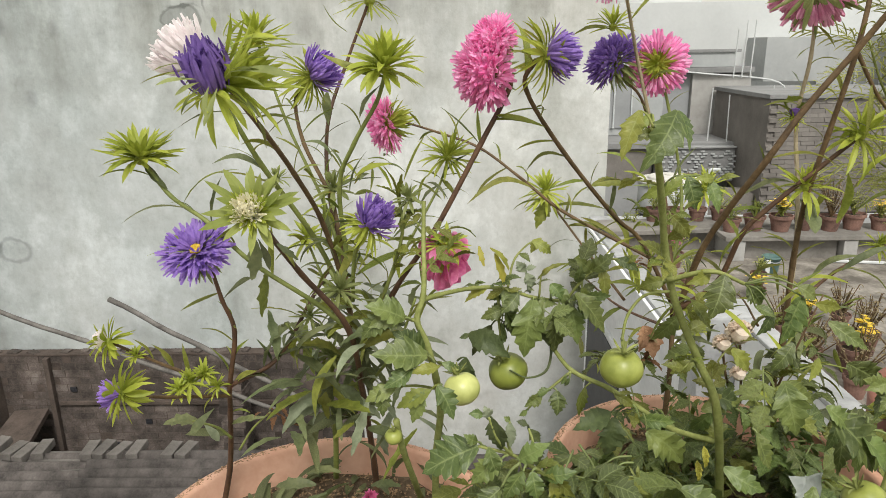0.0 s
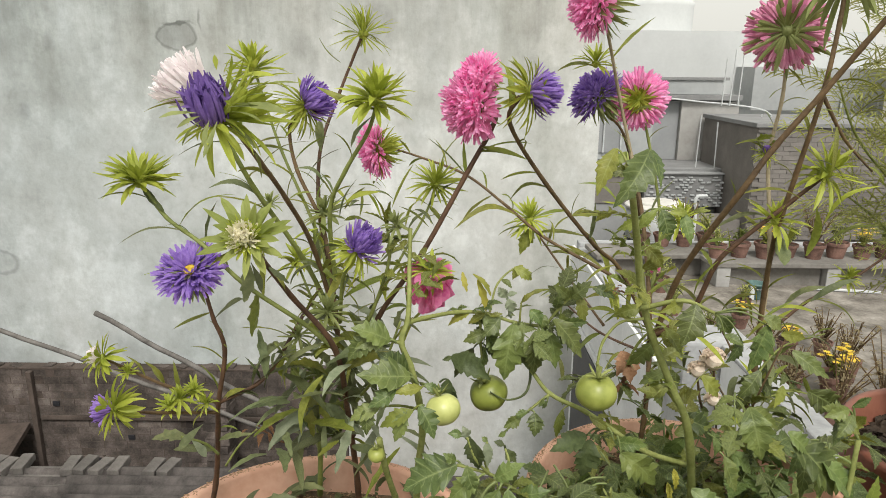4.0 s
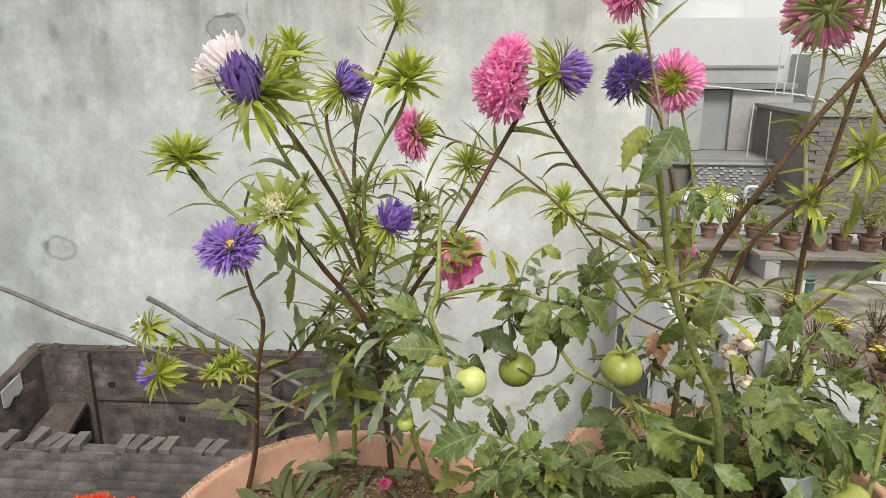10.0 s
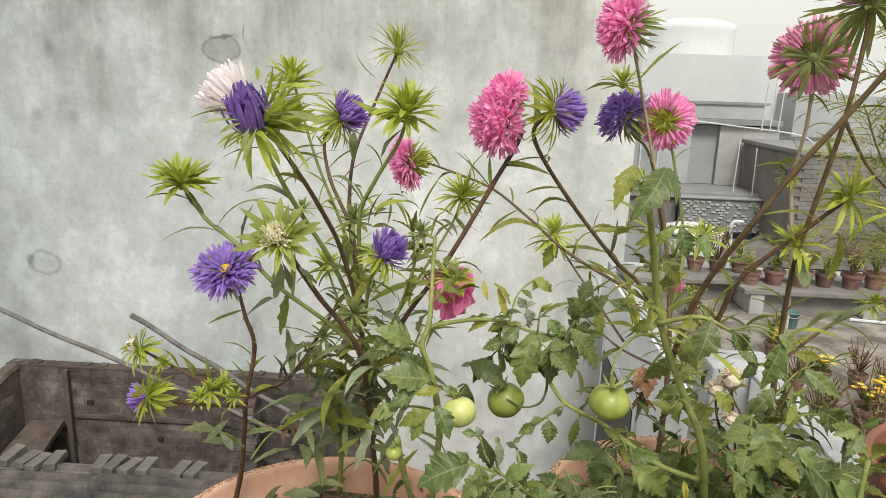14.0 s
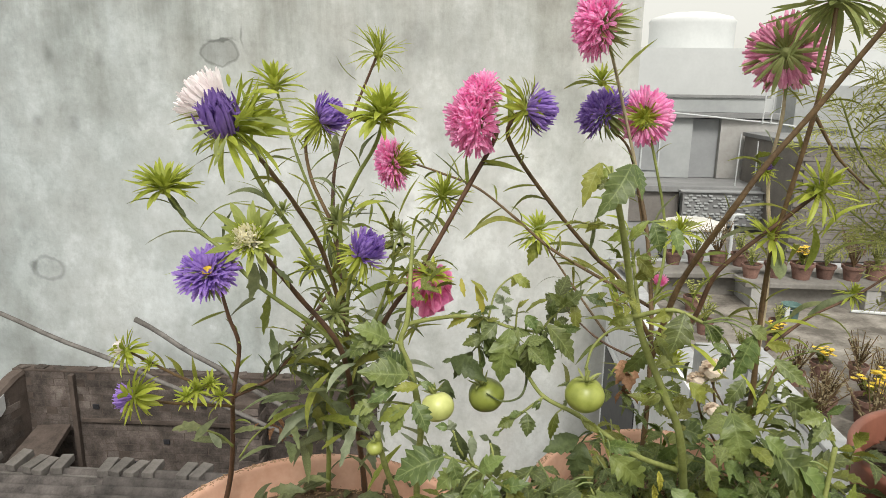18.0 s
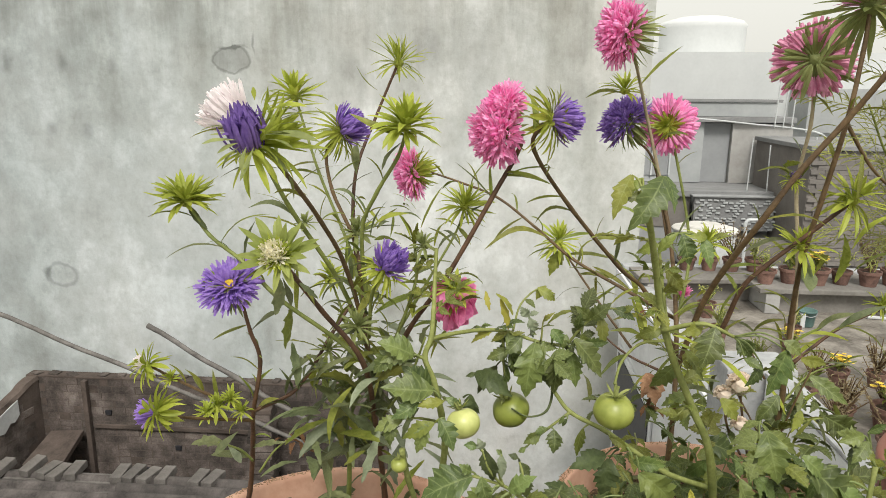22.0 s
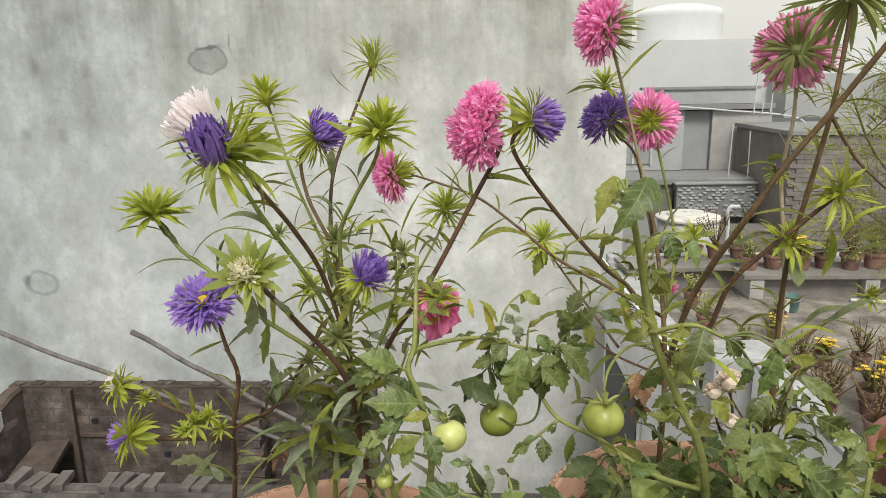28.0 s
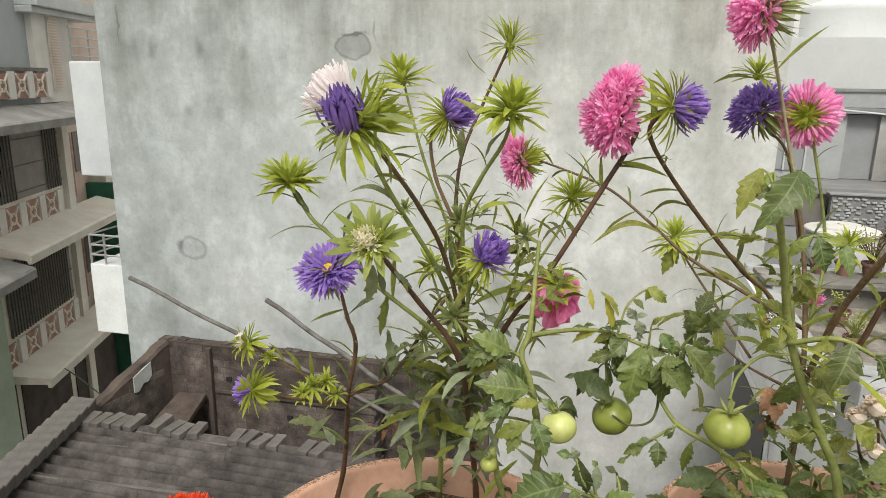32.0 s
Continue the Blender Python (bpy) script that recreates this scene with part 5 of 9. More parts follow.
for x, z0, z1 in ((4.78, -0.3, 0.72), (5.15, 0.9, 1.75), (5.30, 0.9, 1.9), (5.45, 0.9, 1.9), (5.9, -0.2, 0.75), (2.6, -0.2, 0.7)):
    part("pipe", tube([Vector((x, 13.0, z0)), Vector((x + 0.02, 13.0, z1))], 0.012, 0.012, 6), M_PIPE, far, m=FB)
part("pipe", tube([Vector((5.08, 12.9, 0.60)), Vector((5.10, 12.9, -0.28))], 0.012, 0.012, 6), M_PIPE, far, m=FB)

# brick ledge with an open pattern, weathered white
lattice = empty("pierced_brick_wall", (4.8, 12.7, -0.95), "weathered brick balustrade with an open pattern", "balustrade")
part("core", boxed(3.75, 5.18, 12.645, 12.78, -0.95, -0.34), M_ROOFDARK, lattice, m=base_of(lattice))
lib = mesh_of("brick", boxed(-0.040, 0.040, -0.05, 0.05, -0.015, 0.015, 0.004), M_FARGREY)
g = random.Random(3)
for k in range(12):
    for i in range(12):
        if g.random() < 0.60:
            part("brick", lib, None, lattice, m=base_of(lattice) @ pose(3.82 + 0.118 * i + (0.059 if k % 2 else 0) + g.uniform(-0.02, 0.02), 12.67, -0.92 + 0.048 * k, 0, g.uniform(-8, 8), g.uniform(-6, 6)))
part("top", boxed(3.70, 5.19, 12.6, 12.85, -0.335, -0.305, 0.006), M_FARDARK, lattice, m=base_of(lattice))

# dark brick house past the roof room
bh = empty("brick_house", (7.2, 11.8, -7.2), "dark bare brick house wall with weathered courses", "house")
BB = base_of(bh)
part("wall", boxed(5.20, 8.0, 11.5, 13.9, -7.2, 0.62), M_FARBRICK, bh, m=BB)
lib = [mesh_of("brick", boxed(-0.1105, 0.1105, -0.02, 0.03, 0.002, 0.0735, 0.002), M_FARBRICK)]
g = random.Random(9)
for k in range(25):
    for i in range(12):
        part("brick", lib[0], None, bh, m=BB @ pose(5.32 + 0.225 * i + (0.11 if k % 2 else 0), 11.492 + g.uniform(-0.006, 0.006), 0.54 - 0.076 * k))
part("coping", boxed(5.15, 8.1, 11.42, 13.9, 0.625, 0.70, 0.01), M_ROOFDARK, bh, m=BB)
part("bare_wall", boxed(3.4, 5.19, 11.7, 12.3, -7.2, -1.0), M_FARBRICK, bh, m=BB)

tower = empty("tank_tower", (3.6, 22, -7.2), "pale hazy rooftop building with a round water tank", "building")
TB = base_of(tower)
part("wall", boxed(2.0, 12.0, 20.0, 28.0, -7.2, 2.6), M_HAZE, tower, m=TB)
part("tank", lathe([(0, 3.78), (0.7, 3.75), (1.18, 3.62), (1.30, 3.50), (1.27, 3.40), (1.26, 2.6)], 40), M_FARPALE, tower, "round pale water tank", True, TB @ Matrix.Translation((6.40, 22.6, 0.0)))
block = empty("long_grey_block", (12, 17, -7.2), "long hazy grey apartment block in the distance", "building")
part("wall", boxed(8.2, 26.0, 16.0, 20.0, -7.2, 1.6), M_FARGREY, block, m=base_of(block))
for k in range(7):
    w_ = part("window", boxed(9.0 + 2.2 * k, 9.9 + 2.2 * k, 15.96, 15.995, 0.0, 0.9), M_FARDOOR, block, m=base_of(block))
    for q in range(4):
        part("pane_bar", boxed(9.0 + 2.2 * k + 0.28 * q, 9.04 + 2.2 * k + 0.28 * q, 15.93, 15.955, 0.0, 0.9), M_PIPE, w_)
cream = empty("cream_house", (11.5, 11, -7.2), "cream plastered house beyond the terrace", "house")
part("wall", boxed(9.4, 16.0, 10.4, 15.0, -7.2, 3.2), M_CREAM, cream, m=base_of(cream))
part("window", boxed(10.2, 11.0, 10.36, 10.395, 0.4, 1.5), M_FARDOOR, cream, m=base_of(cream))
part("sunshade", boxed(9.9, 11.3, 9.95, 10.395, 1.55, 1.63, 0.01), M_FARPALE, cream, m=base_of(cream))
shed = empty("blue_grey_shed", (7.5, 8.4, -1.2), "low shed with a pale sheet roof and grey walls", "shed")
part("wall", boxed(6.4, 9.2, 8.0, 9.6, -7.2, 0.05), M_FARGREY, shed, m=base_of(shed))
bm = boxed(-1.55, 1.55, -0.95, 0.95, -0.02, 0.02)
part("roof", bm, M_FARPALE, shed, m=base_of(shed) @ pose(7.8, 8.7, 0.28, -14, 0, 0))
bm = boxed(4.4, 6.35, 7.2, 7.4, -7.2, -0.55)
structure("lower_roof_wall", bm, M_FARBRICK, "dark brick wall of a lower neighbouring roof", "wall")
structure("lower_roof", boxed(1.37, 9.0, 5.56, 11.4, -7.2, -1.32), M_CONCRETE, "flat concrete roof of the lower house behind", "roof")

# water tank with a domed cream lid
tank = empty("water_tank", (2.42, 7.6, -1.32), "dull white plastic water tank with a cream lid", "water tank")
part("body", lathe([(0, 0.0), (0.30, 0.0), (0.33, 0.05), (0.33, 0.45), (0.315, 0.48), (0.33, 0.52), (0.33, 0.95), (0.31, 1.0), (0.33, 1.04), (0.33, 1.36), (0, 1.36)], 40), M_TANKWHITE, tank, smooth=True)
lid = part("lid", lathe([(0.335, 1.345), (0.352, 1.350), (0.356, 1.372), (0.345, 1.382), (0.235, 1.392), (0.230, 1.412), (0.215, 1.420), (0.10, 1.426), (0, 1.428)], 40), M_TANKLID, tank)
part("lid_knob", lathe([(0.05, 1.424), (0.05, 1.440), (0.0, 1.444)], 16), M_TANKLID, lid)
part("pipe", tube(curve_points([(0.40, -0.1, 0.0), (0.41, -0.1, 1.2), (0.40, -0.1, 1.47), (0.52, -0.1, 1.5)]), 0.018, 0.018, 7), M_PIPE, tank)
part("hoop", lathe([(0.337, 0.985), (0.342, 1.0), (0.337, 1.015)], 40), M_BLACK, tank)

# ---- small pots on the terrace ----
def small_pot(at, r, seed, plant="bush", label="", flower=None, dry=False):
    g = random.Random(seed)
    p = empty("small_flower_pot", at, label or "small clay pot with a scraggly green plant on the terrace", "flower pot", "small pots on the terrace")
    h = r * (1.75 if at[2] < 0.1 else 1.45)
    part("pot", lathe([(0, 0), (r * 0.68, 0), (r * 0.92, h * 0.78), (r * 1.03, h * 0.80), (r * 1.05, h), (r * 0.95, h), (r * 0.88, h * 0.86), (0, h * 0.84)], 22), M_SMALLPOT, p, smooth=False)
    part("soil", lathe([(r * 0.87, h * 0.85), (r * 0.5, h * 0.885), (0, h * 0.9)], 14), M_DARKSOIL, p)
    bm = bmesh.new()
    hh = r * (g.uniform(1.5, 1.9) if flower else g.uniform(3.4, 4.8) if dry else g.uniform(1.8, 3.0))
    lm = bmesh.new()
    fl = bmesh.new()
    for k in range(22 if dry else 12):
        a = g.uniform(0, 6.28)
        lean = g.uniform(0.1, 0.75)
        top = Vector((math.cos(a) * lean * hh * 0.75, math.sin(a) * lean * hh * 0.75, h * 0.85 + hh * g.uniform(0.55, 1.0)))
        line = curve_points([(0, 0, h * 0.85), top * 0.5 + Vector((0, 0, h * 0.5)), top], 4)
        tube(line, 0.004, 0.002, 4, bm)
        for q in range(9):
            s = line[g.randrange(3, len(line))]
            b = g.uniform(0, 6.28)
            blade(lm, s, (math.cos(b), math.sin(b), g.uniform(-0.3, 0.8)), (0, 0, 1), r * g.uniform(0.25, 0.6), r * 0.16, 0.5, 0.25, 3)
        if flower:
            for q in range(3):
                c = top + Vector((g.uniform(-0.4, 0.4) * r, g.uniform(-0.4, 0.4) * r, g.uniform(-0.1, 0.35) * r))
                for i in range(9):
                    b = i * 0.698
                    blade(fl, c, (math.cos(b), math.sin(b), 0.35), (0, 0, 1), r * 0.27, r * 0.15, 0.3, 0.1, 2, shape=0.75)
                lathe_at(fl, c + Vector((0, 0, r * 0.03)), r * 0.09)
    tagged(part("twiggy_growth", bm, M_STEMBROWN if dry else M_STEMGREEN, p), kind="stuff")
    tagged(part("foliage", lm, M_WEED if dry else (M_FEATHER if seed % 3 == 0 else M_LEAF), p), kind="stuff")
    if flower:
        tagged(part("blossom", fl, flower, p, "clustered small blossoms"), kind="stuff")
    return p


def lathe_at(bm, c, r):
    vs = [bm.verts.new(c + Vector((r * math.cos(a), r * math.sin(a), 0))) for a in (1.257 * i for i in range(5))]
    t = bm.verts.new(c + Vector((0, 0, r * 0.5)))
    for i in range(5):
        bm.faces.new((vs[i], vs[(i + 1) % 5], t))


POTS = [((1.92, 3.50, 0), 0.055, 1, M_YELLOWPETAL), ((1.90, 2.98, 0), 0.075, 2, M_YELLOWPETAL), ((1.84, 3.92, 0), 0.052, 4, M_YELLOWPETAL), ((1.56, 3.66, 0), 0.052, 5, None),
        ((1.61, 3.24, 0), 0.055, 7, None), ((1.62, 2.88, 0), 0.055, 8, None), ((1.98, 4.22, 0), 0.050, 9, None), ((1.50, 4.15, 0), 0.055, 15, None), ((2.10, 3.22, 0), 0.060, 13, None), ((2.25, 2.96, 0), 0.062, 16, None),
        ((1.74, 3.06, 0), 0.052, 14, None), ((1.56, 4.62, 0), 0.062, 12, None), ((1.78, 2.74, 0), 0.055, 22, None), ((2.02, 2.80, 0), 0.060, 23, None), ((1.95, 3.10, 0), 0.050, 24, None), ((2.12, 3.50, 0), 0.050, 25, None), ((1.75, 3.40, 0), 0.045, 26, None), ((3.05, 3.15, 0), 0.075, 3, M_YELLOWPETAL), ((3.75, 3.2, 0), 0.080, 18, None), ((4.35, 3.6, 0), 0.085, 21, None)]
for at, r, s, f in POTS:
    small_pot(at, r, s, label="small clay pot with a bush of yellow blossoms" if f else "", flower=f, dry=s in (8, 13, 14, 16, 22, 23, 24, 25, 26))
bench = empty("plank_bench", (2.9, 4.9, 0), "low grey bench of cement slabs with pots on it", "bench")
part("top", boxed(-0.95, 0.75, -0.18, 0.18, 0.15, 0.185, 0.006), M_CONCRETE, bench)
for x in (-0.9, -0.1, 0.62):
    part("support", boxed(x, x + 0.10, -0.17, 0.17, 0.0, 0.148, 0.006), M_GREYSLAB, bench)
part("front_panel", boxed(-0.79, -0.11, -0.10, -0.06, 0.0, 0.146), M_CONCRETE, bench)
part("front_panel", boxed(0.01, 0.61, -0.10, -0.06, 0.0, 0.146), M_CONCRETE, bench)
copy_thing(bench, pose(2.1, 5.15, 0, 0, 0, 4))
for k in range(9):
    small_pot((2.04 + 0.180 * k, 4.88 + 0.03 * (k % 2), 0.186), 0.070 + 0.006 * (k % 3), 30 + k, label="small clay pot with thin stems on the bench", flower=M_YELLOWPETAL if k in (2, 6) else None, dry=k in (4,))
for k in range(5):
    small_pot((1.40 + 0.17 * k, 5.22, 0.186 if k > 0 else 0.0), 0.070, 50 + k, label="small clay pot with thin stems on the bench", dry=k == 3)
can = empty("metal_canister", (3.62, 4.62, 0), "dull grey metal canister standing by the bench", "canister")
part("body", lathe([(0, 0), (0.10, 0), (0.105, 0.02), (0.105, 0.19), (0.08, 0.22), (0.05, 0.235), (0.05, 0.27), (0, 0.27)], 24), M_GREYSTEEL, can, smooth=True)
part("handle", tube(curve_points([(-0.05, 0, 0.25), (-0.03, 0, 0.31), (0.03, 0, 0.31), (0.05, 0, 0.25)]), 0.006, 0.006, 6), M_GREYSTEEL, can)
jar = empty("teal_bucket", (2.18, 4.49, 0), "small teal plastic bucket with a white stripe by the bench", "bucket")
part("body", lathe([(0, 0), (0.046, 0), (0.050, 0.01), (0.060, 0.10), (0.065, 0.102), (0.065, 0.112), (0.057, 0.112), (0.048, 0.02), (0, 0.02)], 24), M_TEAL, jar, smooth=True)
part("stripe", boxed(-0.060, -0.030, -0.062, -0.048, 0.005, 0.10, 0.004), M_PIPE, jar, "white stripe")
part("handle", tube(curve_points([(-0.063, 0, 0.105), (-0.045, -0.045, 0.09), (0.0, -0.066, 0.08), (0.045, -0.045, 0.09), (0.063, 0, 0.105)]), 0.003, 0.003, 5), M_GREYSTEEL, jar)
cup = empty("white_cup", (3.86, 4.60, 0), "white cup turned up beside the canister", "cup")
part("body", lathe([(0, 0), (0.04, 0), (0.055, 0.12), (0.05, 0.12), (0.036, 0.01), (0, 0.01)], 18), M_PIPE, cup)
tagged(part("white_pipe", tube([Vector((2.68, 4.68, 0.013)), Vector((3.12, 4.60, 0.013))], 0.012, 0.012, 7), M_PIPE), "length of white pipe lying on the terrace floor", "pipe")

# ---- the three big pots ----
def husk(bm, c, e, g):
    """A tiny pointed grain lying anyhow."""
    a, b = g.uniform(0, 6.28), g.uniform(-0.5, 0.5)
    d = Vector((math.cos(a) * math.cos(b), math.sin(a) * math.cos(b), math.sin(b)))
    s1 = d.orthogonal().normalized()
    s2 = d.cross(s1)
    t, u = bm.verts.new(c + d * e * 1.9), bm.verts.new(c - d * e * 1.9)
    ring = [bm.verts.new(c + e * (math.cos(q) * s1 + math.sin(q) * s2)) for q in (0, 2.1, 4.2)]
    for i in range(3):
        bm.faces.new((ring[i], ring[(i + 1) % 3], t))
        bm.faces.new((ring[(i + 1) % 3], ring[i], u))


def big_pot(name, at, r, h, material, rim, label, soil, seed):
    p = empty(name, at, label, "flower pot", "big pots on the parapet")
    part("body", lathe([(0, 0), (r * 0.66, 0), (r * 0.68, 0.01), (r * 0.90, h * 0.80), (r * 0.905, h * 0.83), (r * 0.865, h * 0.83), (r * 0.63, 0.03), (0, 0.03)], 64, wobble=0.004, seed=seed), material, p, smooth=True)
    part("rim", lathe([(r * 0.90, h * 0.80), (r * 0.955, h * 0.815), (r * 0.985, h * 0.86), (r * 1.0, h * 0.985), (r * 0.99, h), (r * 0.935, h * 1.004), (r * 0.925, h * 0.99), (r * 0.90, h * 0.90), (r * 0.86, h * 0.80)], 72, wobble=0.004, seed=seed), rim, p, smooth=True)
    g = random.Random(seed)
    bm = bmesh.new()
    n, m = 40, 12
    c = bm.verts.new((0, 0, h * 0.89))
    rings = []
    for k in range(1, m + 1):
        rr = r * 0.885 * k / m
        rings.append([bm.verts.new((rr * math.cos(6.2832 * i / n), rr * math.sin(6.2832 * i / n), h * 0.875 + 0.010 * noise.noise((rr * 40 * math.cos(6.2832 * i / n), rr * 40 * math.sin(6.2832 * i / n), seed)) + g.uniform(-0.003, 0.003))) for i in range(n)])
    for i in range(n):
        bm.faces.new((c, rings[0][i], rings[0][(i + 1) % n]))
    for a, b in zip(rings, rings[1:]):
        for i in range(n):
            bm.faces.new((a[i], b[i], b[(i + 1) % n], a[(i + 1) % n]))
    s = part("soil", bm, soil, p)
    bits = bmesh.new()
    grains = bmesh.new()
    for k in range(3800 if soil is M_SOIL else 520):
        a, q = g.uniform(0, 6.28), r * 0.86 * math.sqrt(g.random())
        z = h * 0.875 + g.uniform(0.0, 0.010)
        if soil is M_SOIL:
            husk(grains, Vector((q * math.cos(a), q * math.sin(a), z - 0.002)), 0.0013 * g.uniform(0.6, 1.5), g)
            if k < 60:
                blade(bits, (q * math.cos(a), q * math.sin(a), z), (math.cos(a * 5), math.sin(a * 5), g.uniform(0, 0.5)), (0, 0, 1), g.uniform(0.02, 0.05), 0.012, 0.6, 0.3, 4)
        else:
            blade(bits, (q * math.cos(a), q * math.sin(a), z + g.uniform(0, 0.008)), (math.cos(a * 5), math.sin(a * 5), g.uniform(-0.1, 0.5)), (0, 0, 1), g.uniform(0.012, 0.035), g.uniform(0.006, 0.014), 0.8, 0.4, 3, twist=g.uniform(-1, 1))
    tagged(part("litter", bits, M_MULCH if soil is not M_SOIL else M_LEAFGREY, p, "dead leaves lying on the soil"), kind="stuff")
    if soil is M_SOIL:
        tagged(part("grain", grains, M_GRAIN, p, "pale husks strewn on the soil"), kind="stuff")
        gr = bmesh.new()
        for k in range(520):
            a = g.uniform(0.4, 3.4) if k % 3 else g.uniform(2.0, 2.9)
            husk(gr, Vector((r * 0.962 * math.cos(a) + g.uniform(-0.005, 0.005), r * 0.962 * math.sin(a) + g.uniform(-0.005, 0.005), h * 1.003)), 0.0008 * g.uniform(0.5, 1.5), g)
        tagged(part("rim_grit", gr, M_GRAIN, p, "grit and husks on the rim"), kind="stuff")
    else:
        for k in range(34):
            a, q, b = g.uniform(0, 6.28), r * 0.7 * math.sqrt(g.random()), g.uniform(0, 3.14)
            c0 = Vector((q * math.cos(a), q * math.sin(a), h * 0.90))
            d = Vector((math.cos(b), math.sin(b), 0.05)) * g.uniform(0.02, 0.06)
            part("straw", tube([c0 - d, c0 + Vector((0, 0, 0.006)), c0 + d], 0.0009, 0.0006, 4), M_GRAIN, p, "pale dry stalk on the soil")
    return p


big_pot("terracotta_pot", (-0.135, 0.625, 0.625), 0.215, 0.357, M_TERRA, M_TERRAIN, "large peach terracotta pot holding asters and a tomato plant", M_SOIL, 1)
big_pot("terracotta_pot", (0.345, 0.745, 0.625), 0.213, 0.357, M_TERRA, M_TERRAIN, "large peach terracotta pot overgrown with tomato leaves", M_SOIL, 2)
big_pot("red_brown_pot", (0.86, 0.865, 0.625), 0.217, 0.357, M_REDPOT, M_REDPOT, "red-brown pot with dark mulch and bare stems", M_DARKSOIL, 3)
SOIL = 0.625 + 0.357 * 0.875

# ---- asters in the first pot ----
A = empty("aster_plant", (-0.15, 0.68, SOIL), "bushy aster with violet, white and pink blooms in terracotta pot", "aster")
base_l = (-0.292, 0.735, SOIL - 0.01)
stem(A, [base_l, (-0.269, 0.725, 1.010), (-0.248, 0.690, 1.104), (-0.234, 0.660, 1.157), (-0.215, 0.640, 1.229), (-0.219, 0.625, 1.271), (-0.224, 0.618, 1.308)], 0.0038, 0.0019, M_STEMDARK, 9, 0.035, LANCE, 11, 0.35, 0.95)
stem(A, [(-0.234, 0.660, 1.157), (-0.284, 0.640, 1.188), (-0.333, 0.610, 1.233)], 0.0022, 0.0014, M_STEMBROWN, 8, 0.032, LANCE, 12, 0.1, 0.9)
stem(A, [(-0.234, 0.660, 1.145), (-0.280, 0.600, 1.176), (-0.293, 0.550, 1.206)], 0.0022, 0.0014, M_STEMBROWN, 4, 0.03, LANCE, 13, 0.2, 0.85)
stem(A, [(-0.234, 0.660, 1.157), (-0.179, 0.660, 1.189), (-0.138, 0.670, 1.255), (-0.121, 0.700, 1.282)], 0.0026, 0.0018, M_STEMDARK, 7, 0.045, LANCE_GREY, 14)
stem(A, [(-0.250, 0.690, 1.073), (-0.261, 0.680, 1.093), (-0.285, 0.670, 1.108)], 0.0018, 0.0012, M_STEMGREEN, 4, 0.045, LANCE_GREY, 15, 0.4, 1.0)
stem(A, [(-0.242, 0.690, 1.057), (-0.223, 0.690, 1.086), (-0.201, 0.690, 1.107)], 0.0015, 0.001, M_STEMGREEN)
base_m = (-0.088, 0.735, SOIL - 0.01)
stem(A, [base_m, (-0.088, 0.735, 1.000), (-0.091, 0.690, 1.129), (-0.093, 0.625, 1.239), (-0.127, 0.585, 1.311), (-0.127, 0.490, 1.375), (-0.122, 0.440, 1.402)], 0.0044, 0.0018, M_STEMDARK, 14, 0.06, LANCE, 16, 0.3, 0.95)
stem(A, [(-0.094, 0.700, 1.139), (-0.106, 0.710, 1.237), (-0.120, 0.670, 1.337), (-0.132, 0.610, 1.401), (-0.138, 0.540, 1.449), (-0.149, 0.475, 1.497)], 0.0032, 0.0020, M_STEMBROWN, 16, 0.06, LANCE, 17, 0.1, 0.95)
stem(A, [(-0.106, 0.710, 1.237), (-0.135, 0.690, 1.318), (-0.171, 0.640, 1.406), (-0.192, 0.610, 1.469), (-0.213, 0.600, 1.512)], 0.0030, 0.0022, M_STEMGREEN, 13, 0.06, LANCE, 18, 0.1, 0.9)
stem(A, [(-0.107, 0.730, 1.230), (-0.125, 0.760, 1.337), (-0.156, 0.770, 1.408), (-0.162, 0.770, 1.459), (-0.141, 0.767, 1.482)], 0.0028, 0.0018, M_STEMBROWN, 11, 0.06, LANCE, 19)
stem(A, [(-0.107, 0.740, 1.196), (-0.133, 0.800, 1.313), (-0.141, 0.820, 1.369), (-0.140, 0.850, 1.430), (-0.117, 0.870, 1.496), (-0.087, 0.873, 1.566)], 0.0032, 0.0018, M_STEMDARK, 12, 0.065, LANCE, 20)
stem(A, [(-0.107, 0.730, 1.274), (-0.108, 0.710, 1.369), (-0.087, 0.690, 1.418), (-0.061, 0.680, 1.460), (-0.050, 0.670, 1.488)], 0.0028, 0.0020, M_STEMGREEN, 8, 0.06, LANCE, 21)
stem(A, [(-0.117, 0.750, 1.267), (-0.138, 0.780, 1.332), (-0.186, 0.820, 1.427), (-0.215, 0.830, 1.519)], 0.0024, 0.0016, M_STEMGREEN, 9, 0.06, LANCE, 22)
stem(A, [(-0.094, 0.630, 1.237), (-0.128, 0.630, 1.267), (-0.183, 0.620, 1.312), (-0.224, 0.625, 1.352), (-0.264, 0.640, 1.376), (-0.291, 0.647, 1.411)], 0.0026, 0.0020, M_STEMGREEN, 9, 0.065, LANCE, 23, 0.3, 0.95)
stem(A, [(-0.094, 0.670, 1.252), (-0.084, 0.640, 1.315), (-0.064, 0.620, 1.350)], 0.0022, 0.0018, M_STEMGREEN, 6, 0.05, LANCE, 24)
stem(A, [(-0.113, 0.700, 1.219), (-0.132, 0.720, 1.254), (-0.152, 0.737, 1.297)], 0.0020, 0.0014, M_STEMGREEN, 6, 0.05, LANCE, 25)
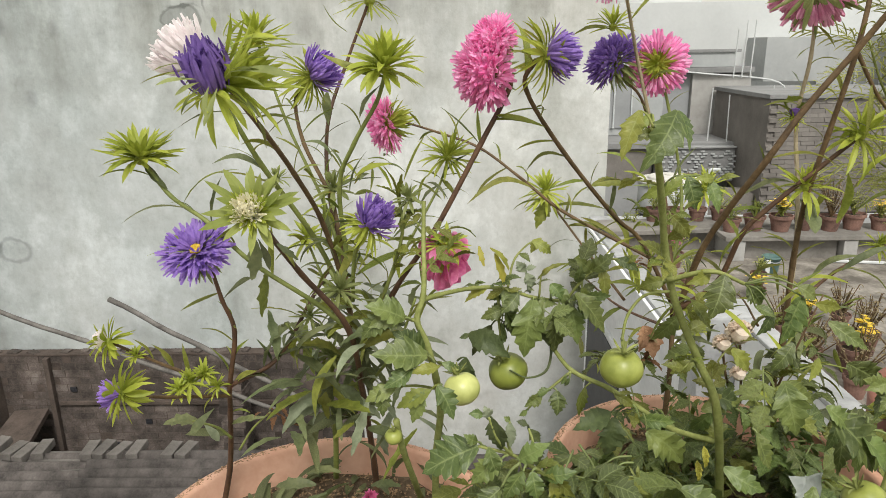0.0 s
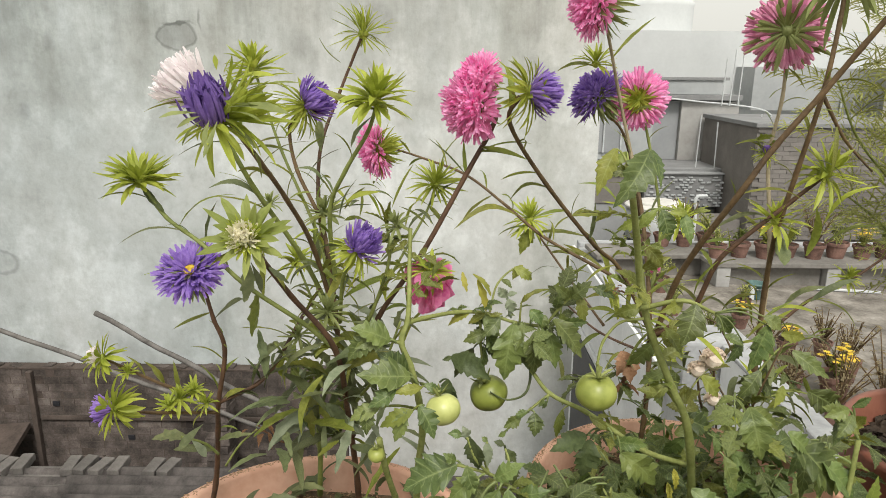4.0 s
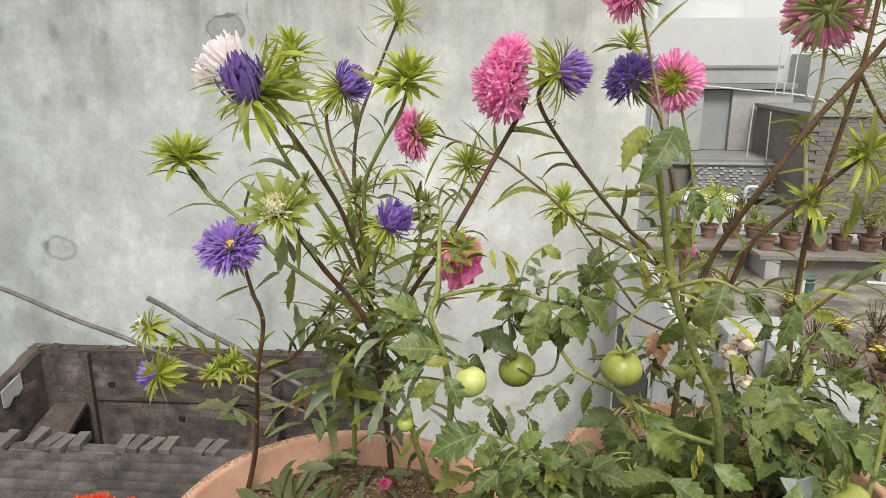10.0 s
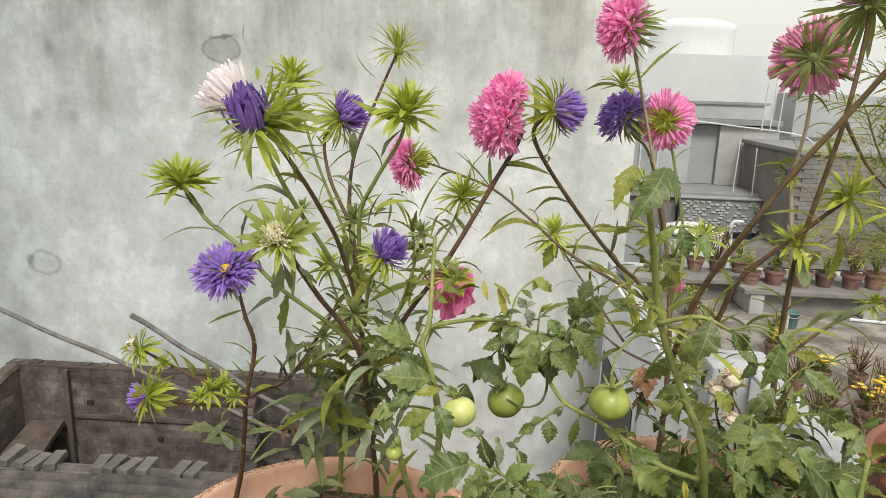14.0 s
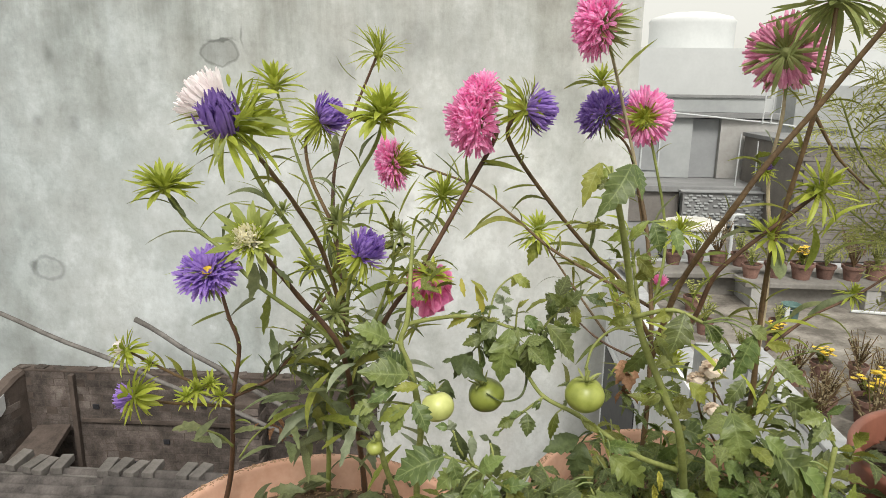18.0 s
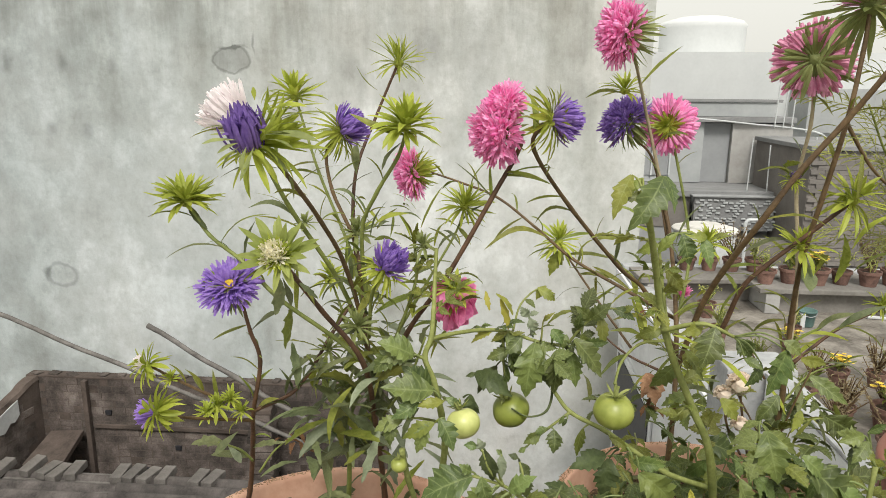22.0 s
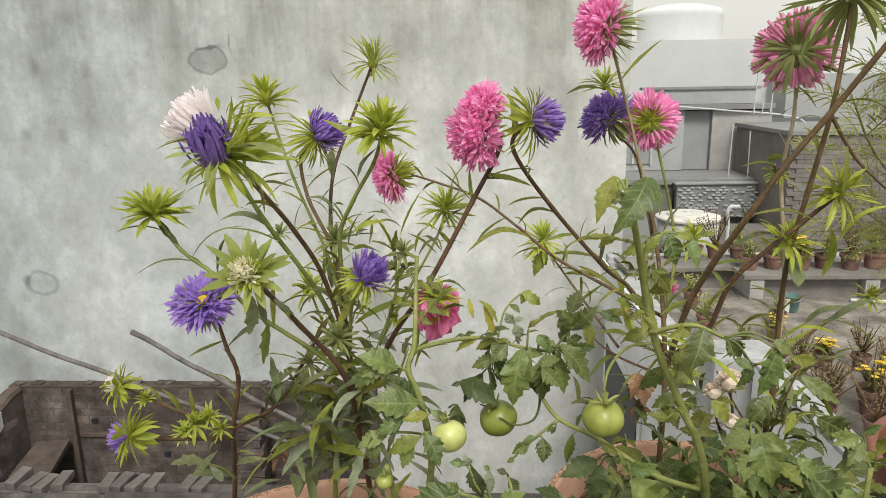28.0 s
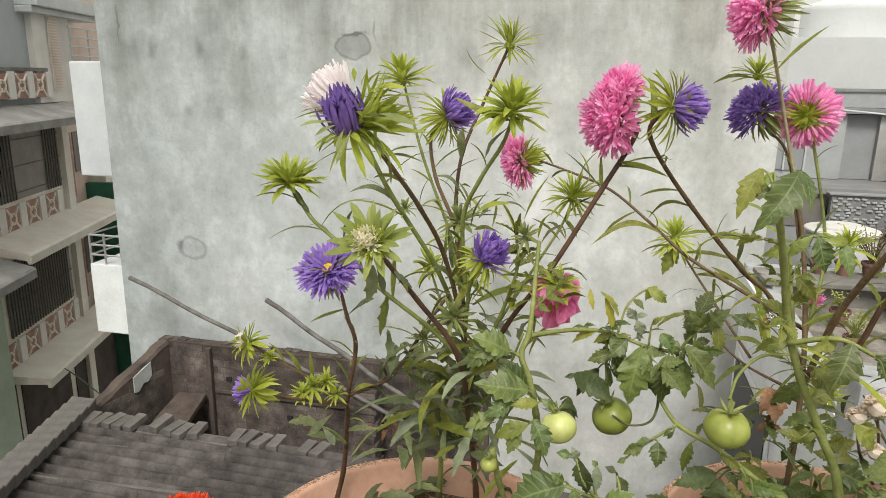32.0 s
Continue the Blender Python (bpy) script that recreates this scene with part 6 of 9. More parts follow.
stem(A, [(-0.093, 0.740, 1.071), (-0.097, 0.720, 1.144), (-0.056, 0.720, 1.240), (-0.006, 0.710, 1.318), (0.045, 0.710, 1.413), (0.076, 0.707, 1.475), (0.064, 0.700, 1.496)], 0.0034, 0.0026, M_STEMDARK, 9, 0.06, LANCE, 26, 0.3, 0.9)
stem(A, [(-0.097, 0.720, 1.136), (-0.090, 0.760, 1.189), (-0.040, 0.790, 1.282), (-0.003, 0.810, 1.347), (0.009, 0.810, 1.381)], 0.0022, 0.0014, M_STEMGREEN, 9, 0.055, LANCE, 27)
stem(A, [(-0.094, 0.700, 1.139), (-0.118, 0.680, 1.147), (-0.140, 0.660, 1.191), (-0.160, 0.640, 1.239)], 0.0022, 0.0014, M_STEMGREEN, 8, 0.05, LANCE_GREY, 28)
stem(A, [(-0.139, 0.740, 0.984), (-0.132, 0.720, 1.063), (-0.130, 0.700, 1.136), (-0.120, 0.690, 1.186)], 0.0036, 0.0026, M_STEMGREEN, 10, 0.07, LANCE_GREY, 29)
stem(A, [(-0.092, 0.690, 1.188), (-0.057, 0.670, 1.267), (-0.037, 0.660, 1.331), (-0.042, 0.670, 1.373)], 0.0024, 0.0014, M_STEMGREEN, 9, 0.055, LIGHT, 31)
stem(A, [(-0.080, 0.680, 1.149), (-0.045, 0.640, 1.212), (-0.023, 0.620, 1.273)], 0.0020, 0.0012, M_STEMGREEN, 7, 0.055, BROAD, 32)
g = random.Random(33)
for k in range(9):
    c = Vector((-0.100, 0.660, 1.228)).lerp(Vector((-0.121, 0.700, 1.330)), g.random()) + Vector((g.uniform(-0.06, 0.06), g.uniform(-0.06, 0.06), g.uniform(-0.05, 0.05)))
    leaf_at(A, g.choice((LANCE, LANCE_GREY, LANCE)), c, (g.uniform(-1, 1), g.uniform(-1, 1), g.uniform(-0.5, 0.9)), g.uniform(0.035, 0.075), g.uniform(-0.8, 0.8), g)
for k in range(7):
    c = Vector((-0.118, 0.680, 1.132)) + Vector((g.uniform(-0.07, 0.07), g.uniform(-0.05, 0.05), g.uniform(-0.06, 0.06)))
    leaf_at(A, LANCE_GREY if k % 4 else BROAD, c, (g.uniform(-1, 1), g.uniform(-1, 0.6), g.uniform(-0.8, 0.3)), g.uniform(0.05, 0.09), g.uniform(-0.8, 0.8), g)
for k in range(56):
    a, q = g.uniform(0, 6.28), 0.17 * math.sqrt(g.random())
    leaf_at(A, LANCE_GREY if k % 5 else BROAD, (-0.12 + q * math.cos(a), 0.64 + q * math.sin(a), SOIL + g.uniform(0.02, 0.045)), (math.cos(2 * a), math.sin(2 * a), g.uniform(-0.55, -0.15)), g.uniform(0.05, 0.10), g.uniform(-0.6, 0.6), g)
for k in range(9):
    c = Vector((-0.197, 0.690, 1.103)) + Vector((g.uniform(-0.015, 0.02), g.uniform(-0.01, 0.01), g.uniform(-0.012, 0.012)))
    leaf_at(A, DRY, c, (g.uniform(-0.3, 1), g.uniform(-1, 0.3), g.uniform(-0.8, 0.3)), g.uniform(0.012, 0.025), 0, g, 0.6, "dry_leaf")

head(A, (-0.207, 0.600, 1.500), (-0.66, -0.22, 0.70), 0.043, M_WHITEPETAL, "tuft", bract_r=0.026, seed=2, lift=0.0, label="blush white aster bloom")
head(A, (-0.151, 0.468, 1.488), (-0.16, -0.30, 0.94), 0.0375, M_VIOLETDEEP, "bell", M_BRACT, 0.038, bracts=(7, 2), seed=3, bw=0.20, lift=-0.25, lo=-0.85, label="half-open deep violet aster in a ruff of green")
head(A, (-0.150, 0.474, 1.490), (0.93, -0.15, 0.28), 0.01, None, bract=M_BRACT, bract_r=0.053, bracts=(9, 3), seed=16, bw=0.15, lift=1.3, lo=0.75, name="ruff", label="pale green bracts spreading from the violet aster")
head(A, (-0.217, 0.830, 1.524), (-0.1, -0.2, 0.95), 0.02, None, bract_r=0.042, bracts=(9, 4), seed=4, lift=1.1, lo=-0.2, name="bud", bw=0.19)
head(A, (-0.142, 0.767, 1.484), (0.78, -0.15, 0.48), 0.036, M_VIOLET, "dome", bract_r=0.040, bracts=(12, 3), seed=5, label="half-open violet aster", lo=-0.9, lift=0.2)
head(A, (-0.085, 0.873, 1.569), (0.1, -0.25, 0.95), 0.02, None, bract_r=0.044, bracts=(13, 3), seed=6, lift=1.2, lo=-0.3, bw=0.10, name="bud")
head(A, (-0.051, 0.670, 1.495), (0.15, -0.2, 0.95), 0.016, None, "cup", bract_r=0.042, bracts=(12, 4), seed=7, lift=1.15, lo=-0.3, bw=0.23, name="bud", disc=M_DISCPALE)
head(A, (0.050, 0.700, 1.488), (-0.86, -0.48, -0.12), 0.042, M_PINK, "double", M_BRACTDULL, 0.036, seed=8, flat=0.80, lo=-1.0, lift=0.0, label="large full pink aster bloom")
head(A, (0.057, 0.700, 1.517), (-0.70, -0.50, 0.45), 0.030, M_PINK, "double", M_BRACTDULL, 0.028, seed=9, flat=0.85, lo=-1.0, lift=0.0, label="full pink aster bloom")
head(A, (-0.234, 0.614, 1.326), (-0.10, -0.58, 0.80), 0.037, M_VIOLET, "single", M_BRACTDULL, 0.032, seed=10, disc=M_DISC, label="open violet aster with a yellow centre")
head(A, (-0.123, 0.437, 1.404), (-0.05, -0.84, 0.52), 0.0165, M_BUDCREAM, "dome", bract=M_BRACT, bract_r=0.019, bracts=(14, 4), seed=11, lift=1.15, lo=0.1, bw=0.22, lifted=0.004, disc=M_DISCPALE, name="bud", label="pale opening bud with cream centre")
head(A, (-0.122, 0.441, 1.404), (0.10, -0.74, 0.62), 0.01, None, bract=M_BRACTPALE, bract_r=0.036, bracts=(9, 2), seed=19, bw=0.25, lift=0.7, lo=0.2, name="ruff", label="broad pale bracts round the cream bud")
head(A, (-0.292, 0.647, 1.412), (0.12, -0.20, 0.97), 0.02, None, bract_r=0.041, bracts=(13, 4), seed=12, lift=0.8, lo=-0.05, bw=0.20, name="bud", disc=M_DISCPALE)
head(A, (-0.066, 0.620, 1.350), (0.52, -0.35, 0.70), 0.030, M_VIOLET, "dome", bract_r=0.030, seed=13, lo=-0.9, lift=0.1, label="half-open violet aster")
head(A, (-0.333, 0.610, 1.233), (-0.80, -0.25, 0.50), 0.015, M_WHITEPETAL, "cup", bract_r=0.027, bracts=(7, 4), seed=14, lift=0.9, lo=-0.6, bw=0.30, name="bud")
head(A, (-0.297, 0.550, 1.207), (-0.95, -0.25, 0.05), 0.020, M_VIOLET, "tuft", bract_r=0.029, bracts=(7, 4), seed=15, lift=0.3, lo=-1.0, bw=0.30, name="bud", label="small bud with a violet tip")
for k, (at, r) in enumerate([((-0.264, 0.628, 1.177), 0.022), ((-0.274, 0.620, 1.173), 0.017), ((-0.253, 0.640, 1.181), 0.017), ((-0.153, 0.737, 1.304), 0.026), ((-0.313, 0.620, 1.212), 0.014), ((-0.240, 0.640, 1.166), 0.016), ((-0.123, 0.760, 1.357), 0.030), ((-0.139, 0.660, 1.239), 0.020), ((-0.102, 0.640, 1.275), 0.026), ((-0.124, 0.680, 1.183), 0.022), ((-0.162, 0.660, 1.388), 0.016), ((-0.029, 0.660, 1.366), 0.02)]):
    head(A, at, (0.2 * math.sin(k), -0.3, 0.9), 0.01, None, bract_r=r, bracts=(7, 3), seed=60 + k, lift=1.1, lo=-0.3, bw=0.25, name="bud", bract=M_BRACT if k < 6 else M_BRACTDULL)
head(A, (0.009, 0.810, 1.385), (0.15, -0.25, 0.95), 0.01, None, bract_r=0.038, bracts=(11, 4), seed=17, lift=1.1, lo=-0.5, bw=0.16, name="bud")
head(A, (0.008, 0.640, 1.322), (0.15, -0.30, 0.93), 0.043, M_PINKDEEP, "droop", M_BRACT, 0.028, seed=18, lo=-0.9, lift=0.5, bw=0.24, label="wilting deep pink bloom hanging head down")
stem(A, [(-0.018, 0.640, 1.267), (-0.010, 0.640, 1.306), (0.004, 0.640, 1.330), (0.007, 0.640, 1.323)], 0.0018, 0.0016, M_STEMGREEN, 3, 0.03, LANCE, 34)
tagged(part("fallen_blossom", petal_mesh(0.012, 5, "cup"), M_PINKDEEP, A, m=base_of(A) @ facing((-0.086, 0.660, 1.013), (0.3, -0.6, 0.5))), "fallen magenta blossom on the soil")

g = random.Random(57)
for k in range(84):
    c = Vector((g.uniform(-0.175, -0.020), g.uniform(0.62, 0.74), g.uniform(1.09, 1.24)))
    d = Vector((g.uniform(-1, 1), g.uniform(-0.9, 0.3), g.uniform(-0.9, 0.5))).normalized() * g.uniform(0.04, 0.075)
    (toothed_to if k % 3 else lance_to)(A, c, c + d, (M_LEAFGREY, M_LEAF, M_LEAFGREY, M_LEAFPALE)[k % 4], g.uniform(0.13, 0.26), g.uniform(0.05, 0.2))
for k in range(64):
    c = Vector((g.uniform(-0.150, -0.015), g.uniform(0.66, 0.78), g.uniform(1.20, 1.40)))
    d = Vector((g.uniform(-1, 1), g.uniform(-0.8, 0.5), g.uniform(-0.5, 0.9))).normalized() * g.uniform(0.03, 0.06)
    lance_to(A, c, c + d, (M_LEAF, M_LEAFGREY, M_LEAF, M_BRACT)[k % 4], g.uniform(0.09, 0.17), g.uniform(0.05, 0.2))
g = random.Random(58)
# single leaves and bracts of the first aster, each from its stalk to its tip
lance_to(A, (-0.244, 0.633, 1.364), (-0.303, 0.609, 1.355), M_LEAFGREY, 0.09, 0.16)
lance_to(A, (-0.251, 0.635, 1.368), (-0.188, 0.626, 1.404), M_LEAF, 0.09, 0.14)
lance_to(A, (-0.289, 0.646, 1.408), (-0.265, 0.638, 1.383), M_LEAFGREY, 0.28, -0.08)
lance_to(A, (-0.221, 0.625, 1.349), (-0.204, 0.620, 1.399), M_LEAFGREY, 0.26, 0.05, 0.62)
lance_to(A, (-0.168, 0.644, 1.399), (-0.220, 0.640, 1.407), M_LEAFGREY, 0.14, 0.22)
lance_to(A, (-0.168, 0.644, 1.399), (-0.205, 0.618, 1.428), M_LEAF, 0.07, 0.12)
lance_to(A, (-0.262, 0.618, 1.325), (-0.282, 0.606, 1.324), M_LEAF, 0.10, 0.05)
lance_to(A, (-0.142, 0.518, 1.465), (-0.201, 0.521, 1.455), M_LEAFGREY, 0.09, 0.12)
lance_to(A, (-0.141, 0.524, 1.461), (-0.105, 0.513, 1.472), M_LEAF, 0.10, 0.10)
lance_to(A, (-0.141, 0.524, 1.461), (-0.101, 0.512, 1.459), M_LEAF, 0.10, 0.12)
lance_to(A, (-0.138, 0.546, 1.445), (-0.094, 0.553, 1.465), M_LEAF, 0.09, 0.14)
lance_to(A, (-0.140, 0.845, 1.420), (-0.137, 0.836, 1.464), M_LEAFGREY, 0.30, 0.06, 0.62)
lance_to(A, (-0.051, 0.671, 1.486), (-0.113, 0.674, 1.509), M_LEAF, 0.14, -0.06)
lance_to(A, (-0.114, 0.871, 1.533), (-0.141, 0.862, 1.566), M_LEAF, 0.13, -0.10)
lance_to(A, (-0.054, 0.673, 1.479), (-0.077, 0.670, 1.446), M_LEAFGREY, 0.32, 0.10, 0.62)
lance_to(A, (0.060, 0.708, 1.444), (0.111, 0.686, 1.433), M_LEAF, 0.12, 0.06)
lance_to(A, (0.058, 0.709, 1.439), (0.098, 0.706, 1.435), M_LEAF, 0.12, 0.10)
lance_to(A, (0.045, 0.710, 1.413), (0.042, 0.713, 1.452), M_LEAF, 0.11, 0.08)
lance_to(A, (0.016, 0.810, 1.404), (0.039, 0.802, 1.447), M_LEAF, 0.10, 0.12)
lance_to(A, (0.045, 0.710, 1.413), (0.002, 0.709, 1.454), M_LEAFDARK, 0.04, 0.05)
lance_to(A, (-0.057, 0.670, 1.386), (-0.107, 0.675, 1.373), M_LEAFGREY, 0.06, 0.12)
lance_to(A, (-0.108, 0.710, 1.369), (-0.081, 0.713, 1.392), M_LEAFGREY, 0.10, 0.12)
lance_to(A, (-0.055, 0.668, 1.365), (-0.084, 0.654, 1.372), M_LEAF, 0.34, 0.10, 0.62)
toothed_to(A, (-0.041, 0.667, 1.363), (-0.054, 0.652, 1.402), M_LEAF, 0.22, 0.05)
toothed_to(A, (-0.040, 0.667, 1.359), (-0.035, 0.655, 1.393), M_LEAF, 0.22, 0.05)
lance_to(A, (-0.040, 0.666, 1.355), (-0.020, 0.668, 1.364), M_LEAF, 0.30, 0.00, 0.62)
lance_to(A, (-0.040, 0.665, 1.352), (-0.018, 0.662, 1.351), M_LEAF, 0.35, 0.00, 0.62)
toothed_to(A, (0.001, 0.810, 1.358), (0.039, 0.805, 1.391), M_LEAFGREY, 0.26, 0.08)
lance_to(A, (0.002, 0.810, 1.361), (0.040, 0.798, 1.360), M_LEAF, 0.13, 0.12)
lance_to(A, (0.001, 0.810, 1.358), (-0.030, 0.806, 1.369), M_LEAF, 0.20, 0.10)
lance_to(A, (-0.002, 0.810, 1.350), (0.005, 0.803, 1.334), M_LEAF, 0.20, 0.10)
lance_to(A, (0.001, 0.810, 1.358), (0.019, 0.802, 1.336), M_LEAF, 0.20, 0.10)
lance_to(A, (-0.002, 0.810, 1.350), (-0.026, 0.806, 1.324), M_LEAFGREY, 0.22, 0.10)
lance_to(A, (-0.040, 0.795, 1.305), (0.001, 0.790, 1.313), M_LEAF, 0.08, 0.15)
lance_to(A, (-0.056, 0.663, 1.321), (-0.010, 0.660, 1.319), M_LEAF, 0.13, 0.05)
lance_to(A, (-0.010, 0.711, 1.312), (-0.042, 0.714, 1.294), M_LEAF, 0.12, 0.10)
lance_to(A, (-0.103, 0.630, 1.244), (-0.155, 0.633, 1.188), M_LEAFGREY, 0.11, 0.20)
lance_to(A, (-0.126, 0.690, 1.204), (-0.164, 0.696, 1.178), M_LEAFGREY, 0.13, 0.20)
toothed_to(A, (-0.101, 0.706, 1.196), (-0.095, 0.702, 1.125), M_LEAFGREY, 0.22, 0.05)
toothed_to(A, (-0.101, 0.706, 1.196), (-0.080, 0.675, 1.126), M_LEAFGREY, 0.18, 0.06)
toothed_to(A, (-0.034, 0.630, 1.242), (-0.084, 0.633, 1.267), M_LEAFGREY, 0.22, 0.16)
lance_to(A, (-0.034, 0.630, 1.242), (-0.082, 0.636, 1.236), M_LEAFGREY, 0.38, 0.06, 0.62)
toothed_to(A, (-0.154, 0.668, 1.154), (-0.204, 0.672, 1.143), M_LEAFGREY, 0.28, 0.12)
lance_to(A, (-0.130, 0.703, 1.124), (-0.147, 0.699, 1.156), M_LEAFGREY, 0.50, 0.08, 0.62)
toothed_to(A, (-0.118, 0.680, 1.147), (-0.090, 0.679, 1.122), M_LEAFGREY, 0.40, 0.08)
toothed_to(A, (-0.193, 0.660, 1.181), (-0.150, 0.641, 1.239), M_LEAFGREY, 0.32, 0.10)
toothed_to(A, (-0.169, 0.623, 1.301), (-0.180, 0.624, 1.252), M_LEAF, 0.46, -0.05)
lance_to(A, (-0.219, 0.625, 1.271), (-0.185, 0.620, 1.296), M_LEAFGREY, 0.42, 0.04, 0.62)
toothed_to(A, (-0.134, 0.473, 1.377), (-0.136, 0.463, 1.347), M_LEAFGREY, 0.36, -0.05)
lance_to(A, (-0.133, 0.478, 1.376), (-0.123, 0.467, 1.354), M_LEAFGREY, 0.24, -0.05, 0.62)
toothed_to(A, (-0.127, 0.506, 1.364), (-0.110, 0.507, 1.349), M_LEAFGREY, 0.26, 0.06)
toothed_to(A, (-0.277, 0.673, 1.103), (-0.324, 0.679, 1.098), M_LEAFGREY, 0.34, 0.06)
lance_to(A, (-0.248, 0.645, 1.138), (-0.272, 0.629, 1.114), M_LEAFGREY, 0.26, 0.08, 0.62)
lance_to(A, (-0.275, 0.674, 1.102), (-0.259, 0.675, 1.078), M_LEAFPALE, 0.34, 0.06, 0.62)
toothed_to(A, (-0.252, 0.696, 1.088), (-0.205, 0.687, 1.102), M_LEAFGREY, 0.18, 0.10)
lance_to(A, (-0.225, 0.660, 1.162), (-0.184, 0.648, 1.172), M_LEAFGREY, 0.30, 0.12, 0.62)
lance_to(A, (-0.145, 0.668, 1.244), (-0.079, 0.648, 1.265), M_LEAFGREY, 0.12, 0.12)
lance_to(A, (-0.152, 0.700, 1.133), (-0.095, 0.700, 1.162), M_LEAFGREY, 0.10, 0.15)
lance_to(A, (-0.121, 0.700, 1.282), (-0.163, 0.703, 1.271), M_LEAFGREY, 0.12, 0.20)
lance_to(A, (-0.114, 0.687, 1.295), (-0.140, 0.669, 1.323), M_LEAFGREY, 0.12, 0.20)
lance_to(A, (-0.129, 0.768, 1.305), (-0.098, 0.763, 1.344), M_LEAF, 0.12, 0.12)
lance_to(A, (-0.120, 0.670, 1.337), (-0.143, 0.657, 1.351), M_LEAF, 0.12, 0.15)
lance_to(A, (-0.084, 0.640, 1.315), (-0.052, 0.639, 1.295), M_LEAF, 0.12, 0.15)
lance_to(A, (-0.133, 0.762, 1.355), (-0.169, 0.750, 1.376), M_LEAF, 0.09, 0.16)
lance_to(A, (-0.141, 0.820, 1.369), (-0.115, 0.822, 1.355), M_LEAF, 0.10, 0.16)
lance_to(A, (-0.156, 0.770, 1.408), (-0.132, 0.774, 1.385), M_LEAF, 0.10, 0.15)
lance_to(A, (-0.132, 0.610, 1.401), (-0.104, 0.605, 1.410), M_LEAF, 0.10, 0.10)
lance_to(A, (-0.170, 0.807, 1.395), (-0.201, 0.812, 1.412), M_LEAF, 0.12, 0.10)
lance_to(A, (-0.090, 0.760, 1.189), (-0.059, 0.746, 1.155), M_LEAFGREY, 0.16, 0.10)
lance_to(A, (-0.073, 0.770, 1.220), (-0.035, 0.754, 1.246), M_LEAFGREY, 0.14, 0.10)
lance_to(A, (-0.087, 0.720, 1.168), (-0.119, 0.713, 1.104), M_LEAFGREY, 0.14, 0.12)
toothed_to(A, (-0.130, 0.703, 1.124), (-0.169, 0.681, 1.103), M_LEAFGREY, 0.24, 0.14)
toothed_to(A, (-0.131, 0.708, 1.106), (-0.094, 0.692, 1.078), M_LEAFGREY, 0.30, 0.10)
toothed_to(A, (-0.132, 0.718, 1.069), (-0.108, 0.712, 1.098), M_LEAF, 0.40, 0.05)
lance_to(A, (-0.184, 0.660, 1.186), (-0.199, 0.657, 1.215), M_LEAFGREY, 0.14, 0.12)
lance_to(A, (-0.172, 0.662, 1.200), (-0.137, 0.649, 1.228), M_LEAFGREY, 0.16, 0.10)
lance_to(A, (-0.238, 0.667, 1.144), (-0.199, 0.652, 1.179), M_LEAF, 0.14, 0.10, 0.62)
lance_to(A, (-0.220, 0.623, 1.280), (-0.264, 0.626, 1.259), M_LEAF, 0.08, 0.08)
lance_to(A, (-0.216, 0.635, 1.243), (-0.225, 0.628, 1.269), M_LEAF, 0.14, 0.20)
lance_to(A, (-0.218, 0.643, 1.217), (-0.258, 0.648, 1.230), M_LEAF, 0.10, 0.15)
lance_to(A, (-0.226, 0.652, 1.187), (-0.205, 0.654, 1.216), M_LEAF, 0.12, 0.12)
lance_to(A, (-0.231, 0.657, 1.169), (-0.246, 0.647, 1.210), M_LEAF, 0.10, 0.12)
lance_to(A, (-0.284, 0.640, 1.188), (-0.302, 0.633, 1.220), M_LEAF, 0.12, 0.12)
lance_to(A, (-0.271, 0.645, 1.180), (-0.272, 0.640, 1.218), M_LEAF, 0.12, 0.10)
lance_to(A, (-0.300, 0.630, 1.203), (-0.318, 0.628, 1.228), M_LEAF, 0.12, 0.12)
lance_to(A, (-0.246, 0.645, 1.153), (-0.259, 0.643, 1.133), M_LEAF, 0.12, 0.15)
bract_to(A, (-0.165, 0.470, 1.505), (-0.195, 0.473, 1.500), M_BRACTDULL, 0.16, 0.06)
bract_to(A, (-0.163, 0.460, 1.498), (-0.181, 0.459, 1.498), M_BRACTDULL, 0.20, 0.05)
bract_to(A, (-0.156, 0.450, 1.495), (-0.186, 0.453, 1.491), M_BRACTDULL, 0.18, 0.08)
bract_to(A, (-0.154, 0.450, 1.493), (-0.173, 0.452, 1.484), M_BRACTDULL, 0.20, 0.06)
bract_to(A, (-0.151, 0.450, 1.492), (-0.170, 0.452, 1.471), M_BRACTDULL, 0.20, 0.05)
bract_to(A, (-0.148, 0.450, 1.490), (-0.152, 0.447, 1.470), M_BRACTDULL, 0.20, 0.05)
bract_to(A, (-0.144, 0.455, 1.489), (-0.151, 0.440, 1.464), M_BRACTDULL, 0.18, 0.05)
bract_to(A, (-0.141, 0.460, 1.491), (-0.118, 0.459, 1.468), M_BRACTDULL, 0.22, 0.05)
bract_to(A, (-0.144, 0.480, 1.517), (-0.124, 0.470, 1.534), M_BRACT, 0.24, 0.05)
bract_to(A, (-0.139, 0.470, 1.515), (-0.101, 0.459, 1.521), M_BRACT, 0.18, 0.08)
bract_to(A, (-0.142, 0.480, 1.511), (-0.089, 0.476, 1.523), M_BRACT, 0.12, 0.06)
bract_to(A, (-0.139, 0.470, 1.509), (-0.091, 0.463, 1.514), M_BRACT, 0.14, 0.08)
bract_to(A, (-0.141, 0.480, 1.506), (-0.082, 0.467, 1.516), M_BRACTDULL, 0.08, 0.06)
bract_to(A, (-0.135, 0.460, 1.504), (-0.092, 0.465, 1.506), M_BRACTDULL, 0.12, 0.08)
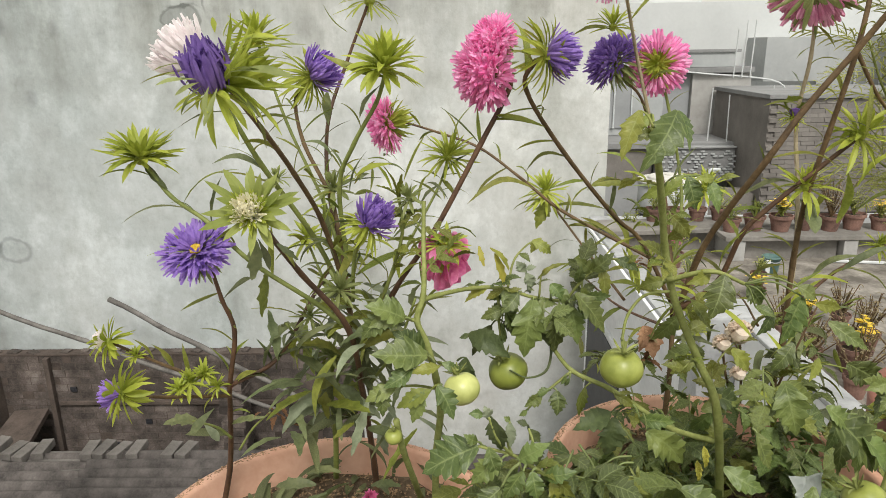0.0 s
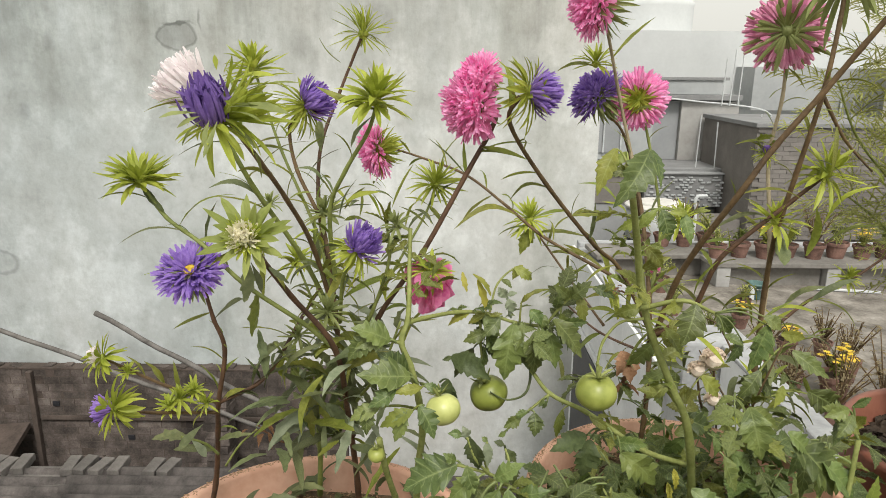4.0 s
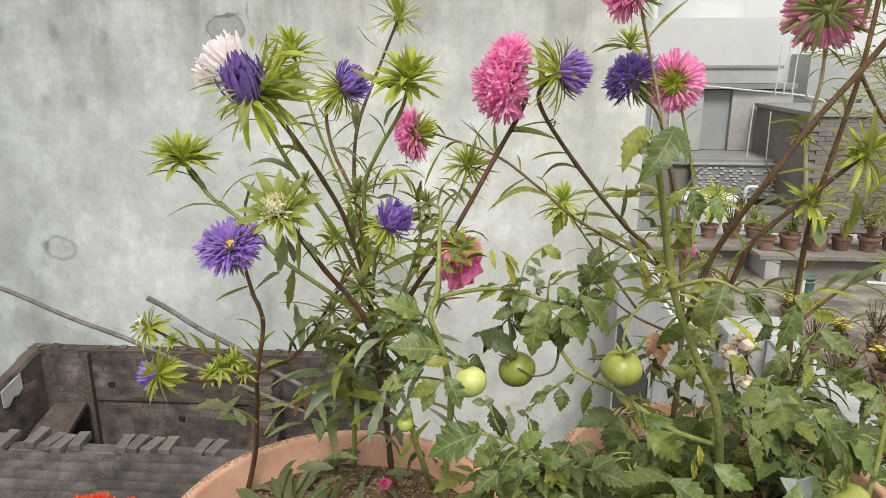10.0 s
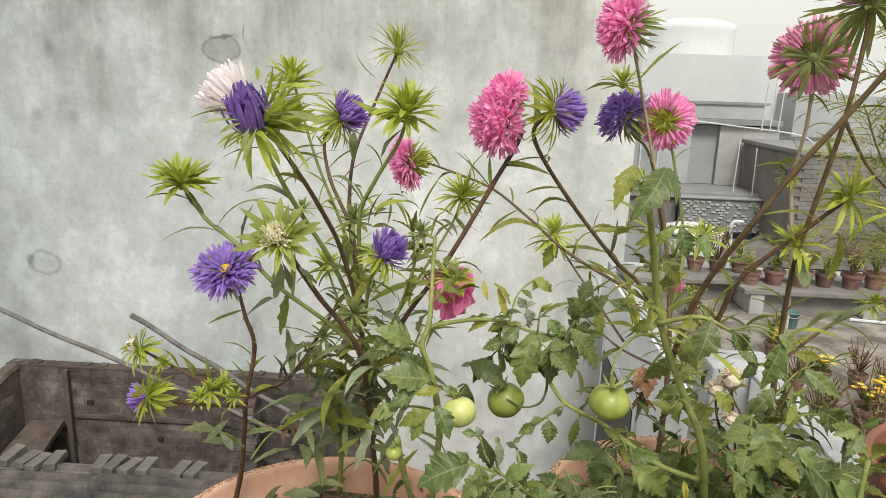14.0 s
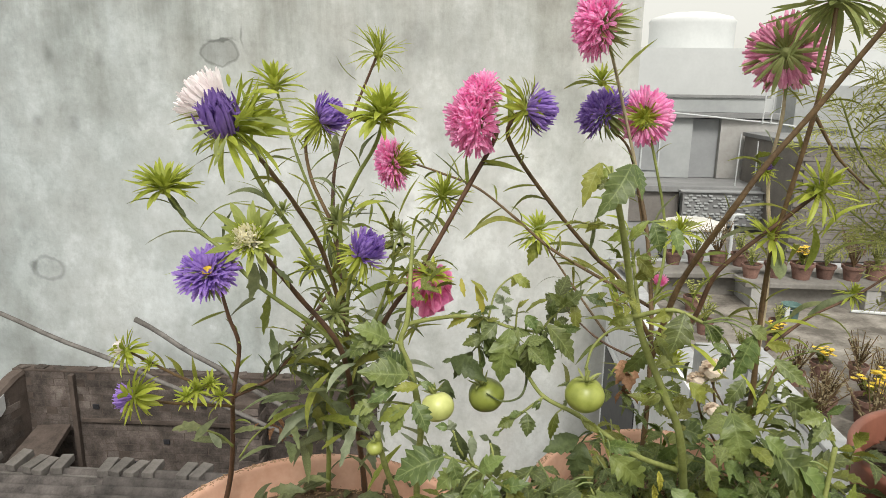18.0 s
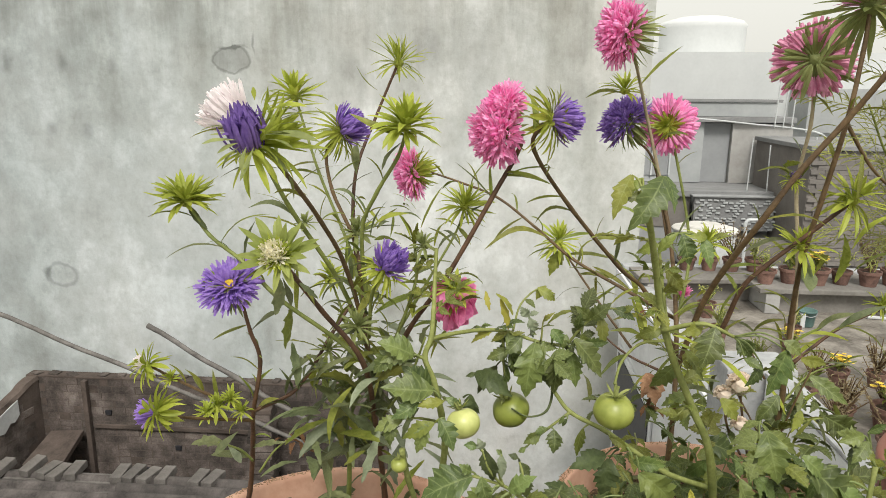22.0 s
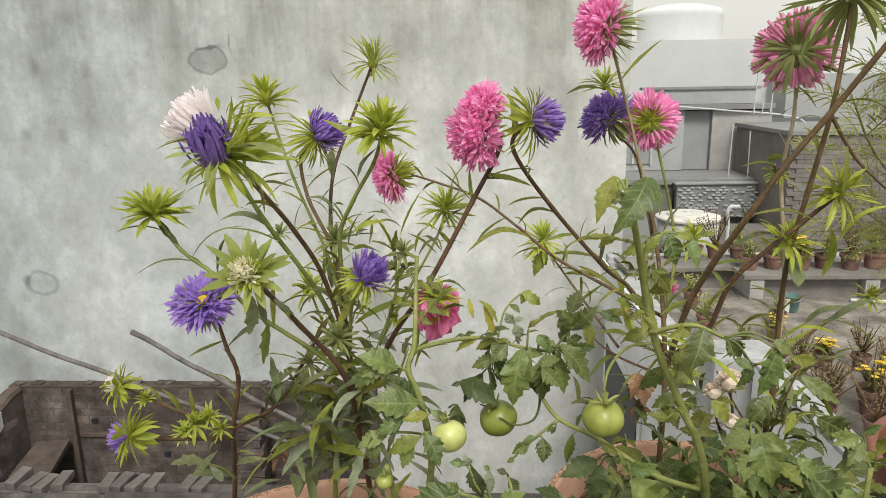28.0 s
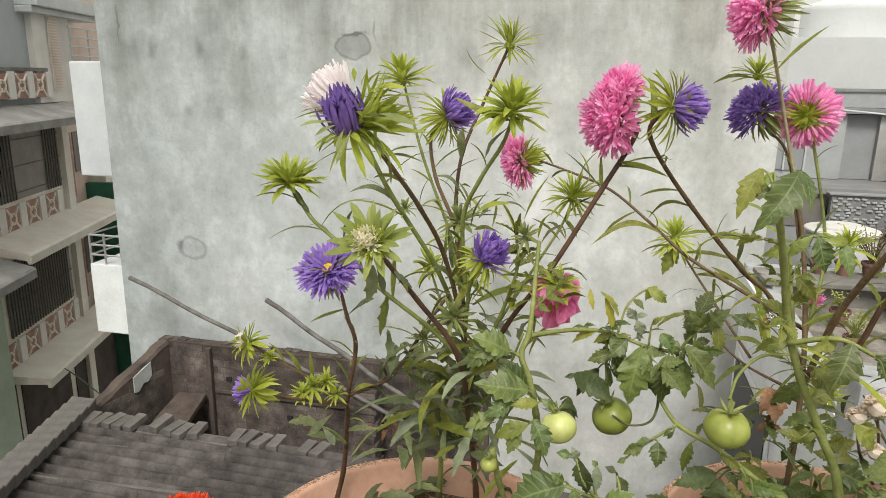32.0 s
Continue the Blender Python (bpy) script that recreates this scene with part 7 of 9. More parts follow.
bract_to(A, (-0.132, 0.450, 1.501), (-0.110, 0.448, 1.500), M_BRACTDULL, 0.18, 0.06)
bract_to(A, (-0.135, 0.455, 1.499), (-0.087, 0.442, 1.495), M_BRACTDULL, 0.16, 0.08)
bract_to(A, (-0.135, 0.450, 1.496), (-0.107, 0.441, 1.489), M_BRACTDULL, 0.14, 0.08)
bract_to(A, (-0.150, 0.480, 1.525), (-0.151, 0.481, 1.536), M_BRACT, 0.34, 0.02)
bract_to(A, (-0.145, 0.480, 1.521), (-0.137, 0.477, 1.534), M_BRACT, 0.28, 0.04)
toothed_to(A, (-0.088, 0.600, 1.145), (-0.110, 0.593, 1.130), M_LEAF, 0.46, 0.05)
toothed_to(A, (-0.132, 0.600, 1.072), (-0.176, 0.603, 1.068), M_LEAFGREY, 0.30, 0.08)
toothed_to(A, (-0.117, 0.580, 1.076), (-0.157, 0.581, 1.044), M_LEAFGREY, 0.24, 0.10)
toothed_to(A, (-0.088, 0.550, 1.091), (-0.099, 0.538, 1.052), M_LEAFGREY, 0.30, 0.06)
toothed_to(A, (-0.152, 0.640, 1.057), (-0.111, 0.633, 1.064), M_LEAFGREY, 0.30, 0.10)
toothed_to(A, (-0.083, 0.660, 1.028), (-0.047, 0.647, 1.036), M_LEAFGREY, 0.40, 0.10)

# ---- asters in the second pot ----
B = empty("aster_plant", (0.34, 0.80, SOIL), "tall aster with pink and violet blooms on long brown stems", "aster")
base_b = (0.300, 0.835, SOIL - 0.01)
stem(B, [base_b, (0.305, 0.825, 1.050), (0.306, 0.830, 1.142), (0.308, 0.860, 1.223), (0.307, 0.920, 1.323), (0.296, 0.945, 1.385)], 0.0040, 0.0027, M_STEMBROWN, 7, 0.06, LANCE, 41, 0.25, 0.95)
stem(B, [(0.299, 0.940, 1.370), (0.292, 0.950, 1.408), (0.265, 0.940, 1.496), (0.230, 0.880, 1.576), (0.212, 0.850, 1.604)], 0.0027, 0.0020, M_STEMPALE, 3, 0.06, LANCE, 40, 0.25, 0.95)
stem(B, [(0.308, 0.860, 1.206), (0.344, 0.950, 1.301), (0.321, 0.970, 1.428), (0.303, 0.970, 1.476)], 0.0026, 0.0018, M_STEMGREEN, 8, 0.05, LANCE, 42)
stem(B, [(0.305, 0.930, 1.320), (0.284, 0.960, 1.431), (0.251, 0.967, 1.470)], 0.0022, 0.0018, M_STEMBROWN, 4, 0.05, LANCE, 43)
stem(B, [(0.309, 0.850, 1.176), (0.256, 0.830, 1.270), (0.214, 0.800, 1.310), (0.139, 0.740, 1.399), (0.090, 0.685, 1.471), (0.097, 0.665, 1.500)], 0.0030, 0.0022, M_STEMBROWN, 16, 0.065, LANCE, 44)
stem(B, [(0.314, 0.880, 1.216), (0.249, 0.920, 1.245), (0.171, 0.950, 1.284), (0.114, 0.970, 1.328), (0.055, 0.990, 1.370), (-0.006, 1.010, 1.391), (-0.057, 1.020, 1.406)], 0.0028, 0.0016, M_STEMBROWN, 20, 0.065, LANCE, 45)
stem(B, [(0.253, 0.880, 1.170), (0.206, 0.930, 1.229), (0.165, 0.970, 1.283), (0.152, 0.980, 1.301)], 0.0020, 0.0014, M_STEMBROWN, 10, 0.06, LANCE, 46)
stem(B, [(0.302, 0.840, 1.146), (0.241, 0.860, 1.169), (0.193, 0.880, 1.206)], 0.0022, 0.0010, M_STEMDARK, 4, 0.05, LANCE, 47)
stem(B, [(0.305, 0.830, 1.151), (0.320, 0.800, 1.255), (0.335, 0.770, 1.317), (0.358, 0.725, 1.391), (0.386, 0.715, 1.445), (0.424, 0.700, 1.506), (0.446, 0.680, 1.552), (0.464, 0.660, 1.592), (0.482, 0.642, 1.632), (0.494, 0.632, 1.668)], 0.0042, 0.0026, M_STEMBROWN, 11, 0.065, LANCE, 48, 0.1, 0.98)
stem(B, [(0.49, 0.83, SOIL - 0.01), (0.446, 0.820, 1.028), (0.439, 0.800, 1.139), (0.431, 0.785, 1.254), (0.428, 0.770, 1.332), (0.430, 0.745, 1.412), (0.434, 0.720, 1.503), (0.441, 0.720, 1.579), (0.447, 0.730, 1.626)], 0.0042, 0.0023, M_STEMBROWN, 11, 0.07, LANCE, 49, 0.35, 0.98)
stem(B, [(0.439, 0.800, 1.155), (0.445, 0.810, 1.262), (0.448, 0.830, 1.333), (0.445, 0.850, 1.419), (0.456, 0.857, 1.495), (0.450, 0.850, 1.566)], 0.0030, 0.0022, M_STEMPALE, 10, 0.06, LANCE, 50)
stem(B, [(0.308, 0.820, 1.180), (0.346, 0.800, 1.222), (0.362, 0.780, 1.290), (0.382, 0.770, 1.322), (0.434, 0.755, 1.378), (0.464, 0.748, 1.409)], 0.0038, 0.0024, M_STEMDARK, 10, 0.065, LANCE, 51)
stem(B, [(0.466, 0.840, 1.172), (0.540, 0.880, 1.210), (0.615, 0.900, 1.241), (0.695, 0.920, 1.291)], 0.0026, 0.0016, M_STEMDARK, 6, 0.05, LANCE, 52)
stem(B, [(0.434, 0.720, 1.503), (0.477, 0.740, 1.453), (0.539, 0.780, 1.411)], 0.0024, 0.0012, M_STEMBROWN, 5, 0.055, LANCE, 53)
stem(B, [(0.445, 0.850, 1.419), (0.428, 0.840, 1.434), (0.417, 0.830, 1.445)], 0.0018, 0.0012, M_STEMGREEN, 5, 0.035, LIGHT, 54)
stem(B, [(0.476, 0.950, 1.100), (0.469, 1.000, 1.126), (0.464, 1.050, 1.122)], 0.0018, 0.0010, M_STEMBROWN, 3, 0.05, LANCE, 55)
for k in range(9):
    c = Vector((0.304, 0.820, 1.155)).lerp(Vector((0.321, 0.920, 1.298)), g.random()) + Vector((g.uniform(-0.09, 0.09), g.uniform(-0.06, 0.06), g.uniform(-0.05, 0.05)))
    leaf_at(B, LANCE, c, (g.uniform(-1, 1), g.uniform(-1, 1), g.uniform(-0.6, 0.9)), g.uniform(0.045, 0.085), g.uniform(-0.8, 0.8), g)
for k in range(10):
    c = Vector((0.379, 0.840, 1.082)) + Vector((g.uniform(-0.10, 0.12), g.uniform(-0.06, 0.08), g.uniform(-0.08, 0.05)))
    leaf_at(B, LANCE_GREY if k % 2 else LANCE, c, (g.uniform(-0.7, 1), g.uniform(-1, 1), g.uniform(-0.5, 0.6)), g.uniform(0.05, 0.10), g.uniform(-0.6, 0.6), g)

for k in range(16):
    c = Vector((0.425, 0.900, 1.128)).lerp(Vector((0.536, 0.860, 1.082)), g.random()) + Vector((g.uniform(-0.05, 0.05), g.uniform(-0.05, 0.05), g.uniform(-0.07, 0.05)))
    leaf_at(B, LANCE if k % 3 else LANCE_GREY, c, (g.uniform(-1, 1), g.uniform(-1, 0.5), g.uniform(-0.5, 0.9)), g.uniform(0.05, 0.11), g.uniform(-0.8, 0.8), g)
for k, (p0, p1, p2) in enumerate([((0.441, 0.800, 1.131), (0.482, 0.820, 1.165), (0.549, 0.840, 1.177)), ((0.445, 0.820, 1.036), (0.408, 0.840, 1.101), (0.394, 0.880, 1.134)), ((0.445, 0.810, 1.085), (0.490, 0.800, 1.109), (0.535, 0.800, 1.100)), ((0.434, 0.800, 1.056), (0.447, 0.780, 1.141), (0.471, 0.780, 1.213))]):
    stem(B, [p0, p1, p2], 0.0017, 0.0009, M_STEMBROWN if k % 2 else M_STEMGREEN, 8, 0.045, LANCE, 140 + k)
head(B, (-0.084, 1.020, 1.404), (-0.90, 0.05, -0.18), 0.047, M_PINK, "double", M_BRACT, 0.042, bracts=(12, 4), seed=21, flat=0.72, lo=-1.2, lift=0.0, bw=0.2, label="full pink aster bloom turned aside")
head(B, (0.107, 0.663, 1.505), (0.97, -0.12, -0.02), 0.034, M_VIOLET, "dome", M_BRACT, 0.043, bracts=(13, 3), seed=22, lo=-0.7, lift=0.45, label="half-open violet aster")
head(B, (0.240, 0.967, 1.492), (-0.62, 0.15, 0.60), 0.045, M_VIOLET, "double", M_BRACTDULL, 0.046, bracts=(12, 3), seed=23, flat=0.85, lo=-1.2, lift=-0.1, label="full violet aster bloom")
head(B, (0.302, 0.970, 1.486), (0.42, 0.78, 0.02), 0.046, M_PINK, "double", M_BRACT, 0.036, bracts=(12, 3), seed=24, flat=0.8, lo=-1.1, lift=-0.1, label="full pink aster bloom seen from behind")
head(B, (0.206, 0.840, 1.608), (-0.88, -0.05, 0.10), 0.047, M_PINK, "double", M_BRACTDULL, 0.048, bracts=(12, 3), seed=25, flat=0.85, lo=-1.1, lift=-0.1, label="full pink aster bloom turned aside")
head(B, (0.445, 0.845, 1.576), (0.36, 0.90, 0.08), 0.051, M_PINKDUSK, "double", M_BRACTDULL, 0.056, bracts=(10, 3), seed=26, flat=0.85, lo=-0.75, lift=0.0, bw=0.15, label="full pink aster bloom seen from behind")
head(B, (0.448, 0.730, 1.627), (0.15, 0.3, 0.9), 0.040, M_PINKPALE, "brush", M_BRACTDULL, 0.070, bracts=(14, 3), seed=27, lo=-0.7, lift=0.3, bw=0.14, label="aster bloom with long drooping bracts")
head(B, (0.152, 0.980, 1.305), (0, -0.35, 0.93), 0.01, None, bract_r=0.040, bracts=(9, 3), seed=28, lift=1.0, lo=-0.5, name="bud", bw=0.19)
head(B, (0.425, 0.768, 1.350), (0, -0.2, 0.95), 0.01, None, bract_r=0.036, bracts=(9, 3), seed=29, lift=1.0, lo=-0.4, name="bud", bw=0.19)
head(B, (0.466, 0.748, 1.413), (0.3, -0.3, 0.85), 0.01, None, bract_r=0.046, bracts=(9, 3), seed=30, lift=1.0, lo=-0.5, name="bud", bw=0.19)
head(B, (0.601, 0.895, 1.241), (0.3, -0.3, 0.85), 0.01, None, bract_r=0.026, bracts=(11, 3), seed=31, lift=1.0, lo=-0.5, name="bud", bw=0.18)
head(B, (0.228, 0.930, 1.535), (0, -0.2, 0.95), 0.01, None, bract_r=0.034, bracts=(9, 3), seed=32, lift=1.0, lo=-0.1, name="bud", bw=0.19)
head(B, (0.435, 0.840, 1.423), (0.2, -0.3, 0.9), 0.012, M_VIOLET, "cup", bract_r=0.020, seed=33, name="bud")
head(B, (0.351, 1.000, 1.216), (0.1, -0.5, 0.8), 0.020, M_PINK, "cup", bract_r=0.014, seed=34, name="bud", label="small pink bud")
head(B, (0.343, 0.860, 1.140), (0.1, -0.4, 0.9), 0.01, None, bract_r=0.03, bracts=(11, 4), seed=35, lift=1.2, name="bud")
head(B, (0.320, 0.800, 1.345), (0.0, -0.3, 0.95), 0.01, None, bract_r=0.034, bracts=(9, 3), seed=36, lift=1.2, bw=0.19, name="bud")
for k, (at, r) in enumerate([((0.383, 0.800, 1.152), 0.020), ((0.363, 0.800, 1.138), 0.015), ((0.388, 0.800, 1.095), 0.013)]):
    head(B, at, (0.1, -0.45, 0.88), r * 0.92, M_CREAMPETAL, "ball", M_BRACTDULL, r * 0.7, seed=70 + k, name="seed_head", label="faded cream seed head")
stem(B, [(0.477, 0.980, 0.946), (0.399, 0.820, 1.094), (0.384, 0.800, 1.142)], 0.0020, 0.0016, M_STEMBROWN)
stem(B, [(0.474, 0.980, 0.936), (0.382, 0.820, 1.075), (0.364, 0.800, 1.126)], 0.0020, 0.0016, M_STEMBROWN)
for k in range(7):
    c = Vector((0.264, 0.800, 1.133)) + Vector((g.uniform(-0.012, 0.012), g.uniform(-0.01, 0.01), g.uniform(-0.02, 0.02)))
    leaf_at(B, DRY, c, (g.uniform(-1, 1), g.uniform(-1, 0.3), g.uniform(-0.8, 0.4)), g.uniform(0.018, 0.034), 0, g, 0.8, "dry_leaf")
for k in range(5):
    c = Vector((0.262, 0.860, 1.233)) + Vector((g.uniform(-0.012, 0.012), g.uniform(-0.01, 0.01), g.uniform(-0.006, 0.006)))
    leaf_at(B, DRY, c, (g.uniform(-1, 1), g.uniform(-1, 0.3), g.uniform(-0.4, 0.4)), g.uniform(0.014, 0.026), 0, g, 0.6, "dry_leaf")

g = random.Random(59)
for k in range(85):
    c = Vector((g.uniform(0.20, 0.52), g.uniform(0.76, 0.94), g.uniform(1.05, 1.36)))
    d = Vector((g.uniform(-1, 1), g.uniform(-0.8, 0.5), g.uniform(-0.6, 0.8))).normalized() * g.uniform(0.035, 0.075)
    lance_to(B, c, c + d, (M_LEAF, M_LEAFGREY, M_LEAF, M_BRACT)[k % 4], g.uniform(0.08, 0.15), g.uniform(0.08, 0.22))
# single leaves of the second aster
lance_to(B, (0.094, 0.977, 1.342), (0.044, 0.972, 1.294), M_LEAF, 0.13, 0.08)
lance_to(B, (0.133, 0.963, 1.313), (0.034, 0.917, 1.301), M_LEAF, 0.09, 0.22)
lance_to(B, (0.145, 0.745, 1.392), (0.097, 0.745, 1.376), M_LEAF, 0.10, 0.30)
leaflet_to(B, (0.157, 0.976, 1.293), (0.138, 0.971, 1.250), M_LEAF, 0.42, 0.05)
lance_to(B, (0.163, 0.972, 1.286), (0.237, 0.947, 1.285), M_LEAF, 0.09, 0.10)
lance_to(B, (0.170, 0.765, 1.362), (0.126, 0.743, 1.358), M_LEAF, 0.09, 0.12)
toothed_to(B, (0.176, 0.770, 1.355), (0.226, 0.773, 1.354), M_LEAF, 0.22, 0.06)
lance_to(B, (0.176, 0.770, 1.355), (0.153, 0.764, 1.334), M_LEAF, 0.10, 0.14)
toothed_to(B, (0.182, 0.953, 1.260), (0.245, 0.951, 1.251), M_LEAF, 0.16, 0.10)
lance_to(B, (0.236, 0.925, 1.252), (0.164, 0.931, 1.195), M_LEAF, 0.07, -0.05)
lance_to(B, (0.199, 0.937, 1.238), (0.145, 0.935, 1.222), M_LEAFDARK, 0.07, 0.25)
lance_to(B, (0.203, 0.933, 1.234), (0.245, 0.937, 1.229), M_LEAF, 0.12, 0.15)
toothed_to(B, (0.171, 0.880, 1.225), (0.129, 0.869, 1.205), M_LEAF, 0.16, 0.10)
lance_to(B, (0.221, 0.805, 1.303), (0.187, 0.806, 1.327), M_LEAF, 0.10, 0.20)
lance_to(B, (0.249, 0.825, 1.277), (0.205, 0.814, 1.252), M_LEAF, 0.09, 0.20)
lance_to(B, (0.245, 0.905, 1.543), (0.295, 0.893, 1.595), M_LEAF, 0.12, 0.02)
lance_to(B, (0.222, 0.910, 1.532), (0.171, 0.905, 1.525), M_LEAF, 0.14, 0.12)
lance_to(B, (0.259, 0.930, 1.509), (0.233, 0.939, 1.445), M_LEAF, 0.07, 0.18)
lance_to(B, (0.292, 0.950, 1.408), (0.257, 0.941, 1.449), M_LEAF, 0.10, 0.10)
toothed_to(B, (0.356, 0.729, 1.385), (0.344, 0.723, 1.411), M_LEAF, 0.26, 0.04)
lance_to(B, (0.358, 0.725, 1.391), (0.442, 0.722, 1.377), M_LEAF, 0.12, 0.16)
lance_to(B, (0.386, 0.715, 1.445), (0.335, 0.699, 1.450), M_LEAF, 0.10, 0.12)
lance_to(B, (0.445, 0.850, 1.419), (0.397, 0.834, 1.442), M_LEAF, 0.12, 0.10)
lance_to(B, (0.337, 0.766, 1.323), (0.380, 0.772, 1.325), M_LEAF, 0.12, 0.10)
toothed_to(B, (0.464, 0.748, 1.409), (0.479, 0.743, 1.380), M_LEAF, 0.42, 0.00)
lance_to(B, (0.442, 0.739, 1.431), (0.482, 0.731, 1.400), M_LEAFGREY, 0.11, 0.16)
lance_to(B, (0.428, 0.768, 1.339), (0.431, 0.744, 1.301), M_LEAFGREY, 0.50, -0.04, 0.62)
lance_to(B, (0.448, 0.830, 1.333), (0.405, 0.818, 1.370), M_LEAF, 0.12, 0.10)
lance_to(B, (0.428, 0.764, 1.352), (0.377, 0.758, 1.348), M_LEAF, 0.08, 0.12)
lance_to(B, (0.334, 0.772, 1.312), (0.374, 0.749, 1.314), M_LEAF, 0.10, 0.10)
lance_to(B, (0.387, 0.774, 1.295), (0.423, 0.770, 1.272), M_LEAF, 0.10, 0.10)
lance_to(B, (0.445, 0.810, 1.262), (0.397, 0.806, 1.280), M_LEAF, 0.10, 0.12)
lance_to(B, (0.431, 0.785, 1.254), (0.456, 0.764, 1.286), M_LEAF, 0.09, 0.12)
lance_to(B, (0.362, 0.780, 1.290), (0.382, 0.777, 1.316), M_LEAF, 0.12, 0.10)
toothed_to(B, (0.335, 0.770, 1.317), (0.353, 0.763, 1.289), M_LEAF, 0.20, 0.10)
lance_to(B, (0.308, 0.880, 1.256), (0.349, 0.877, 1.289), M_LEAF, 0.10, 0.12)
lance_to(B, (0.308, 0.860, 1.223), (0.348, 0.846, 1.249), M_LEAF, 0.10, 0.12)
lance_to(B, (0.307, 0.853, 1.203), (0.349, 0.851, 1.185), M_LEAF, 0.10, 0.15)
lance_to(B, (0.307, 0.843, 1.176), (0.264, 0.842, 1.155), M_LEAF, 0.12, 0.12)
lance_to(B, (0.306, 0.837, 1.162), (0.333, 0.816, 1.136), M_LEAF, 0.12, 0.15)
toothed_to(B, (0.306, 0.830, 1.134), (0.355, 0.801, 1.135), M_LEAFGREY, 0.16, 0.15)
lance_to(B, (0.430, 0.747, 1.405), (0.401, 0.745, 1.426), M_LEAF, 0.10, 0.10)
lance_to(B, (0.432, 0.735, 1.450), (0.404, 0.739, 1.468), M_LEAF, 0.10, 0.14)
lance_to(B, (0.433, 0.724, 1.488), (0.457, 0.712, 1.478), M_LEAF, 0.08, 0.10)
lance_to(B, (0.441, 0.852, 1.541), (0.476, 0.841, 1.505), M_LEAF, 0.18, 0.05, 0.62)
lance_to(B, (0.421, 0.701, 1.501), (0.435, 0.699, 1.499), M_LEAFGREY, 0.10, 0.10)
lance_to(B, (0.440, 0.720, 1.566), (0.462, 0.708, 1.540), M_LEAF, 0.10, 0.20)
lance_to(B, (0.455, 0.856, 1.507), (0.435, 0.850, 1.493), M_LEAF, 0.20, 0.10)
lance_to(B, (0.450, 0.853, 1.451), (0.429, 0.844, 1.479), M_LEAFPALE, 0.20, 0.05, 0.62)
lance_to(B, (0.430, 0.745, 1.412), (0.463, 0.734, 1.400), M_LEAF, 0.10, 0.10)
lance_to(B, (0.426, 0.698, 1.510), (0.458, 0.692, 1.465), M_LEAF, 0.07, 0.10)

# ---- tomato plants ----
T = empty("tomato_plant", (-0.01, 0.66, SOIL), "tomato plant with green fruit in the terracotta pot", "tomato plant")
stem(T, [(-0.012, 0.69, SOIL - 0.01), (-0.006, 0.630, 1.086), (-0.000, 0.610, 1.151), (-0.003, 0.590, 1.200), (-0.011, 0.585, 1.239), (-0.020, 0.585, 1.264), (-0.014, 0.590, 1.285), (-0.013, 0.605, 1.308), (-0.014, 0.625, 1.324), (-0.014, 0.650, 1.365)], 0.0042, 0.0021, M_STEMTOM, 5, 0.05, TOMATO_YOUNG, 36, 0.75, 0.97)
stem(T, [(-0.015, 0.590, 1.282), (0.000, 0.605, 1.282), (0.035, 0.635, 1.278), (0.066, 0.650, 1.272), (0.098, 0.655, 1.260), (0.133, 0.655, 1.255), (0.148, 0.655, 1.260)], 0.0026, 0.0014, M_STEMTOM, 9, 0.062, TOMATO, 30, 0.35, 1.0)
stem(T, [(-0.020, 0.585, 1.263), (-0.030, 0.580, 1.268), (-0.043, 0.575, 1.276)], 0.0022, 0.0014, M_STEMTOM)
stem(T, [(0.133, 0.655, 1.256), (0.152, 0.650, 1.285), (0.175, 0.650, 1.302), (0.197, 0.650, 1.299)], 0.0016, 0.0010, M_STEMTOM)
stem(T, [(0.057, 0.650, 1.273), (0.062, 0.655, 1.256), (0.063, 0.660, 1.233), (0.068, 0.658, 1.196)], 0.0016, 0.0016, M_STEMTOM)
stem(T, [(0.101, 0.655, 1.259), (0.114, 0.660, 1.222), (0.120, 0.660, 1.198), (0.113, 0.645, 1.180), (0.092, 0.635, 1.177), (0.073, 0.633, 1.187)], 0.0022, 0.0008, M_LEAFDARK)
stem(T, [(-0.001, 0.600, 1.183), (-0.022, 0.575, 1.200), (-0.042, 0.565, 1.204), (-0.061, 0.560, 1.205)], 0.0015, 0.0010, M_STEMTOM)
stem(T, [(-0.005, 0.590, 1.216), (-0.011, 0.580, 1.218), (-0.036, 0.565, 1.218)], 0.0015, 0.0010, M_STEMTOM)
stem(T, [(-0.000, 0.590, 1.217), (0.010, 0.565, 1.224), (0.019, 0.558, 1.224)], 0.0018, 0.0014, M_STEMTOM)
stem(T, [(0.133, 0.500, 1.135), (0.104, 0.480, 1.157), (0.076, 0.460, 1.188), (0.061, 0.460, 1.198), (0.034, 0.460, 1.206)], 0.0022, 0.0012, M_STEMTOM)
stem(T, [(0.061, 0.460, 1.198), (0.057, 0.460, 1.213), (0.059, 0.460, 1.228)], 0.0014, 0.0009, M_STEMTOM)
stem(T, [(0.061, 0.460, 1.198), (0.049, 0.455, 1.215), (0.042, 0.455, 1.235)], 0.0014, 0.0009, M_STEMTOM)
stem(T, [(0.076, 0.460, 1.188), (0.078, 0.465, 1.206), (0.075, 0.470, 1.216)], 0.0014, 0.0009, M_STEMTOM)
stem(T, [(-0.040, 0.550, 1.177), (-0.036, 0.570, 1.131), (-0.029, 0.600, 1.078), (-0.026, 0.660, 1.012)], 0.0030, 0.0036, M_STEMTOM)
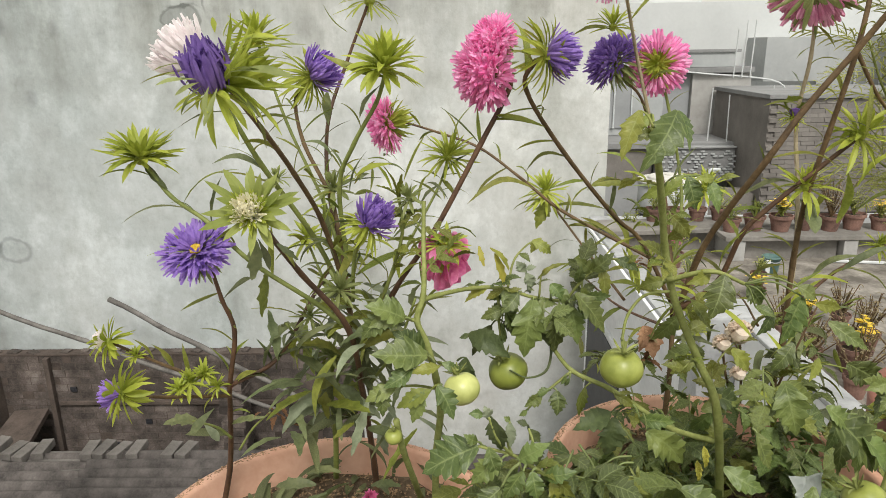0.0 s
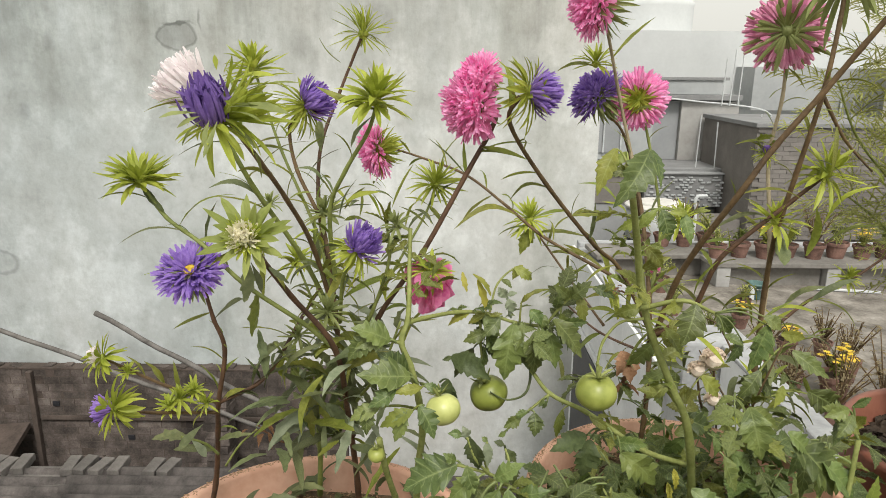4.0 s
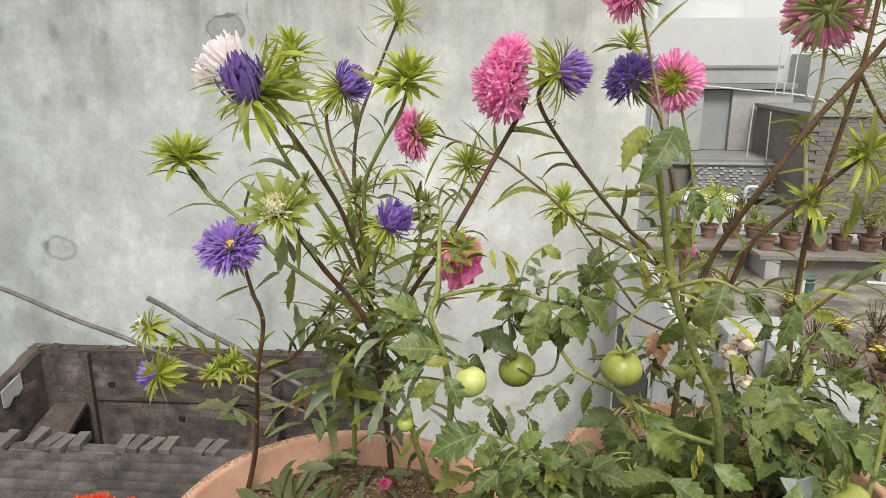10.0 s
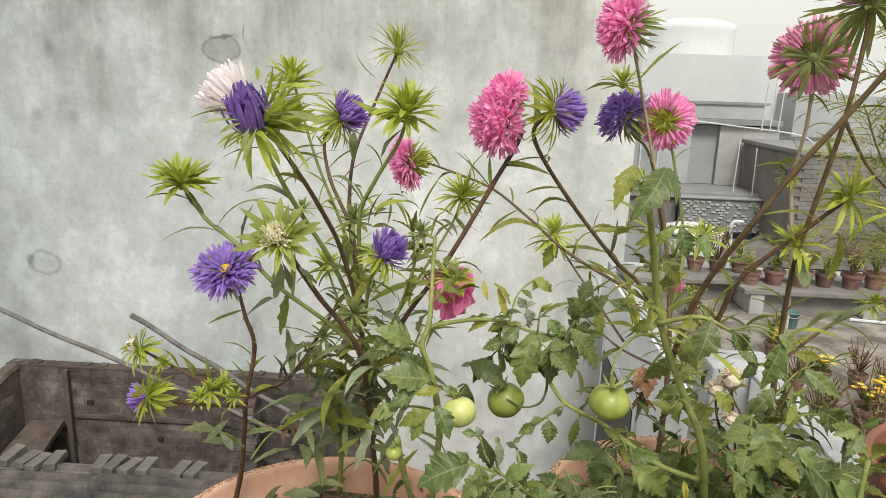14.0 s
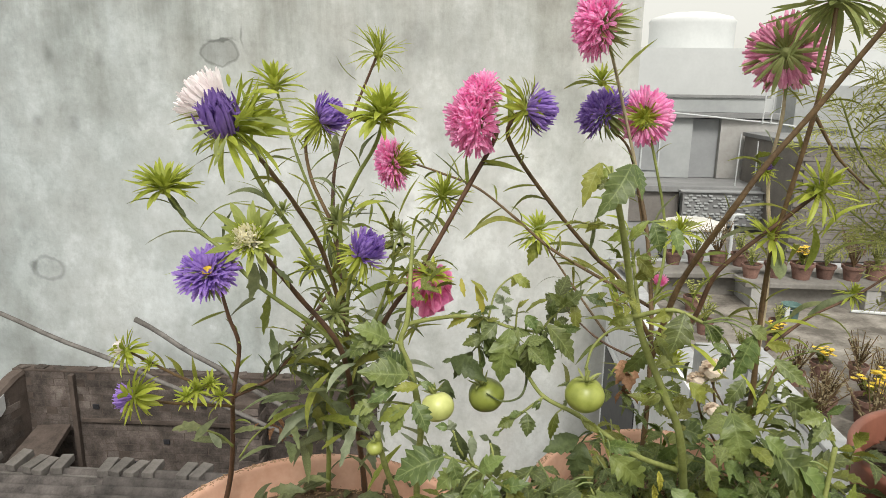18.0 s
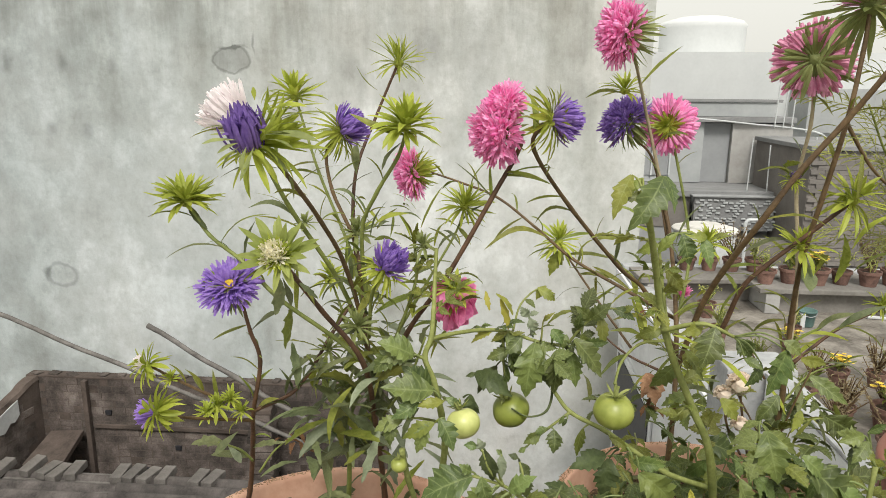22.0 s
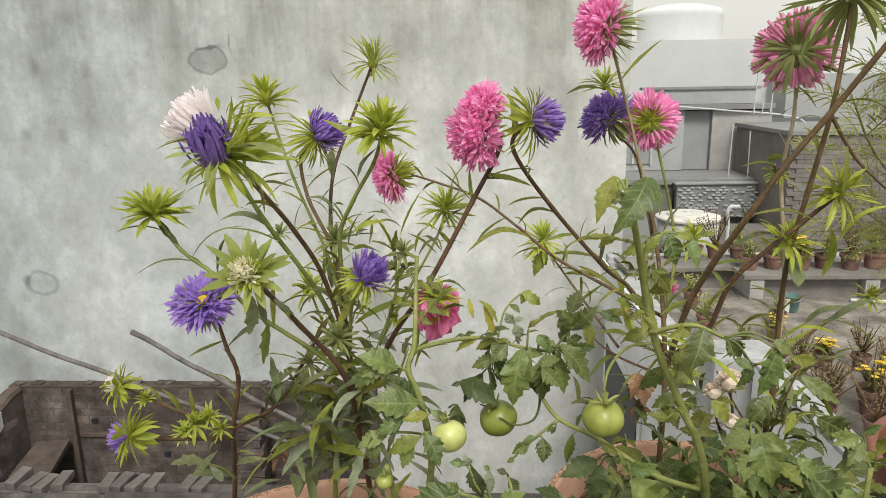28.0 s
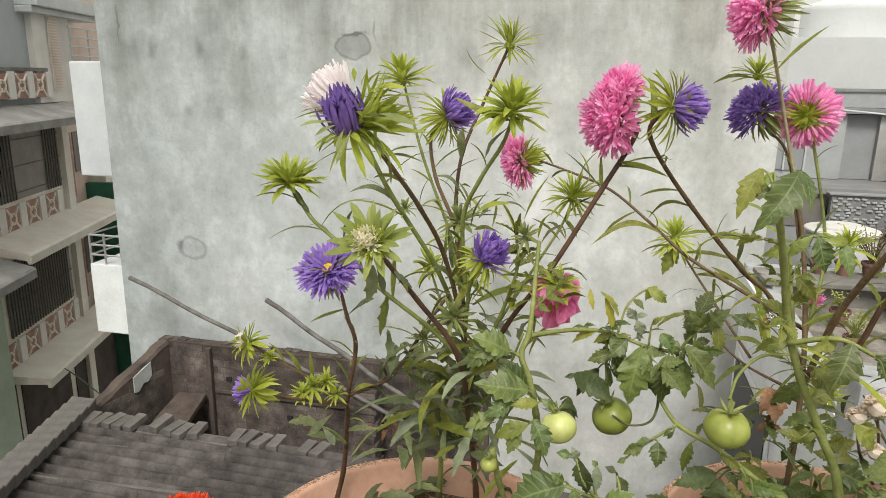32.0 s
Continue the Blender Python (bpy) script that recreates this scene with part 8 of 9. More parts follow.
tomato(T, (0.073, 0.655, 1.175), 0.0215, M_TOMDARK, (-0.35, -0.2, 0.9), "round unripe dark green tomato", 1)
tomato(T, (0.022, 0.555, 1.207), 0.0172, M_TOMPALE, (-0.3, 0.3, 0.9), "round pale green tomato", 2)
tomato(T, (-0.043, 0.550, 1.160), 0.0085, M_TOMGREEN, (0, -0.1, 0.95), "tiny pale green tomato", 3)

U = empty("tomato_plant", (0.33, 0.66, SOIL), "sprawling tomato plant with green and red fruit over the pot", "tomato plant")
stem(U, [(0.33, 0.67, SOIL - 0.01), (0.303, 0.650, 1.118), (0.280, 0.660, 1.181), (0.253, 0.660, 1.241), (0.232, 0.645, 1.297), (0.212, 0.610, 1.367), (0.192, 0.570, 1.424), (0.182, 0.550, 1.447)], 0.0050, 0.0029, M_STEMTOM, 7, 0.055, TOMATO_YOUNG, 37, 0.2, 0.8)
stem(U, [(0.300, 0.650, 1.090), (0.250, 0.640, 1.112), (0.210, 0.630, 1.143), (0.176, 0.625, 1.169), (0.138, 0.630, 1.187), (0.118, 0.645, 1.208)], 0.0034, 0.0022, M_STEMTOM, 2, 0.045, TOMATO, 39, 0.2, 0.4)
stem(U, [(0.138, 0.630, 1.187), (0.113, 0.620, 1.171), (0.087, 0.610, 1.151)], 0.0018, 0.0009, M_STEMTOM)
stem(U, [(0.238, 0.650, 1.267), (0.210, 0.640, 1.266), (0.184, 0.600, 1.261), (0.174, 0.578, 1.245)], 0.0016, 0.0014, M_STEMTOM)
stem(U, [(0.234, 0.645, 1.281), (0.272, 0.630, 1.295), (0.302, 0.620, 1.285)], 0.0030, 0.0018, M_STEMTOM)
stem(U, [(0.250, 0.660, 1.247), (0.242, 0.680, 1.306), (0.234, 0.690, 1.368)], 0.0026, 0.0016, M_STEMTOM, 5, 0.05, TOMATO_YOUNG, 38, 0.2, 0.95)
stem(U, [(0.36, 0.62, SOIL), (0.372, 0.500, 1.067), (0.383, 0.490, 1.142), (0.393, 0.500, 1.210)], 0.0032, 0.0022, M_STEMTOM)
# the dense lower skirt of leaves hanging over the pot's front
for k in range(110):
    x = g.uniform(0.21, 0.66) if k > 26 else g.uniform(0.04, 0.22)
    y = (g.uniform(0.38, 0.86) if k > 26 else g.uniform(0.34, 0.47)) + 0.10 * (x - 0.3)
    z = 0.985 + 0.085 * g.random() + 0.03 * math.sin(9 * x + 1) - 0.25 * max(0.0, 0.55 - y) - 0.25 * max(0.0, 0.16 - x) - 0.20 * max(0.0, y - 0.60)
    leaf_at(U, TOMATO if k % 4 else TOMATO_YOUNG, (x, y, z), (g.uniform(-0.9, 0.9), g.uniform(-1.0, 0.1), g.uniform(-0.35, 0.45)), g.uniform(0.075, 0.12), g.uniform(-0.5, 0.5), g)
for k in range(30):
    leaf_at(U, TOMATO if k % 3 else TOMATO_YOUNG, (g.uniform(0.19, 0.36), g.uniform(0.60, 0.82), SOIL + g.uniform(0.03, 0.075)), (g.uniform(-0.9, 0.6), g.uniform(-1.0, 0.3), g.uniform(-0.3, 0.3)), g.uniform(0.06, 0.10), g.uniform(-0.4, 0.4), g)
far_l, far_r, near_l, near_r = (Vector(v) for v in ((0.518, 0.500, 1.079), (0.693, 0.520, 1.038), (0.446, 0.420, 1.052), (0.605, 0.420, 1.030)))
for k in range(46):
    u, v = g.random(), g.random() ** 0.8
    c = far_l.lerp(far_r, u).lerp(near_l.lerp(near_r, u), v)
    leaf_at(U, TOMATO if k % 4 else TOMATO_YOUNG, c, (g.uniform(-0.8, 0.8), g.uniform(-0.9, -0.1), g.uniform(-0.7, 0.2)), g.uniform(0.08, 0.13), g.uniform(-0.4, 0.4), g)
far_l, far_r, near_l, near_r = (Vector(v) for v in ((0.067, 0.560, 1.117), (0.278, 0.560, 1.116), (0.028, 0.450, 1.095), (0.229, 0.420, 1.082)))
for k in range(58):
    u, v = g.random(), g.random() ** 0.7
    c = far_l.lerp(far_r, u).lerp(near_l.lerp(near_r, u), v)
    leaf_at(U, TOMATO if k % 4 else TOMATO_YOUNG, c, (g.uniform(-0.8, 0.8), g.uniform(-0.9, -0.1), g.uniform(-0.7, 0.2)), g.uniform(0.085, 0.145), g.uniform(-0.4, 0.4), g)
for k in range(40):
    x = g.uniform(0.05, 0.34)
    leaf_at(U, TOMATO if k % 3 else TOMATO_YOUNG, (x, g.uniform(0.36, 0.54) + 0.15 * x, g.uniform(0.93, 1.01) + 0.10 * x), (g.uniform(-0.8, 0.8), g.uniform(-1.0, 0.0), g.uniform(-0.3, 0.4)), g.uniform(0.08, 0.13), g.uniform(-0.4, 0.4), g)
for k in range(80):
    x = g.uniform(0.36, 0.90)
    leaf_at(U, TOMATO, (x, g.uniform(0.24, 0.50) + 0.05 * x, g.uniform(0.98, 1.09)), (g.uniform(-0.8, 0.8), g.uniform(-1.0, 0.1), g.uniform(-0.2, 0.4)), g.uniform(0.11, 0.17), g.uniform(-0.4, 0.4), g)
leaflet_to(B, (0.259, 0.800, 1.165), (0.268, 0.780, 1.128), M_DRYTAN, 0.62, 0.15)
leaflet_to(B, (0.259, 0.800, 1.165), (0.250, 0.785, 1.135), M_DRYTAN, 0.55, 0.20)
tomato(U, (0.174, 0.574, 1.218), 0.0205, M_TOMGREEN, (0.05, -0.15, 0.97), "round green tomato hanging from a bent stalk", 4)
tomato(U, (0.365, 0.485, 1.135), 0.0180, M_TOMGREEN, (-0.5, 0.1, 0.8), "green tomato among the leaves", 5)
tomato(U, (0.430, 0.500, 1.116), 0.0140, M_TOMGREEN, (0.97, -0.10, 0.12), "long green tomato among the leaves", 6, 1.5)
tomato(U, (0.324, 0.480, 1.084), 0.0205, M_TOMRED, (-0.3, 0.4, 0.8), "ripe red tomato low among the leaves", 7)
tomato(U, (0.191, 0.550, 1.098), 0.0165, M_TOMDARK, (0, 0.1, 0.95), "dark green tomato half hidden by leaves", 8)
tomato(U, (0.229, 0.520, 1.101), 0.0145, M_TOMGREEN, (0, 0.1, 0.95), "green tomato half hidden by leaves", 9)
for at in ((0.249, 0.560, 1.126), (0.250, 0.550, 1.148), (0.362, 0.360, 1.117), (0.418, 0.360, 1.109)):
    leaf_at(U, [mesh_of("yellow_leaf", toothed_leaf(81, 0.4, 3), M_YELLOWLEAF)], at, (0.1, -0.4, -0.9), 0.025, 0.3, g, 0.7, name="yellow_leaf")
bm = bmesh.new()
bmesh.ops.create_grid(bm, x_segments=14, y_segments=14, size=0.016)
for v in bm.verts:
    v.co += Vector((0.010 * noise.noise(v.co * 70), 0.010 * noise.noise(v.co * 70 + Vector((5, 0, 0))), 0.022 * noise.noise(v.co * 55 + Vector((0, 7, 0)))))
tagged(part("plastic_scrap", bm, M_PLASTICWHITE, m=facing((0.346, 0.535, 1.107), (0.2, -0.7, 0.6))), "crumpled white plastic scrap among the tomato leaves", "plastic")

g = random.Random(61)
for k in range(84):
    c = Vector((g.uniform(0.21, 0.50), g.uniform(0.66, 0.86), g.uniform(1.0, 1.14))) if k % 4 else Vector((g.uniform(0.24, 0.50), g.uniform(0.50, 0.64), g.uniform(0.99, 1.06)))
    leaf_at(U, TOMATO if k % 5 else TOMATO_YOUNG, c, (g.uniform(-0.9, 0.9), g.uniform(-1.0, 0.3), g.uniform(-0.5, 0.4)), g.uniform(0.055, 0.095), g.uniform(-0.5, 0.5), g)
for k in range(18):
    c = Vector((g.uniform(-0.03, 0.10), g.uniform(0.48, 0.62), g.uniform(0.99, 1.055)))
    leaf_at(T, TOMATO if k % 3 else TOMATO_YOUNG, c, (g.uniform(-0.9, 0.9), g.uniform(-1.0, 0.3), g.uniform(-0.6, 0.3)), g.uniform(0.055, 0.09), g.uniform(-0.5, 0.5), g)
for k in range(16):
    c = Vector((g.uniform(0.041, 0.130), g.uniform(0.46, 0.54), g.uniform(1.129, 1.192)))
    leaf_at(T, TOMATO if k % 3 else TOMATO_YOUNG, c, (g.uniform(-0.9, 0.9), g.uniform(-1.0, -0.2), g.uniform(-0.6, 0.3)), g.uniform(0.055, 0.080), g.uniform(-0.5, 0.5), g)
# single leaflets of the tomato plants
stem(T, [(0.073, 0.670, 1.266), (0.082, 0.690, 1.292), (0.104, 0.700, 1.309), (0.122, 0.700, 1.302)], 0.0014, 0.0008, M_STEMTOM)
leaflet_to(T, (0.087, 0.695, 1.296), (0.099, 0.690, 1.287), M_TLEAF, 0.55, 0.10)
leaflet_to(T, (0.082, 0.645, 1.268), (0.062, 0.636, 1.249), M_TLEAF, 0.50, 0.10, (0.085, 0.648, 1.269))
leaflet_to(T, (0.107, 0.645, 1.261), (0.096, 0.643, 1.235), M_TLEAF, 0.50, 0.10, (0.104, 0.648, 1.261))
leaflet_to(T, (0.135, 0.645, 1.256), (0.143, 0.635, 1.214), M_TLEAF, 0.45, 0.06, (0.135, 0.648, 1.258))
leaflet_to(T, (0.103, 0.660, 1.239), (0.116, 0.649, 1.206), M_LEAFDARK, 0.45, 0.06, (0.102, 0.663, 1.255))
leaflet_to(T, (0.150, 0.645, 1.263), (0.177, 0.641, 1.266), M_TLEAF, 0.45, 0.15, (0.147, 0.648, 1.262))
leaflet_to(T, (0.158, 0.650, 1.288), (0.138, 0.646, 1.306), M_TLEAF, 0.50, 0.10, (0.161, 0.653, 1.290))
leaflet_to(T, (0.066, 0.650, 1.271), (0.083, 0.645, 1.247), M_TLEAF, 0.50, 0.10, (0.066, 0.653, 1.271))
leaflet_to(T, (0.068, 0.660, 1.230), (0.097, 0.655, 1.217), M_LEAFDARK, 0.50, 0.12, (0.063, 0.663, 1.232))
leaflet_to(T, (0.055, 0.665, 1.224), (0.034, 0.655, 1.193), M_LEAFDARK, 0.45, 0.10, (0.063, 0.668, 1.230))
leaflet_to(T, (-0.024, 0.560, 1.226), (-0.051, 0.551, 1.210), M_TLEAF, 0.50, 0.10, (-0.016, 0.563, 1.225))
leaflet_to(T, (-0.041, 0.560, 1.205), (-0.070, 0.558, 1.192), M_TLEAF, 0.50, 0.10, (-0.036, 0.563, 1.205))
leaflet_to(T, (-0.053, 0.560, 1.206), (-0.053, 0.554, 1.178), M_TLEAF, 0.50, 0.06, (-0.047, 0.563, 1.205))
leaflet_to(T, (-0.014, 0.550, 1.207), (-0.025, 0.548, 1.175), M_TLEAF, 0.45, 0.06, (-0.009, 0.553, 1.207))
leaflet_to(T, (-0.043, 0.570, 1.276), (-0.072, 0.571, 1.250), M_TLEAF, 0.50, 0.10, (-0.037, 0.573, 1.275))
leaflet_to(T, (0.052, 0.450, 1.201), (0.028, 0.452, 1.177), M_TLEAF, 0.50, 0.08, (0.057, 0.453, 1.202))
leaflet_to(T, (0.066, 0.450, 1.200), (0.089, 0.443, 1.219), M_TLEAF, 0.50, 0.08, (0.065, 0.453, 1.200))
leaflet_to(T, (0.086, 0.450, 1.185), (0.111, 0.443, 1.194), M_TLEAF, 0.50, 0.08, (0.084, 0.453, 1.187))
leaflet_to(T, (0.091, 0.450, 1.180), (0.097, 0.449, 1.161), M_TLEAFLIGHT, 0.50, 0.08, (0.089, 0.453, 1.182))
leaflet_to(T, (0.042, 0.450, 1.211), (0.050, 0.447, 1.187), M_TLEAF, 0.50, 0.08, (0.043, 0.453, 1.208))
leaflet_to(T, (0.138, 0.500, 1.147), (0.162, 0.493, 1.160), M_TLEAF, 0.50, 0.08, (0.134, 0.503, 1.133))
leaflet_to(T, (0.124, 0.490, 1.141), (0.135, 0.489, 1.166), M_TLEAF, 0.50, 0.08, (0.127, 0.493, 1.140))
leaflet_to(U, (0.305, 0.440, 1.151), (0.316, 0.433, 1.120), M_TLEAF, 0.42, 0.06, (0.318, 0.444, 1.149))
leaflet_to(U, (0.302, 0.450, 1.139), (0.289, 0.452, 1.115), M_TLEAF, 0.45, 0.08, (0.314, 0.454, 1.142))
leaflet_to(U, (0.298, 0.450, 1.116), (0.259, 0.441, 1.124), M_LEAFDARK, 0.50, 0.10, (0.313, 0.454, 1.117))
leaflet_to(U, (0.297, 0.440, 1.105), (0.309, 0.439, 1.084), M_TLEAF, 0.60, 0.05, (0.294, 0.444, 1.110))
leaflet_to(U, (0.266, 0.440, 1.119), (0.292, 0.425, 1.071), M_TLEAFLIGHT, 0.50, 0.05, (0.263, 0.444, 1.123))
leaflet_to(U, (0.286, 0.430, 1.090), (0.276, 0.425, 1.072), M_TLEAF, 0.60, 0.05, (0.294, 0.434, 1.080))
leaflet_to(U, (0.374, 0.440, 1.133), (0.430, 0.444, 1.106), M_TLEAF, 0.85, 0.10, (0.365, 0.444, 1.137))
leaflet_to(U, (0.389, 0.440, 1.100), (0.430, 0.430, 1.105), M_TLEAF, 0.50, 0.10, (0.378, 0.444, 1.106))
leaflet_to(U, (0.388, 0.430, 1.098), (0.442, 0.427, 1.070), M_TLEAF, 0.55, 0.08, (0.375, 0.434, 1.109))
leaflet_to(U, (0.344, 0.430, 1.083), (0.371, 0.424, 1.119), M_TLEAF, 0.60, 0.08, (0.340, 0.434, 1.084))
leaflet_to(U, (0.350, 0.430, 1.059), (0.383, 0.425, 1.080), M_LEAFDARK, 0.60, 0.08, (0.345, 0.434, 1.059))
leaflet_to(U, (0.411, 0.430, 1.077), (0.440, 0.427, 1.057), M_TLEAFLIGHT, 0.50, 0.08, (0.404, 0.434, 1.079))
leaflet_to(U, (0.422, 0.430, 1.142), (0.435, 0.423, 1.115), M_TLEAF, 0.60, 0.06, (0.434, 0.434, 1.143))
leaflet_to(U, (0.242, 0.470, 1.124), (0.231, 0.470, 1.082), M_TLEAF, 0.42, 0.06, (0.247, 0.474, 1.126))
leaflet_to(U, (0.249, 0.470, 1.123), (0.256, 0.458, 1.080), M_TLEAFLIGHT, 0.42, 0.06, (0.247, 0.474, 1.126))
leaflet_to(U, (0.239, 0.470, 1.128), (0.216, 0.463, 1.110), M_TLEAF, 0.45, 0.08, (0.247, 0.474, 1.126))
leaflet_to(U, (0.253, 0.470, 1.127), (0.265, 0.462, 1.105), M_TLEAF, 0.45, 0.08, (0.248, 0.474, 1.126))
leaflet_to(U, (0.289, 0.530, 1.173), (0.301, 0.523, 1.140), M_TLEAF, 0.50, 0.06, (0.286, 0.534, 1.176))
leaflet_to(U, (0.372, 0.540, 1.175), (0.368, 0.532, 1.127), M_TLEAF, 0.32, 0.05, (0.388, 0.544, 1.181))
leaflet_to(U, (0.381, 0.540, 1.179), (0.392, 0.542, 1.118), M_TLEAF, 0.32, 0.05, (0.392, 0.544, 1.181))
leaflet_to(U, (0.393, 0.540, 1.173), (0.403, 0.533, 1.130), M_TLEAF, 0.34, 0.05, (0.395, 0.544, 1.181))
leaflet_to(U, (0.366, 0.540, 1.180), (0.352, 0.531, 1.152), M_TLEAF, 0.34, 0.05, (0.384, 0.544, 1.184))
leaflet_to(U, (0.373, 0.490, 1.245), (0.349, 0.485, 1.240), M_TLEAF, 0.50, 0.12, (0.381, 0.494, 1.233))
leaflet_to(U, (0.376, 0.490, 1.248), (0.392, 0.491, 1.256), M_TLEAF, 0.50, 0.12, (0.382, 0.494, 1.233))
leaflet_to(U, (0.377, 0.490, 1.239), (0.362, 0.483, 1.221), M_TLEAF, 0.50, 0.12, (0.383, 0.494, 1.230))
stem(U, [(0.371, 0.465, 1.148), (0.415, 0.460, 1.139), (0.464, 0.450, 1.128)], 0.0024, 0.0018, M_STEMTOM)
toothed_to(T, (0.011, 0.620, 1.346), (0.038, 0.623, 1.334), M_LEAF, 0.30, 0.15)
leaflet_to(T, (0.097, 0.640, 1.263), (0.088, 0.637, 1.199), M_TLEAF, 0.50, 0.07, (0.097, 0.644, 1.264))
leaflet_to(T, (0.123, 0.640, 1.256), (0.120, 0.640, 1.204), M_TLEAF, 0.52, 0.07, (0.125, 0.644, 1.259))
leaflet_to(T, (0.138, 0.630, 1.273), (0.170, 0.632, 1.228), M_TLEAF, 0.40, 0.08, (0.139, 0.634, 1.265))
leaflet_to(T, (0.149, 0.655, 1.270), (0.159, 0.658, 1.246), M_TLEAFLIGHT, 0.45, 0.05, (0.149, 0.659, 1.275))
leaflet_to(T, (0.070, 0.655, 1.248), (0.043, 0.655, 1.236), M_TLEAF, 0.47, 0.14, (0.063, 0.659, 1.247))
leaflet_to(T, (0.070, 0.650, 1.250), (0.081, 0.653, 1.222), M_TLEAF, 0.55, 0.06, (0.063, 0.654, 1.248))
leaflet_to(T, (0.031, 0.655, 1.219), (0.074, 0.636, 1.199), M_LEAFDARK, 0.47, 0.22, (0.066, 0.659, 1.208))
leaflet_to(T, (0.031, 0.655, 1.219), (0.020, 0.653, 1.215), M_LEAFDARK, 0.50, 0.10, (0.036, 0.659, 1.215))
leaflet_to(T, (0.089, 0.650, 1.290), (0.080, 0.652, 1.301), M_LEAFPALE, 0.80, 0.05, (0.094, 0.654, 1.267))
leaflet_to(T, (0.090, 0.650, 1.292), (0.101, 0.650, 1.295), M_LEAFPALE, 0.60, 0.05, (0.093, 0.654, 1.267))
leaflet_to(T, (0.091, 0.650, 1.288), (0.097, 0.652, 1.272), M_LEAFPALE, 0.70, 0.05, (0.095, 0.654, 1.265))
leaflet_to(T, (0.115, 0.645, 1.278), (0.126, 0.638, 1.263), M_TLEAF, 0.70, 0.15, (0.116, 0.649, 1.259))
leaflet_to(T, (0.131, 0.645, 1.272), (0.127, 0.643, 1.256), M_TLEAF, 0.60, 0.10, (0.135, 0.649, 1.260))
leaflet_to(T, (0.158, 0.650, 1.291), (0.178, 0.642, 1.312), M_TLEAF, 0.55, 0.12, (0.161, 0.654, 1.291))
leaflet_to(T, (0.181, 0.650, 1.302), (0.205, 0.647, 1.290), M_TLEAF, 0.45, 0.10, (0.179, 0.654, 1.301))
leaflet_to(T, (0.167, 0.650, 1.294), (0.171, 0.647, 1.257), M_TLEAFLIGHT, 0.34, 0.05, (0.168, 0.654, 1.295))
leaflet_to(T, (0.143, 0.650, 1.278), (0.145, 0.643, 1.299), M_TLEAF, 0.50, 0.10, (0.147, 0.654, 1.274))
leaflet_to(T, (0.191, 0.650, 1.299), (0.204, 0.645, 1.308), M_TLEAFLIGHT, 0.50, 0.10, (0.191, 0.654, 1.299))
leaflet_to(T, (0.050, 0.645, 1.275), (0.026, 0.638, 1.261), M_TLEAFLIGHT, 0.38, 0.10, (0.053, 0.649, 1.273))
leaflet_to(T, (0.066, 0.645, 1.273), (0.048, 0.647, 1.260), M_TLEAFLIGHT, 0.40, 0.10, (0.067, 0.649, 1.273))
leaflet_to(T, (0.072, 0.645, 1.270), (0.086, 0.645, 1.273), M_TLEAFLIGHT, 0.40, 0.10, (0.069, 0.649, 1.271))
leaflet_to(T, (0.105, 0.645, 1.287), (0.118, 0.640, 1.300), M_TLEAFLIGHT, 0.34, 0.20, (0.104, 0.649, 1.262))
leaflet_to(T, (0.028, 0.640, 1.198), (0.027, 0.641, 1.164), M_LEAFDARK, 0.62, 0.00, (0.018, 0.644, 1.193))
leaflet_to(T, (-0.011, 0.575, 1.232), (-0.063, 0.558, 1.241), M_TLEAF, 0.52, 0.08, (-0.004, 0.579, 1.222))
leaflet_to(T, (-0.014, 0.580, 1.235), (-0.044, 0.578, 1.256), M_TLEAF, 0.60, 0.10, (-0.005, 0.584, 1.219))
leaflet_to(T, (-0.031, 0.575, 1.270), (-0.067, 0.562, 1.288), M_TLEAF, 0.60, 0.10, (-0.025, 0.579, 1.267))
leaflet_to(T, (-0.033, 0.575, 1.273), (-0.064, 0.562, 1.266), M_TLEAF, 0.55, 0.08, (-0.027, 0.579, 1.267))
leaflet_to(T, (-0.007, 0.550, 1.208), (-0.040, 0.553, 1.188), M_LEAF, 0.40, 0.08, (0.001, 0.554, 1.212))
leaflet_to(T, (-0.000, 0.530, 1.223), (0.014, 0.521, 1.194), M_TLEAF, 0.55, 0.06, (0.004, 0.534, 1.222))
leaflet_to(T, (0.001, 0.565, 1.225), (-0.028, 0.557, 1.222), M_TLEAFLIGHT, 0.40, 0.12, (0.004, 0.569, 1.225))
leaflet_to(T, (0.004, 0.560, 1.231), (0.021, 0.562, 1.222), M_TLEAF, 0.45, 0.15, (0.003, 0.564, 1.229))
leaflet_to(T, (0.034, 0.460, 1.206), (-0.012, 0.464, 1.178), M_TLEAF, 0.58, 0.06, (0.042, 0.464, 1.201))
leaflet_to(T, (0.033, 0.460, 1.210), (0.022, 0.457, 1.219), M_TLEAF, 0.60, 0.10, (0.038, 0.464, 1.203))
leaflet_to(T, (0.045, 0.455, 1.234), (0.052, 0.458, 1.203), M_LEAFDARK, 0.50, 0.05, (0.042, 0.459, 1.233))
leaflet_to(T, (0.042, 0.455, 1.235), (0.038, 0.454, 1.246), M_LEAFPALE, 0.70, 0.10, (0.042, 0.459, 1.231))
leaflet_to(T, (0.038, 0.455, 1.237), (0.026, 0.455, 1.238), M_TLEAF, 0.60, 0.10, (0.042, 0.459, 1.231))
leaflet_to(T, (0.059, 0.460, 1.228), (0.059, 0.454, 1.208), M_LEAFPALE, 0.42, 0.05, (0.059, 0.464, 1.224))
